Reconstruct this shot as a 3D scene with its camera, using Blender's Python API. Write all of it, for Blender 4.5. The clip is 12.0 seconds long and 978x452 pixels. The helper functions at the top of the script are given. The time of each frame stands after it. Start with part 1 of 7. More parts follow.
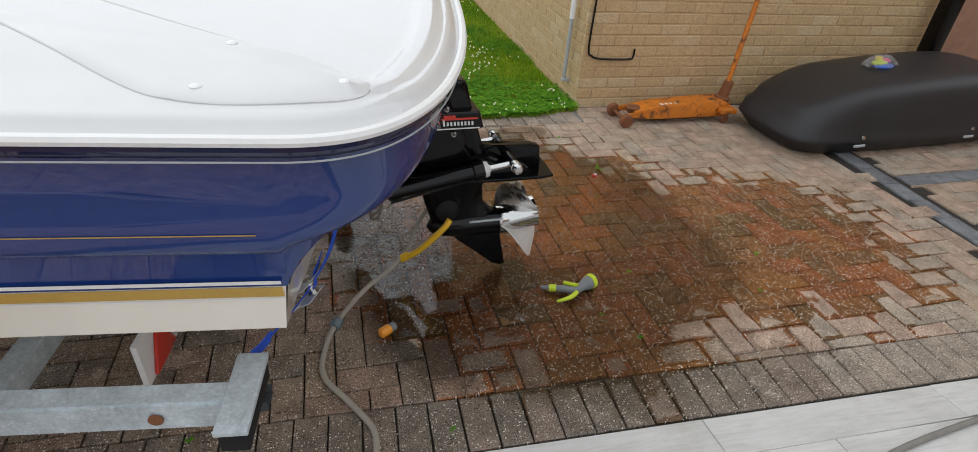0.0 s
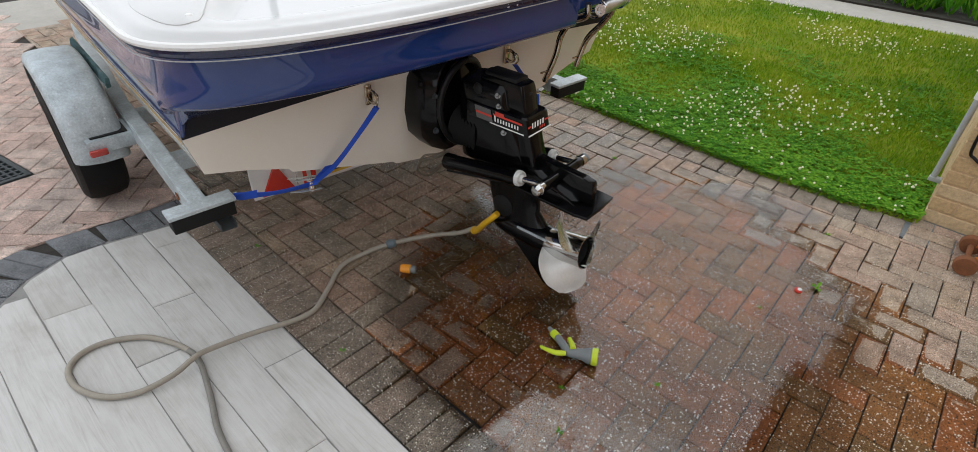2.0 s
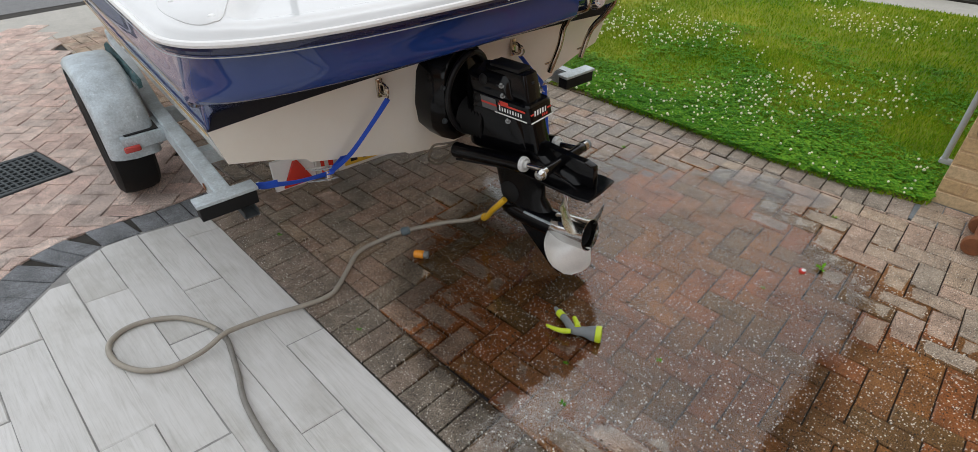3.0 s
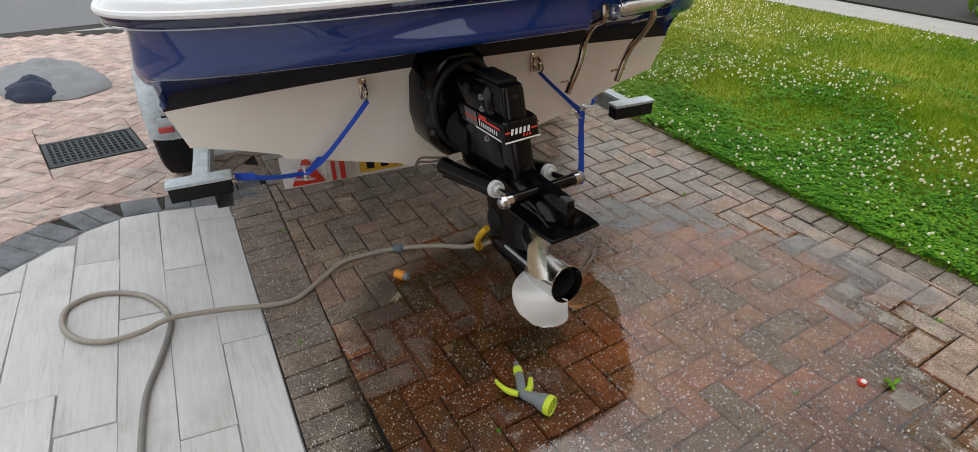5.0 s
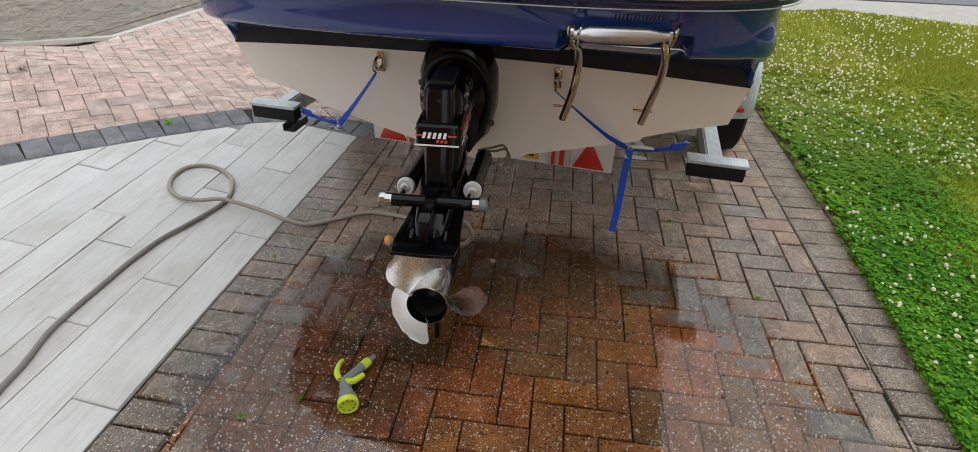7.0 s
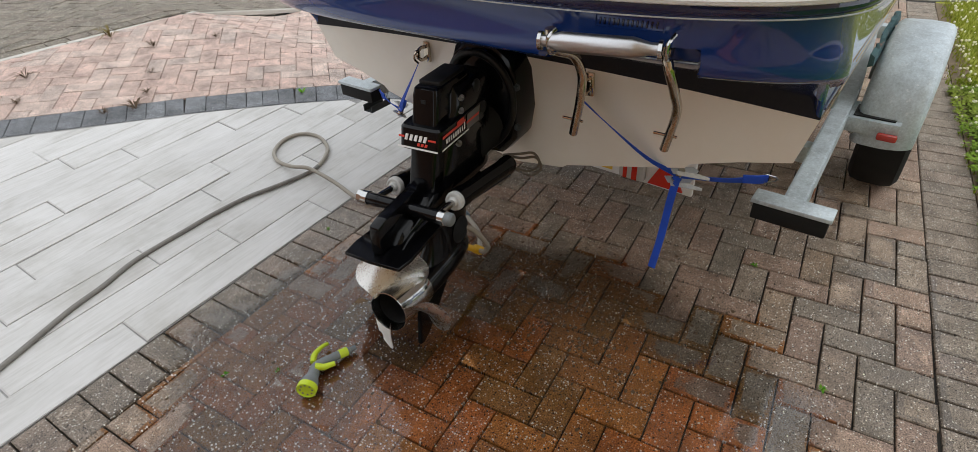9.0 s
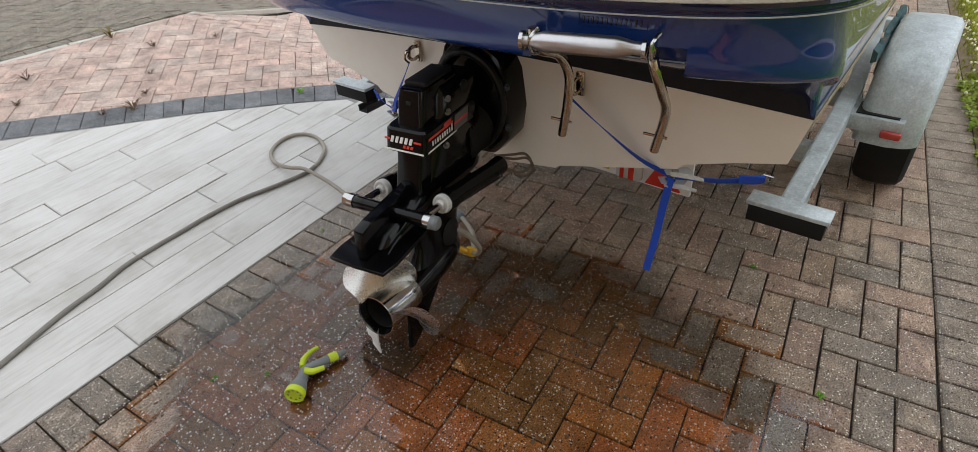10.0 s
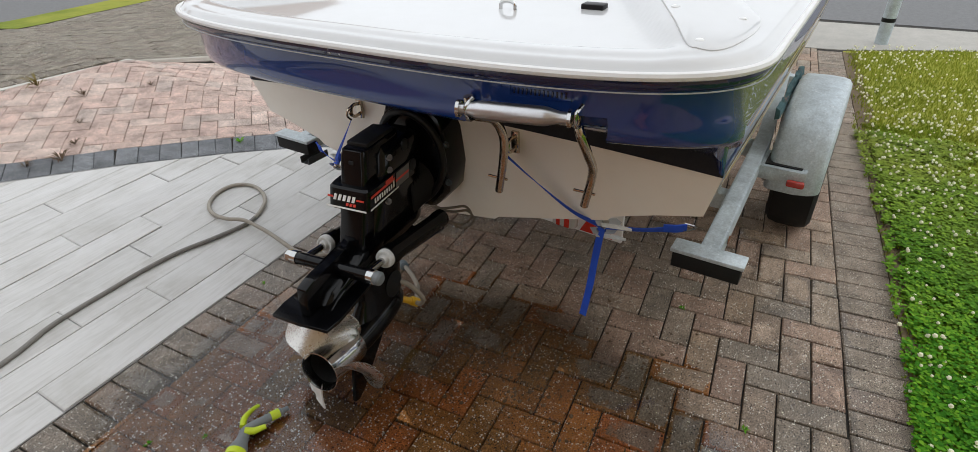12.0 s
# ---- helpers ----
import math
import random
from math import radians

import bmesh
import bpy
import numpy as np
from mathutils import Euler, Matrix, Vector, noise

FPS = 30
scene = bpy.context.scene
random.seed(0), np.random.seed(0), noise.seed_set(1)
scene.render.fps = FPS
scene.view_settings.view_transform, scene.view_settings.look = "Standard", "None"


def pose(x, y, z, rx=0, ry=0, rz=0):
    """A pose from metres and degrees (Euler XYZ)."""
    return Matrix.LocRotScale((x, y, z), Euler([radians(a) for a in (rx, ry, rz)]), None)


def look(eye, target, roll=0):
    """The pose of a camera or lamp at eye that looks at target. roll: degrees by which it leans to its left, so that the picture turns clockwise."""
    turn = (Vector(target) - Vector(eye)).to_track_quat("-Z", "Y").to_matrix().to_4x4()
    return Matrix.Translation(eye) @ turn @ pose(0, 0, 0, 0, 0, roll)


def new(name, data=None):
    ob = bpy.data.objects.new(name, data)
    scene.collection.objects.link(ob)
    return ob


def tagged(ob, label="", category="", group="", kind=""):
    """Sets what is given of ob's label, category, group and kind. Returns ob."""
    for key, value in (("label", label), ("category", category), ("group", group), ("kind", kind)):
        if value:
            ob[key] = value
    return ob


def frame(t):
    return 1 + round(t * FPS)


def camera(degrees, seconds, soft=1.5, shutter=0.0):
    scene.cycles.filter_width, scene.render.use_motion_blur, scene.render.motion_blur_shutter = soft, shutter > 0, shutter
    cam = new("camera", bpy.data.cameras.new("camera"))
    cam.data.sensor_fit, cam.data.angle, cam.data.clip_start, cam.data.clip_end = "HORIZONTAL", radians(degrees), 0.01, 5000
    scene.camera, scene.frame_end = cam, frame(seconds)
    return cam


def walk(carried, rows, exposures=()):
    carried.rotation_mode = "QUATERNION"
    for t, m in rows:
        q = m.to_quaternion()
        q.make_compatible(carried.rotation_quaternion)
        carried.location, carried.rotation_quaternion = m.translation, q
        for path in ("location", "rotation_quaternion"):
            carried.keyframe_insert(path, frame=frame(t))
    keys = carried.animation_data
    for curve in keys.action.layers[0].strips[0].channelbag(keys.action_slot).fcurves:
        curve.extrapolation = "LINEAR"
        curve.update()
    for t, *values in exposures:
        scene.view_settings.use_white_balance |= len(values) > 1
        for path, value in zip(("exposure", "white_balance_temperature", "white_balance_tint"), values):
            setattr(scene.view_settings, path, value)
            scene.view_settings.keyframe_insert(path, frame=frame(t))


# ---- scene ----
cam = camera(81.8, 12.0, soft=0.8)
PATH = [
    (0, (0.121, 0.177, 1.48), (0.543, 1.801, 0.39), 4.5),
    (0.5, (0.563, 0.323, 1.458), (0.677, 1.912, 0.248), 3.3),
    (1, (0.975, 0.454, 1.498), (0.498, 1.956, 0.266), 0.6),
    (1.5, (1.34, 0.581, 1.53), (0.486, 1.954, 0.354), 5.1),
    (1.6, (1.392, 0.587, 1.531), (0.474, 1.913, 0.35), 4.4),
    (2, (1.629, 0.586, 1.58), (0.55, 1.793, 0.406), 2.8),
    (2.5, (1.724, 0.563, 1.599), (0.606, 1.719, 0.41), 0.6),
    (3, (1.751, 0.549, 1.598), (0.615, 1.695, 0.417), 0.3),
    (3.2, (1.754, 0.552, 1.598), (0.616, 1.696, 0.418), 0.6),
    (4.8, (1.863, 1.061, 1.459), (0.464, 1.985, 0.368), 0.0),
    (5, (1.941, 1.168, 1.426), (0.461, 1.965, 0.343), -0.4),
    (5.5, (2.035, 1.517, 1.39), (0.491, 2.062, 0.241), 0.7),
    (6, (2.086, 1.895, 1.391), (0.52, 2.205, 0.186), 1.3),
    (6.5, (2.159, 2.215, 1.446), (0.555, 2.214, 0.253), 1.5),
    (7, (2.035, 2.47, 1.453), (0.407, 2.19, 0.326), 1.1),
    (7.5, (1.828, 2.684, 1.444), (0.26, 2.144, 0.325), 0.5),
    (7.7, (1.764, 2.769, 1.409), (0.252, 2.092, 0.289), 0.5),
    (9.3, (1.599, 3.039, 1.455), (0.28, 2.109, 0.274), -4.5),
    (9.5, (1.581, 3.049, 1.455), (0.265, 2.114, 0.274), -4.7),
    (10, (1.554, 3.056, 1.444), (0.251, 2.11, 0.258), -5.0),
    (10.5, (1.569, 3.053, 1.456), (0.269, 2.107, 0.268), -5.2),
    (11, (1.613, 3.037, 1.47), (0.305, 2.084, 0.295), -4.8),
    (11.5, (1.619, 3.05, 1.482), (0.282, 2.12, 0.322), -4.2),
    (12, (1.573, 3.086, 1.518), (0.102, 2.273, 0.433), -2.2),
]
walk(cam, [(t, look(eye, target, roll)) for t, eye, target, roll in PATH],
     [(0, -0.10), (0.5, -0.08), (1.0, 0.05), (2.0, -0.02), (3.0, -0.06), (5.0, 0.02), (7.0, 0.08), (9.5, 0.06), (11.5, 0.04), (12.0, -0.05)])

# ---- light: an overcast day ----
world = bpy.data.worlds.new("world")
scene.world = world
world.use_nodes = True
wn, wl = world.node_tree.nodes, world.node_tree.links
sky = wn.new("ShaderNodeTexSky")
sky.sky_type = "NISHITA"
sky.sun_disc = False
sky.sun_elevation, sky.sun_rotation = radians(52), radians(322)
sky.air_density, sky.dust_density, sky.ozone_density = 1.0, 6.0, 0.5
soften = wn.new("ShaderNodeHueSaturation")
soften.inputs["Saturation"].default_value = 0.25
wl.new(sky.outputs[0], soften.inputs["Color"])
cloud = wn.new("ShaderNodeMix")
cloud.data_type = "RGBA"
cloud.inputs[0].default_value = 0.93
cloud.inputs[7].default_value = (8.5, 8.85, 9.3, 1)
wl.new(soften.outputs[0], cloud.inputs[6])
wl.new(cloud.outputs[2], wn["Background"].inputs["Color"])
wn["Background"].inputs["Strength"].default_value = 0.15
sun = new("sun", bpy.data.lights.new("sun", "SUN"))
sun.data.energy, sun.data.angle, sun.data.color = 0.2, radians(60), (1.0, 0.97, 0.92)
sun.matrix_world = look((-3.1, 4.0, 6.5), (0, 0, 0))
scene.view_settings.exposure = 0.0

# ---- materials ----


def material(name):
    m = bpy.data.materials.new(name)
    m.use_nodes = True
    return m, m.node_tree.nodes, m.node_tree.links, m.node_tree.nodes["Principled BSDF"]


def setv(node, **kw):
    for k, v in kw.items():
        node.inputs[k.replace("_", " ")].default_value = v


def noise_node(nd, ln, scale, detail=4, rough=0.6, vec=None):
    n = nd.new("ShaderNodeTexNoise")
    setv(n, Scale=scale, Detail=detail, Roughness=rough)
    if vec is not None:
        ln.new(vec, n.inputs["Vector"])
    return n


def ramp(nd, ln, src, stops):
    r = nd.new("ShaderNodeValToRGB")
    el = r.color_ramp.elements
    while len(el) < len(stops):
        el.new(0.5)
    for e, (p, c) in zip(el, stops):
        e.position, e.color = p, (c if len(c) == 4 else (*c, 1))
    ln.new(src, r.inputs[0])
    return r


def mixc(nd, ln, fac, a, b, mode="MIX"):
    m = nd.new("ShaderNodeMix")
    m.data_type, m.blend_type = "RGBA", mode
    for sock, v in ((m.inputs[0], fac), (m.inputs[6], a), (m.inputs[7], b)):
        if isinstance(v, (int, float)):
            sock.default_value = v
        elif isinstance(v, tuple):
            sock.default_value = (*v, 1)
        else:
            ln.new(v, sock)
    return m.outputs[2]


def calc(nd, ln, op, a, b=0.0, c=0.0):
    m = nd.new("ShaderNodeMath")
    m.operation = op
    for sock, v in zip(m.inputs, (a, b, c)):
        if isinstance(v, (int, float)):
            sock.default_value = v
        else:
            ln.new(v, sock)
    return m.outputs[0]


def bump(nd, ln, height, strength, dist, bs):
    b = nd.new("ShaderNodeBump")
    setv(b, Strength=strength, Distance=dist)
    ln.new(height, b.inputs["Height"])
    ln.new(b.outputs[0], bs.inputs["Normal"])
    return b


def place(nd):
    return nd.new("ShaderNodeNewGeometry").outputs["Position"]


def plain(name, colour, rough=0.5, metal=0.0, coat=0.0, vary=0.12, scale=14.0, relief=0.0, relief_scale=160.0, spots=None, spec=0.5):
    """A surface with stains at two scales, and fine relief."""
    m, nd, ln, bs = material(name)
    co = nd.new("ShaderNodeTexCoord").outputs["Object"]
    big = noise_node(nd, ln, scale, 6, 0.65, co)
    fine = noise_node(nd, ln, scale * 9, 4, 0.6, co)
    both = calc(nd, ln, "MULTIPLY_ADD", fine.outputs[0], 0.4, calc(nd, ln, "MULTIPLY", big.outputs[0], 0.6))
    lo = tuple(max(0, c * (1 - vary)) for c in colour)
    hi = tuple(min(1, c * (1 + vary)) for c in colour)
    col = ramp(nd, ln, both, [(0.3, lo), (0.7, hi)]).outputs[0]
    if spots:
        size, amount, sc = spots
        v = noise_node(nd, ln, size, 8, 0.75, co)
        f = ramp(nd, ln, v.outputs[0], [(amount, (0, 0, 0)), (min(1, amount + 0.08), (1, 1, 1))]).outputs[0]
        col = mixc(nd, ln, f, col, sc)
    ln.new(col, bs.inputs["Base Color"])
    setv(bs, Metallic=metal, Coat_Weight=coat, Coat_Roughness=0.04, Specular_IOR_Level=spec)
    rr = ramp(nd, ln, both, [(0.25, (max(0.02, rough * 0.8),) * 3), (0.75, (min(1, rough * 1.25),) * 3)])
    ln.new(rr.outputs[0], bs.inputs["Roughness"])
    if relief:
        bump(nd, ln, noise_node(nd, ln, relief_scale, 5, 0.65, co).outputs[0], relief, 0.002, bs)
    return m


def paver_material(name, dry, wet, tones, wetness, specks=1.0):
    """Concrete block: tone by block, pale grit, and where wetness > 0 a damp area of its own shape that creeps in from the joints."""
    m, nd, ln, bs = material(name)
    p = place(nd)
    rnd = nd.new("ShaderNodeObjectInfo").outputs["Random"]
    isl = nd.new("ShaderNodeNewGeometry").outputs["Random Per Island"]
    one = calc(nd, ln, "FRACT", calc(nd, ln, "ADD", rnd, isl))
    rim = nd.new("ShaderNodeAttribute")
    rim.attribute_name = "rim"
    tone = ramp(nd, ln, one, tones)
    tone.color_ramp.interpolation = "CONSTANT"
    shade = noise_node(nd, ln, 9, 6, 0.7, p)
    grain = noise_node(nd, ln, 230, 5, 0.75, p)
    fine = ramp(nd, ln, grain.outputs[0], [(0.36, (0.25,) * 3), (0.5, (1.0,) * 3), (0.64, (1.8,) * 3)]).outputs[0]
    mott = mixc(nd, ln, 1.0, fine, ramp(nd, ln, shade.outputs[0], [(0.32, (0.62,) * 3), (0.66, (1.32,) * 3)]).outputs[0], "MULTIPLY")
    dryc = mixc(nd, ln, 1.0, mixc(nd, ln, 0.55, dry, tone.outputs[0]), mott, "MULTIPLY")
    wetc = mixc(nd, ln, 1.0, mixc(nd, ln, 1.0, wet, tone.outputs[0], "MULTIPLY"), mott, "MULTIPLY")
    if wetness:
        sep = nd.new("ShaderNodeSeparateXYZ")
        ln.new(p, sep.inputs[0])

        def oval(cx, cy, rx, ry):
            ex = calc(nd, ln, "POWER", calc(nd, ln, "ABSOLUTE", calc(nd, ln, "DIVIDE", calc(nd, ln, "SUBTRACT", sep.outputs[0], cx), rx)), 2)
            ey = calc(nd, ln, "POWER", calc(nd, ln, "ABSOLUTE", calc(nd, ln, "DIVIDE", calc(nd, ln, "SUBTRACT", sep.outputs[1], cy), ry)), 2)
            return calc(nd, ln, "SUBTRACT", 1.0, calc(nd, ln, "ADD", ex, ey))
        brown, rusty = oval(2.0, 2.15, 0.86, 0.66), oval(0.95, 2.35, 0.95, 1.0)
        pool = calc(nd, ln, "MAXIMUM", brown, rusty)
        field = calc(nd, ln, "MAXIMUM", calc(nd, ln, "MAXIMUM", pool, oval(0.3, 2.2, 1.45, 1.5)), oval(0.2, 1.32, 1.6, 0.62))
        edge = noise_node(nd, ln, 3.2, 8, 0.62, p)
        wander = calc(nd, ln, "MULTIPLY", calc(nd, ln, "SUBTRACT", edge.outputs[0], 0.5), 1.9)
        wick = calc(nd, ln, "MULTIPLY", calc(nd, ln, "SUBTRACT", rim.outputs["Fac"], 0.5), 0.42)
        block = calc(nd, ln, "MULTIPLY", calc(nd, ln, "SUBTRACT", one, 0.5), 0.5)
        creep = calc(nd, ln, "ADD", calc(nd, ln, "ADD", wander, wick), block)
        damp = ramp(nd, ln, calc(nd, ln, "ADD", field, creep), [(0.02, (0, 0, 0)), (0.08, (1, 1, 1))]).outputs[0]
        soak = ramp(nd, ln, calc(nd, ln, "ADD", pool, creep), [(0.0, (0, 0, 0)), (0.10, (1, 1, 1))]).outputs[0]
        dampc = mixc(nd, ln, 1.0, mixc(nd, ln, 0.45, tuple(0.46 * c for c in dry), tone.outputs[0]), mott, "MULTIPLY")
        # soaked colour painted lighter in an oval by the drive for missing light
        bright_oval = ramp(nd, ln, oval(0.84, 2.68, 0.72, 0.72), [(0.0, (0.88, 0.84, 0.77)), (0.6, (1.55, 1.47, 1.25))]).outputs[0]
        wetc = mixc(nd, ln, 1.0, wetc, bright_oval, "MULTIPLY")
        col = mixc(nd, ln, damp, dryc, mixc(nd, ln, soak, dampc, wetc))
    else:
        col, damp = dryc, None
    # pale and dark grit of the concrete face
    for sc, amount, power, colour in ((125, 0.34, 2.6, (0.80, 0.76, 0.67)), (70, 0.19, 4.0, (0.78, 0.70, 0.58)), (130, 0.34, 3.0, (0.02, 0.017, 0.014))):
        vor = nd.new("ShaderNodeTexVoronoi")
        vor.voronoi_dimensions = "2D"
        vor.inputs["Scale"].default_value = sc
        ln.new(p, vor.inputs["Vector"])
        sp = nd.new("ShaderNodeSeparateColor")
        ln.new(vor.outputs["Color"], sp.inputs[0])
        size = calc(nd, ln, "MULTIPLY", calc(nd, ln, "POWER", sp.outputs[0], power), amount * specks)
        if wetness:
            # grit stands out larger on the soaked blocks
            size = calc(nd, ln, "MULTIPLY", size, calc(nd, ln, "MULTIPLY_ADD", soak, 0.35, 1.0))
        speck = calc(nd, ln, "LESS_THAN", vor.outputs["Distance"], size)
        some = calc(nd, ln, "GREATER_THAN", sp.outputs[1], 0.5)
        col = mixc(nd, ln, calc(nd, ln, "MULTIPLY", calc(nd, ln, "MULTIPLY", speck, some), 0.9), col, colour)
    ln.new(col, bs.inputs["Base Color"])
    if damp is not None:
        ln.new(calc(nd, ln, "MULTIPLY_ADD", damp, -0.30, 0.88), bs.inputs["Roughness"])
        film = noise_node(nd, ln, 14, 4, 0.6, p)
        ln.new(calc(nd, ln, "MULTIPLY", damp, ramp(nd, ln, film.outputs[0], [(0.3, (0.45,) * 3), (0.55, (1,) * 3)]).outputs[0]), bs.inputs["Coat Weight"])
        setv(bs, Coat_Roughness=0.09, Coat_IOR=1.33)
        ln.new(calc(nd, ln, "MULTIPLY_ADD", damp, -0.3, 0.4), bs.inputs["Specular IOR Level"])
    else:
        setv(bs, Roughness=0.85)
    pits = noise_node(nd, ln, 300, 4, 0.7, p)
    bump(nd, ln, calc(nd, ln, "MULTIPLY_ADD", pits.outputs[0], 0.6, grain.outputs[0]), 0.9, 0.004, bs)
    if damp is not None:
        soft_b = nd.new("ShaderNodeBump")
        setv(soft_b, Strength=0.3, Distance=0.003)
        ln.new(pits.outputs[0], soft_b.inputs["Height"])
        ln.new(soft_b.outputs[0], bs.inputs["Coat Normal"])
    return m


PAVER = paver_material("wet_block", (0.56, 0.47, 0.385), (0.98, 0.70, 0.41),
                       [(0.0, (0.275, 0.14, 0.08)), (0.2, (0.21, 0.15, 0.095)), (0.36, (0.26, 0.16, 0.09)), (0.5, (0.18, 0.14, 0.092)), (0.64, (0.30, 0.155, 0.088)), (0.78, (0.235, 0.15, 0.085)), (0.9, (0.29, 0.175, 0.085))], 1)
BORDER = paver_material("wet_border_block", (0.46, 0.40, 0.335), (0.66, 0.62, 0.54),
                        [(0.0, (0.20, 0.145, 0.10)), (0.4, (0.165, 0.125, 0.088)), (0.7, (0.225, 0.15, 0.105))], 1)
RED = paver_material("driveway_block", (0.58, 0.475, 0.42), (0.5, 0.4, 0.4),
                     [(0.0, (0.48, 0.325, 0.265)), (0.3, (0.58, 0.44, 0.37)), (0.55, (0.44, 0.345, 0.295)), (0.75, (0.55, 0.36, 0.295))], 0, 0.5)
CHARCOAL = paver_material("charcoal_block", (0.185, 0.195, 0.205), (0.05, 0.05, 0.05),
                          [(0.0, (0.16, 0.168, 0.18)), (0.4, (0.20, 0.21, 0.222)), (0.7, (0.14, 0.147, 0.158))], 0, 0.35)
OLDROAD = paver_material("old_road_block", (0.22, 0.19, 0.15), (0.1, 0.1, 0.1),
                         [(0.0, (0.20, 0.165, 0.13)), (0.4, (0.25, 0.22, 0.17)), (0.7, (0.17, 0.15, 0.115))], 0, 1.3)


def slab_material():
    m, nd, ln, bs = material("porcelain_plank")
    p = place(nd)
    mp = nd.new("ShaderNodeMapping")
    mp.inputs["Scale"].default_value = (2.2, 14, 1)
    off = nd.new("ShaderNodeObjectInfo").outputs["Random"]
    shift = nd.new("ShaderNodeVectorMath")
    shift.operation = "ADD"
    comb = nd.new("ShaderNodeCombineXYZ")
    ln.new(calc(nd, ln, "MULTIPLY", off, 37.0), comb.inputs[0])
    ln.new(calc(nd, ln, "MULTIPLY", off, 11.0), comb.inputs[2])
    ln.new(p, shift.inputs[0])
    ln.new(comb.outputs[0], shift.inputs[1])
    ln.new(shift.outputs[0], mp.inputs["Vector"])
    g = noise_node(nd, ln, 1.6, 8, 0.62, mp.outputs[0])
    g.inputs["Distortion"].default_value = 1.6
    cl = noise_node(nd, ln, 3.5, 5, 0.6, p)
    a = calc(nd, ln, "MULTIPLY_ADD", g.outputs[0], 0.55, calc(nd, ln, "MULTIPLY", cl.outputs[0], 0.45))
    base = ramp(nd, ln, a, [(0.28, (0.45, 0.44, 0.415)), (0.5, (0.565, 0.557, 0.538)), (0.72, (0.63, 0.623, 0.61))]).outputs[0]
    mp2 = nd.new("ShaderNodeMapping")
    mp2.inputs["Scale"].default_value = (3.0, 75, 1)
    ln.new(shift.outputs[0], mp2.inputs["Vector"])
    vein = noise_node(nd, ln, 1.0, 6, 0.7, mp2.outputs[0])
    vein.inputs["Distortion"].default_value = 2.2
    base = mixc(nd, ln, 1.0, base, ramp(nd, ln, vein.outputs[0], [(0.32, (0.87, 0.865, 0.85)), (0.5, (1.0, 1.0, 1.0)), (0.7, (1.05, 1.05, 1.05))]).outputs[0], "MULTIPLY")
    cloud_s = noise_node(nd, ln, 2.3, 7, 0.68, shift.outputs[0])
    base = mixc(nd, ln, 1.0, base, ramp(nd, ln, cloud_s.outputs[0], [(0.30, (0.82, 0.81, 0.785)), (0.48, (1.0, 1.0, 1.0)), (0.7, (1.06, 1.06, 1.07))]).outputs[0], "MULTIPLY")
    tint = ramp(nd, ln, off, [(0, (0.96, 0.96, 0.96)), (1, (1.03, 1.03, 1.03))]).outputs[0]
    col = mixc(nd, ln, 1.0, base, tint, "MULTIPLY")
    dirt = ramp(nd, ln, noise_node(nd, ln, 26, 8, 0.8, p).outputs[0], [(0.66, (0, 0, 0)), (0.78, (1, 1, 1))]).outputs[0]
    col = mixc(nd, ln, calc(nd, ln, "MULTIPLY", dirt, 0.35), col, (0.17, 0.16, 0.145))
    ln.new(col, bs.inputs["Base Color"])
    setv(bs, Roughness=0.55)
    bump(nd, ln, g.outputs[0], 0.25, 0.002, bs)
    return m


def gelcoat(name, colour, fade, rough=0.12):
    m, nd, ln, bs = material(name)
    co = nd.new("ShaderNodeTexCoord").outputs["Object"]
    f = ramp(nd, ln, noise_node(nd, ln, 5, 7, 0.7, co).outputs[0], [(0.42, (0, 0, 0)), (0.75, (1, 1, 1))]).outputs[0]
    s = ramp(nd, ln, noise_node(nd, ln, 120, 6, 0.8, co).outputs[0], [(0.68, (0, 0, 0)), (0.76, (1, 1, 1))]).outputs[0]
    col = mixc(nd, ln, calc(nd, ln, "MULTIPLY", f, 0.5), colour, fade)
    col = mixc(nd, ln, calc(nd, ln, "MULTIPLY", s, 0.22), col, fade)
    ln.new(col, bs.inputs["Base Color"])
    setv(bs, Roughness=rough + 0.15, Specular_IOR_Level=0.15, Coat_Weight=1.0, Coat_IOR=1.62, Coat_Roughness=rough * 0.15)
    return m


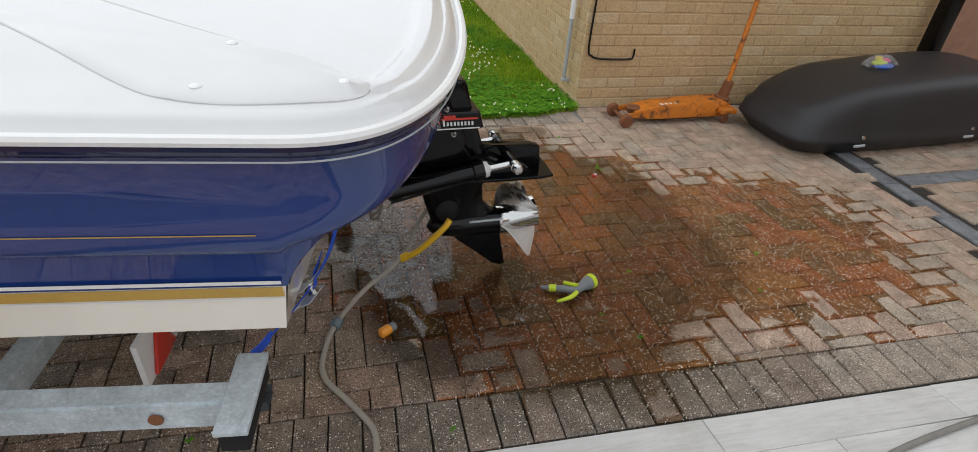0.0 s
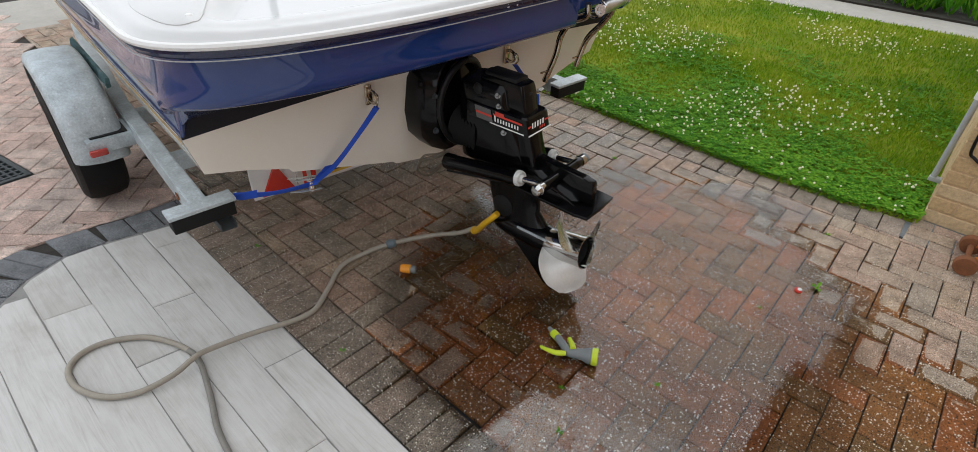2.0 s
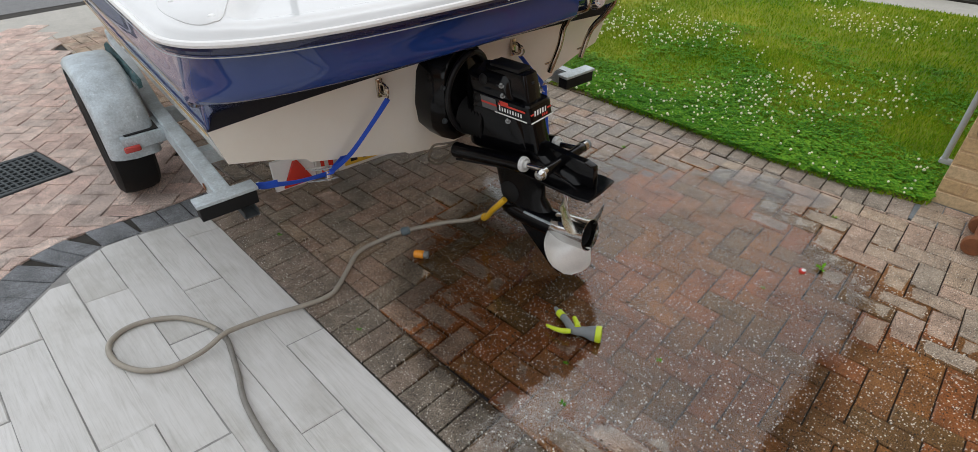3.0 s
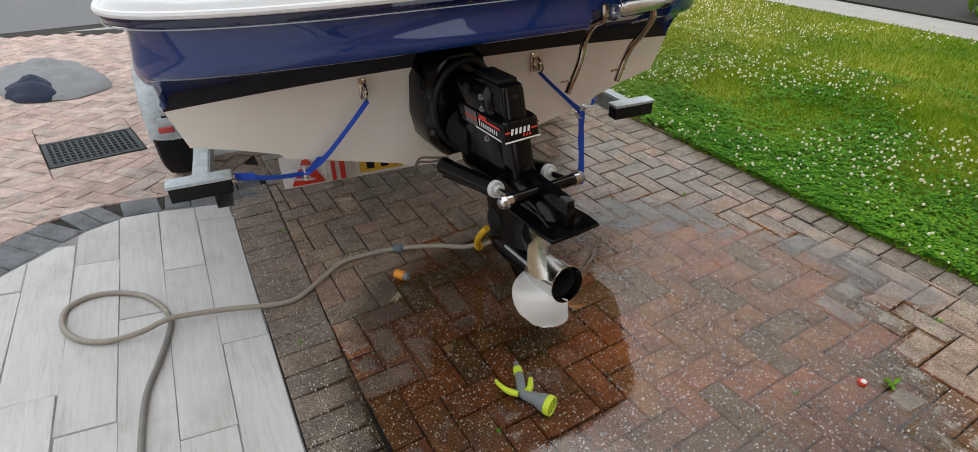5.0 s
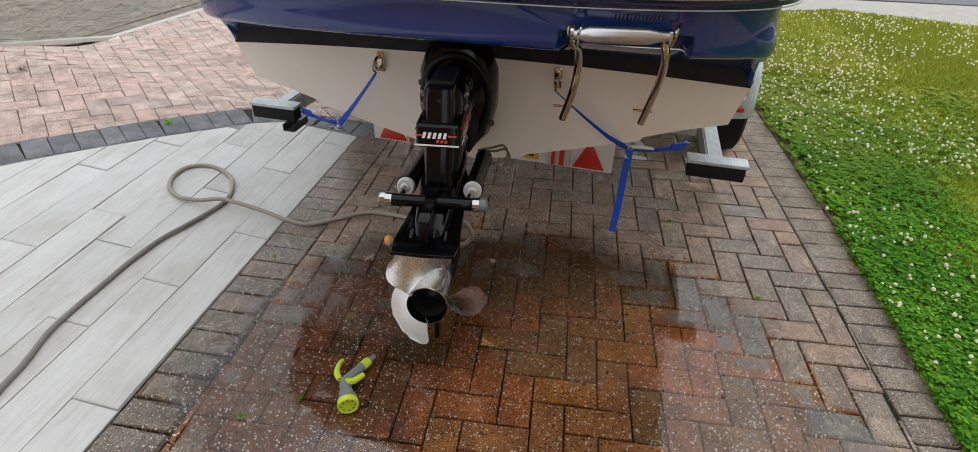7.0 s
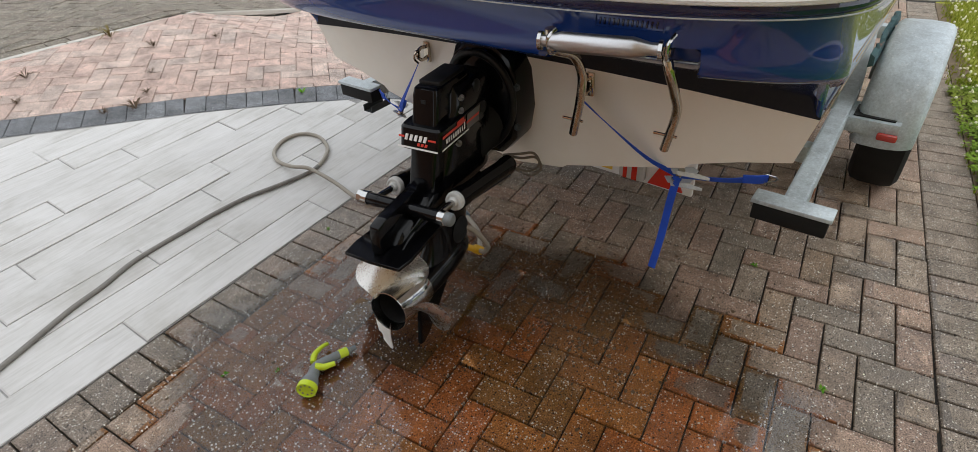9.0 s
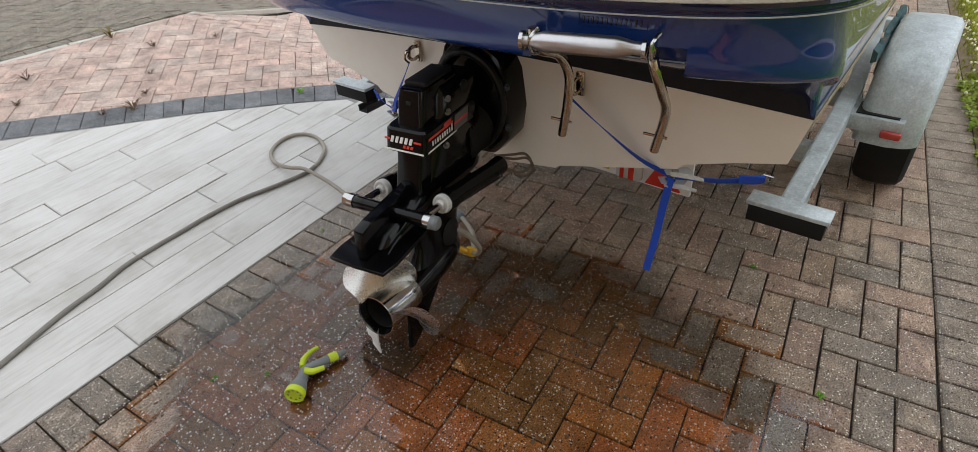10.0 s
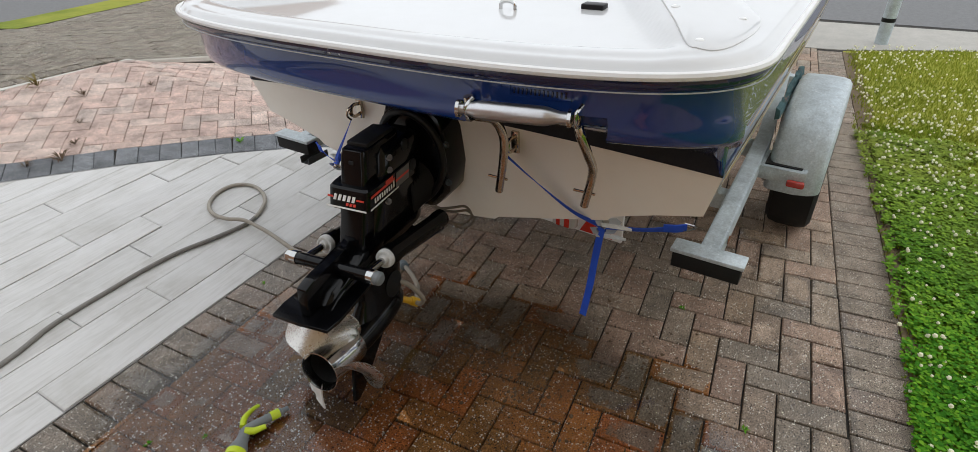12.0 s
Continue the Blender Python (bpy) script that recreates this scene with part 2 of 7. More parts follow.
def water_material():
    m, nd, ln, bs = material("water_film")
    nd.remove(bs)
    p = place(nd)
    tr = nd.new("ShaderNodeBsdfTransparent")
    tr.inputs[0].default_value = (0.985, 0.98, 0.97, 1)
    gl = nd.new("ShaderNodeBsdfGlossy")
    gl.inputs["Roughness"].default_value = 0.03
    fr = nd.new("ShaderNodeFresnel")
    fr.inputs["IOR"].default_value = 1.62
    # falling drops stir the film in two places
    stir = None
    for c, r in (((0.26, 2.30, 0.0), 0.24), ((0.42, 2.64, 0.0), 0.24), ((0.47, 1.60, 0.0), 0.18)):
        d = nd.new("ShaderNodeVectorMath")
        d.operation = "DISTANCE"
        d.inputs[1].default_value = c
        ln.new(p, d.inputs[0])
        f = ramp(nd, ln, calc(nd, ln, "DIVIDE", d.outputs["Value"], r), [(0.25, (1, 1, 1)), (1.0, (0, 0, 0))]).outputs[0]
        stir = f if stir is None else calc(nd, ln, "MAXIMUM", stir, f)
    still = noise_node(nd, ln, 28, 3, 0.5, p)
    rough_w = noise_node(nd, ln, 75, 4, 0.65, p)
    h = calc(nd, ln, "ADD", calc(nd, ln, "MULTIPLY", still.outputs[0], 0.2), calc(nd, ln, "MULTIPLY", calc(nd, ln, "MULTIPLY", rough_w.outputs[0], stir), 1.3))
    b = nd.new("ShaderNodeBump")
    setv(b, Strength=1.0, Distance=0.002)
    ln.new(h, b.inputs["Height"])
    ln.new(b.outputs[0], gl.inputs["Normal"])
    mx = nd.new("ShaderNodeMixShader")
    # the film thins out towards its edge and breaks where grit and block faces stand out of it
    thick = nd.new("ShaderNodeAttribute")
    thick.attribute_name = "thick"
    cover = noise_node(nd, ln, 9, 8, 0.72, p)
    grit = noise_node(nd, ln, 120, 3, 0.6, p)
    whole = calc(nd, ln, "ADD", calc(nd, ln, "MULTIPLY_ADD", cover.outputs[0], 1.1, -0.55), thick.outputs["Fac"])
    whole = calc(nd, ln, "ADD", whole, calc(nd, ln, "MULTIPLY_ADD", grit.outputs[0], 1.6, -0.8))
    part_f = ramp(nd, ln, whole, [(0.15, (0.0,) * 3), (0.55, (1.0,) * 3)]).outputs[0]
    ln.new(calc(nd, ln, "MULTIPLY", fr.outputs[0], part_f), mx.inputs[0])
    ln.new(tr.outputs[0], mx.inputs[1])
    ln.new(gl.outputs[0], mx.inputs[2])
    ln.new(mx.outputs[0], nd["Material Output"].inputs["Surface"])
    return m


def grass_material(name, a, b, c):
    m, nd, ln, bs = material(name)
    p = place(nd)
    patch = noise_node(nd, ln, 1.1, 5, 0.6, p)
    isl = nd.new("ShaderNodeNewGeometry").outputs["Random Per Island"]
    mixed = calc(nd, ln, "MULTIPLY_ADD", isl, 0.35, calc(nd, ln, "MULTIPLY", patch.outputs[0], 0.75))
    fresh = ramp(nd, ln, mixed, [(0.3, a), (0.5, b), (0.68, c)]).outputs[0]
    # the street end of the lawn is thinner and drier
    sep = nd.new("ShaderNodeSeparateXYZ")
    ln.new(p, sep.inputs[0])
    street = calc(nd, ln, "MULTIPLY_ADD", sep.outputs[0], -0.45, -0.05)
    dry_f = ramp(nd, ln, calc(nd, ln, "MULTIPLY", street, noise_node(nd, ln, 2.2, 6, 0.65, p).outputs[0]), [(0.08, (0, 0, 0)), (0.6, (0.6,) * 3)]).outputs[0]
    ln.new(mixc(nd, ln, dry_f, fresh, (0.40, 0.38, 0.075)), bs.inputs["Base Color"])
    setv(bs, Roughness=0.8, Specular_IOR_Level=0.12)
    return m


def glass_pane(name, colour, rough):
    m, nd, ln, bs = material(name)
    v = nd.new("ShaderNodeTexVoronoi")
    v.inputs["Scale"].default_value = 120
    ln.new(nd.new("ShaderNodeTexCoord").outputs["Object"], v.inputs["Vector"])
    bump(nd, ln, v.outputs["Distance"], 0.4, 0.002, bs)
    setv(bs, Base_Color=(*colour, 1), Roughness=rough, Coat_Weight=0.7)
    return m


SLAB, WATER = slab_material(), water_material()
JOINT = plain("joint_soil", (0.026, 0.022, 0.017), 0.95, vary=0.45, scale=30, relief=0.8)
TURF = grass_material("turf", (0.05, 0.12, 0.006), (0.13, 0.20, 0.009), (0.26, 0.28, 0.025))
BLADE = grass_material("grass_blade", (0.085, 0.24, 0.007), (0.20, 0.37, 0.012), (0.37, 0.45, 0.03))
CLOVER = grass_material("clover_leaf", (0.025, 0.12, 0.005), (0.06, 0.22, 0.010), (0.16, 0.35, 0.02))
PETAL = plain("clover_flower_white", (0.90, 0.88, 0.66), 0.8, vary=0.12, spec=0.15)
ASPHALT = plain("asphalt", (0.17, 0.17, 0.17), 0.9, vary=0.25, scale=20, relief=0.8)
CONCRETE = plain("concrete_flag", (0.42, 0.40, 0.36), 0.85, vary=0.18, scale=6, relief=0.5)
KERB = plain("pale_kerb", (0.55, 0.53, 0.48), 0.8, vary=0.2)
MORTAR = plain("mortar", (0.52, 0.37, 0.215), 0.95, vary=0.2, scale=20, relief=0.6)
REDBRICK = plain("red_render", (0.36, 0.20, 0.13), 0.9, vary=0.25, relief=0.5)
NAVY = gelcoat("navy_gelcoat", (0.007, 0.032, 0.165), (0.012, 0.042, 0.19))
INDIGO = gelcoat("navy_stripe", (0.004, 0.008, 0.05), (0.012, 0.02, 0.07))
WHITE = gelcoat("white_gelcoat", (0.63, 0.635, 0.635), (0.57, 0.57, 0.56), 0.25)
CREAM = gelcoat("cream_gelcoat", (0.90, 0.855, 0.76), (0.85, 0.785, 0.67), 0.25)
GOLD = plain("gold_stripe", (0.50, 0.31, 0.06), 0.4)
BLACKLINE = plain("black_stripe", (0.006, 0.006, 0.010), 0.7, vary=0.3)
TRIM = plain("white_trim", (0.80, 0.80, 0.79), 0.35, vary=0.05)
CHROME = plain("stainless", (0.55, 0.55, 0.54), 0.12, 1.0, vary=0.08)
TREAD = plain("satin_aluminium", (0.58, 0.58, 0.59), 0.32, 1.0, vary=0.1, scale=30)
HYD = plain("braided_hose", (0.14, 0.115, 0.085), 0.45, 0.4, vary=0.4, scale=60)
STEEL = plain("brushed_steel_blade", (0.58, 0.56, 0.53), 0.27, 1.0, vary=0.16, scale=22)
PALE = plain("bright_sheen_blade", (0.74, 0.73, 0.70), 0.38, 0.35, vary=0.1, scale=18)
BRONZE = plain("stained_tube", (0.56, 0.49, 0.40), 0.12, 1.0, vary=0.25, scale=16)
BLACK = plain("black_paint", (0.0025, 0.0025, 0.003), 0.12, 0.0, 0.0, 0.5, 12, spots=(38, 0.76, (0.02, 0.02, 0.02)), spec=0.26)
SATIN = plain("satin_black", (0.006, 0.006, 0.0065), 0.4, vary=0.4, spec=0.3)
RUBBER = plain("rubber", (0.009, 0.009, 0.009), 0.7, vary=0.4, relief=0.4, spec=0.3)
HOLLOW = plain("black_inside", (0.006, 0.006, 0.006), 0.9)
ZINC = plain("galvanised_steel", (0.49, 0.55, 0.58), 0.5, 0.3, 0, 0.38, 14, relief=0.3, spots=(48, 0.58, (0.68, 0.72, 0.74)))
RUST = plain("rust", (0.20, 0.075, 0.03), 0.9, vary=0.4, scale=30, relief=0.7)
ORANGE = plain("orange_jack_paint", (0.60, 0.18, 0.014), 0.5, vary=0.4, scale=20, relief=0.4, spots=(15, 0.53, (0.13, 0.05, 0.022)))
STRAP = plain("blue_webbing", (0.014, 0.078, 0.52), 0.75, vary=0.2, relief=0.6, relief_scale=500)
HOSE = plain("beige_hose", (0.32, 0.29, 0.24), 0.5, vary=0.15, scale=30)
HOSEGREY = plain("soiled_hose", (0.20, 0.19, 0.17), 0.5, vary=0.25, scale=18)
YELLOW = plain("yellow_hose", (0.78, 0.46, 0.02), 0.4, vary=0.1)
LIME = plain("lime_plastic", (0.50, 0.62, 0.02), 0.4, vary=0.06)
GREY = plain("grey_plastic", (0.16, 0.175, 0.18), 0.5, vary=0.1)
SLATE = plain("blue_grey_plastic", (0.12, 0.16, 0.18), 0.5, vary=0.1)
AMBER = plain("orange_plastic", (0.72, 0.27, 0.02), 0.4, vary=0.1)
ROOFBOX = plain("black_abs", (0.017, 0.017, 0.019), 0.45, vary=0.3, scale=5, relief=0.35, relief_scale=600)
REDREF = glass_pane("red_reflector", (0.62, 0.03, 0.015), 0.25)
REDLAMP = glass_pane("red_lens", (0.45, 0.04, 0.03), 0.2)
CLEAR = glass_pane("clear_lens", (0.55, 0.53, 0.5), 0.2)
PLATE = plain("yellow_plate", (0.78, 0.50, 0.05), 0.35, vary=0.06)
INKRED = plain("red_decal", (0.65, 0.05, 0.03), 0.4)
INKWHITE = plain("white_decal", (0.78, 0.78, 0.76), 0.4)
INKGREY = plain("grey_decal", (0.12, 0.12, 0.12), 0.4)
DISC = plain("white_ram_cap", (0.60, 0.60, 0.58), 0.5, vary=0.3, scale=60)
PIPEGREY = plain("grey_pipe", (0.42, 0.44, 0.46), 0.45)
IRON = plain("cast_iron", (0.06, 0.07, 0.075), 0.7, 0.3, vary=0.3, relief=0.4)
CLOTH = plain("grey_cover_cloth", (0.25, 0.255, 0.26), 0.9, vary=0.2, relief=0.5, relief_scale=400)
CLOTHBLUE = plain("navy_cover_cloth", (0.02, 0.03, 0.06), 0.9, vary=0.2, relief=0.5, relief_scale=400)
WOOD = plain("damp_leaf", (0.10, 0.06, 0.03), 0.9, vary=0.4)
NUT = plain("dull_steel", (0.30, 0.30, 0.29), 0.4, 0.8)
GROUT = plain("pale_grout", (0.27, 0.265, 0.255), 0.95, vary=0.3, scale=20)

# ---- building helpers ----


def part(name, bm, mat, parent=None, label="", smooth=35):
    """Links a bmesh as one mesh object under a thing or a part."""
    me = bpy.data.meshes.new(name)
    bmesh.ops.recalc_face_normals(bm, faces=bm.faces)
    bm.to_mesh(me)
    bm.free()
    for mt in (mat if isinstance(mat, (list, tuple)) else [mat]):
        me.materials.append(mt)
    if smooth:
        me.polygons.foreach_set("use_smooth", [True] * len(me.polygons))
        me.set_sharp_from_angle(angle=radians(smooth))
    ob = new(name, me)
    if parent:
        ob.parent = parent
    if label:
        ob["label"] = label
    return ob


def thing(name, m, label, category, group="", kind=""):
    ob = new(name)
    ob.empty_display_size = 0.1
    ob.matrix_world = m
    return tagged(ob, label, category, group, kind)


def mesh_of(name, verts, faces, mat, smooth=False):
    me = bpy.data.meshes.new(name)
    me.from_pydata(verts, [], faces)
    me.materials.append(mat)
    if smooth:
        me.polygons.foreach_set("use_smooth", [True] * len(me.polygons))
    return me


def box(bm, x0, x1, y0, y1, z0, z1, bevel=0.0, m=None, seg=2):
    vs = [bm.verts.new((x, y, z)) for x in (x0, x1) for y in (y0, y1) for z in (z0, z1)]
    fs = [bm.faces.new([vs[i] for i in f]) for f in ((0, 1, 3, 2), (4, 6, 7, 5), (0, 4, 5, 1), (2, 3, 7, 6), (0, 2, 6, 4), (1, 5, 7, 3))]
    if m is not None:
        for v in vs:
            v.co = m @ v.co
    if bevel:
        es = list({e for f in fs for e in f.edges})
        bmesh.ops.bevel(bm, geom=es, offset=bevel, segments=seg, affect="EDGES", profile=0.5)
    return bm


def prism(bm, pts, lo, hi, axis="z", bevel=0.0, m=None):
    """A polygon drawn in the two other axes (x z for y, x y for z, y z for x), pulled along axis."""
    def at(p, h):
        return {"z": (p[0], p[1], h), "y": (p[0], h, p[1]), "x": (h, p[0], p[1])}[axis]
    a = [bm.verts.new(at(p, lo)) for p in pts]
    b = [bm.verts.new(at(p, hi)) for p in pts]
    n = len(pts)
    fs = [bm.faces.new(a), bm.faces.new(b[::-1])]
    fs += [bm.faces.new((a[i], b[i], b[(i + 1) % n], a[(i + 1) % n])) for i in range(n)]
    if m is not None:
        for v in a + b:
            v.co = m @ v.co
    if bevel:
        bmesh.ops.bevel(bm, geom=list({e for f in fs for e in f.edges}), offset=bevel, segments=2, affect="EDGES", profile=0.5)
    return bm


def spline(pts, steps=8):
    """A smooth way through the points."""
    P = [Vector(p) for p in pts]
    P = [P[0] * 2 - P[1]] + P + [P[-1] * 2 - P[-2]]
    out = []
    for i in range(1, len(P) - 2):
        for k in range(steps):
            t = k / steps
            a, b, c, d = P[i - 1:i + 3]
            out.append(0.5 * ((2 * b) + (c - a) * t + (2 * a - 5 * b + 4 * c - d) * t * t + (3 * b - a - 3 * c + d) * t ** 3))
    out.append(P[-2])
    return out


def tube(bm, pts, r, n=10, caps=True, flat=1.0):
    pts = [Vector(p) for p in pts]
    rings, side = [], None
    for i, p in enumerate(pts):
        d = (pts[min(i + 1, len(pts) - 1)] - pts[max(i - 1, 0)]).normalized()
        if side is None:
            side = d.orthogonal().normalized()
        side = (side - d * side.dot(d)).normalized()
        up = d.cross(side)
        rad = r[i] if isinstance(r, (list, tuple)) else r
        rings.append([bm.verts.new(p + rad * (math.cos(2 * math.pi * k / n) * side + flat * math.sin(2 * math.pi * k / n) * up)) for k in range(n)])
    for a, b in zip(rings, rings[1:]):
        for k in range(n):
            bm.faces.new((a[k], a[(k + 1) % n], b[(k + 1) % n], b[k]))
    if caps:
        bm.faces.new(rings[0][::-1])
        bm.faces.new(rings[-1])
    return bm


def lathe(bm, prof, n=24, m=None, caps=True):
    """A turned body: (radius, height along z) from end to end."""
    rings = []
    for r, h in prof:
        rings.append([bm.verts.new(Vector((r * math.cos(2 * math.pi * k / n), r * math.sin(2 * math.pi * k / n), h))) for k in range(n)])
    for a, b in zip(rings, rings[1:]):
        for k in range(n):
            bm.faces.new((a[k], a[(k + 1) % n], b[(k + 1) % n], b[k]))
    if caps:
        bm.faces.new(rings[0][::-1])
        bm.faces.new(rings[-1])
    if m is not None:
        for ring in rings:
            for v in ring:
                v.co = m @ v.co
    return bm


def loft(bm, rings, closed=True, caps=True):
    vr = [[bm.verts.new(p) for p in ring] for ring in rings]
    n = len(vr[0])
    for a, b in zip(vr, vr[1:]):
        for k in range(n if closed else n - 1):
            bm.faces.new((a[k], a[(k + 1) % n], b[(k + 1) % n], b[k]))
    if caps and closed:
        bm.faces.new(vr[0][::-1])
        bm.faces.new(vr[-1])
    return bm


def ribbon(bm, pts, across, thick=0.0025):
    """A strap: its width is given by the vector across at every point."""
    rows = []
    pts = [Vector(p) for p in pts]
    for i, p in enumerate(pts):
        d = (pts[min(i + 1, len(pts) - 1)] - pts[max(i - 1, 0)]).normalized()
        a = Vector(across[i] if isinstance(across, list) else across) / 2
        nrm = d.cross(a).normalized() * thick / 2
        rows.append([p + a + nrm, p - a + nrm, p - a - nrm, p + a - nrm])
    return loft(bm, rows)


def along(p, q):
    """The pose of a turned body that starts at p and points to q."""
    return Matrix.Translation(p) @ (Vector(q) - Vector(p)).to_track_quat("Z", "Y").to_matrix().to_4x4()


def rod(bm, p, q, r, n=12):
    return tube(bm, [p, q], r, n)


def ellipsoid(bm, c, rx, ry, rz, n=8, rows=5):
    rings = [[(c[0] + rx * math.sin(t) * math.cos(2 * math.pi * k / n), c[1] + ry * math.sin(t) * math.sin(2 * math.pi * k / n), c[2] - rz * math.cos(t)) for k in range(n)]
             for t in [math.pi * (0.04 + 0.92 * j / rows) for j in range(rows + 1)]]
    return loft(bm, rings)


def inside(p, poly):
    x, y, hit = p[0], p[1], False
    for (ax, ay), (bx, by) in zip(poly, poly[1:] + poly[:1]):
        if (ay > y) != (by > y) and x < ax + (y - ay) * (bx - ax) / (by - ay):
            hit = not hit
    return hit


def clip(poly, a, b):
    """What lies to the left of the line from a to b."""
    out = []
    def side(p):
        return (b[0] - a[0]) * (p[1] - a[1]) - (b[1] - a[1]) * (p[0] - a[0])
    for p, q in zip(poly, poly[1:] + poly[:1]):
        sp, sq = side(p), side(q)
        if sp >= 0:
            out.append(p)
        if (sp >= 0) != (sq >= 0):
            t = sp / (sp - sq)
            out.append((p[0] + t * (q[0] - p[0]), p[1] + t * (q[1] - p[1])))
    return out


def smooth01(a, b, x):
    t = min(1.0, max(0.0, (x - a) / (b - a)))
    return t * t * (3 - 2 * t)


rng = random.Random(7)

# ---- the boat ----
# its own axes: x aft, y to starboard, z up; the transom stands at x 0
BOAT = pose(0.054, 2.047, 0, 0.9, 0, -5.1)
boat = thing("boat", BOAT, "navy blue and white fibreglass motor boat resting on its road trailer", "boat")


def narrow(a):
    return 1.0 if a > -1.9 else max(0.03, 1 - ((-a - 1.9) / 2.75) ** 2.1)


def outline(half, stern, power, z_mid, z_side, n=160, drop=1.3):
    """From the port bow round the stern to the starboard bow."""
    fore = [-4.6 + 4.6 * i / 22 for i in range(22)]
    left = [(a, -half * narrow(a), z_side + 0.03 * max(0, -a - 1) ** 1.6) for a in fore]
    stern_pts = []
    for i in range(n + 1):
        th = radians(-90 + 180 * i / n)
        s, c = math.sin(th), max(0.0, math.cos(th))
        stern_pts.append((stern * c ** (2 / power), half * math.copysign(abs(s) ** (2 / power), s), z_side + (z_mid - z_side) * c ** drop))
    return left + stern_pts + [(a, -u, z) for a, u, z in left[::-1]]


def between(c0, c1, f, bulge=0.0):
    out = []
    for p, q in zip(c0, c1):
        v = Vector(p).lerp(Vector(q), f)
        d = Vector((v.x if v.x > 0 else 0, v.y, 0))
        if d.length:
            v += d.normalized() * bulge
        out.append(v)
    return out


RAIL = outline(1.03, 0.372, 2.9, 1.116, 1.116)
LIP = outline(1.0265, 0.3685, 2.9, 1.088, 1.088)
SKIRT = outline(0.995, 0.335, 2.6, 0.952, 0.872, drop=0.45)


def stripe_low(u):
    return 0.813 - 0.026 * (u / 0.97) ** 2


def knuckle_line(top):
    out = []
    for a, u, z in outline(0.968, 0.0, 1.9, 0.8, 0.79):
        rise = 0.03 * max(0, -a - 1) ** 1.6
        out.append((a, u, (stripe_low(u) if a >= 0 else 0.787 + rise) + (top * (1 - smooth01(0.93, 0.966, abs(u))) if a >= 0 else 0)))
    return out


KNUCKLE = knuckle_line(0.052)
bm = bmesh.new()


def notched(row, depth):
    """The stern face is set back where the ladder folds in."""
    out = []
    for v in row:
        k = depth * smooth01(0.385, 0.40, v.y) * (1 - smooth01(0.725, 0.74, v.y)) if v.x > 0.02 else 0.0
        out.append(Vector((v.x - k, v.y, v.z)))
    return out


FACE = ((0.0, -0.042, 0), (0.08, -0.040, 0), (0.25, -0.034, 0), (0.42, -0.025, 0), (0.53, -0.018, 0.0), (0.57, -0.015, 0.07), (0.66, -0.009, 0.09), (0.76, -0.003, 0.09), (0.88, 0.0, 0.09), (0.95, -0.004, 0.09), (0.985, -0.012, 0.09), (1.0, -0.022, 0.09))
loft(bm, [notched(between(LIP, SKIRT, f, b), k) for f, b, k in FACE], closed=False)
part("hull_side", bm, NAVY, boat, "glossy navy blue gelcoat topside", 38)
bm = bmesh.new()
loft(bm, [notched(between(SKIRT, KNUCKLE, f, b), k) for f, b, k in ((0.0, -0.022, 0.08), (0.04, -0.025, 0.07), (0.5, -0.014, 0.02), (1.0, 0.0, 0))], closed=False)
part("hull_flare", bm, NAVY, boat, "navy blue turn of the hull under the stern", 38)
bm = bmesh.new()
loft(bm, [between(RAIL, LIP, f, b) for f, b in ((0, -0.004), (0.1, 0.001), (0.5, 0.005), (0.8, 0.002), (1.0, 0.0), (1.02, -0.044))], closed=False)
part("rub_rail", bm, INDIGO, boat, "dark blue rubbing strake with scuffs", 30)
bm = bmesh.new()
tube(bm, [(a * 1.008, u * 1.003, z + 0.005) for a, u, z in RAIL], 0.0105, 8)
part("rail_bead", bm, TRIM, boat, "white rubber rail insert")
bm = bmesh.new()
tube(bm, [(a * 1.008, u * 1.004, z - 0.004) for a, u, z in LIP], 0.0018, 6)
part("lower_bead", bm, PIPEGREY, boat, "thin grey line under the strake")
# scuffs on the strake
for a, u, w in ((-0.02, -1.026, 0.05), (0.03, -1.021, 0.03), (0.365, -0.02, 0.012), (0.365, 0.02, 0.012)):
    bm = bmesh.new()
    for k in range(5):
        ellipsoid(bm, (a + (rng.uniform(-w, w) if abs(u) > 0.5 else 0.006), u + (0 if abs(u) > 0.5 else rng.uniform(-0.003, 0.003)), 1.103 + rng.uniform(-0.005, 0.005)), 0.008 if abs(u) > 0.5 else 0.004, 0.004, 0.004, 6, 3)
    part("scuff_mark", bm, INKWHITE, boat, "pale scuff")

# transom and bottom
SECTION = [(-0.968, 0.787), (-0.932, 0.643), (-0.80, 0.606), (-0.66, 0.556), (-0.645, 0.536), (-0.22, 0.414), (-0.20, 0.398), (0.0, 0.365),
           (0.20, 0.398), (0.22, 0.414), (0.645, 0.536), (0.66, 0.556), (0.80, 0.606), (0.932, 0.643), (0.968, 0.787)]


def rake(z):
    return -0.07 * (0.81 - z) / 0.44


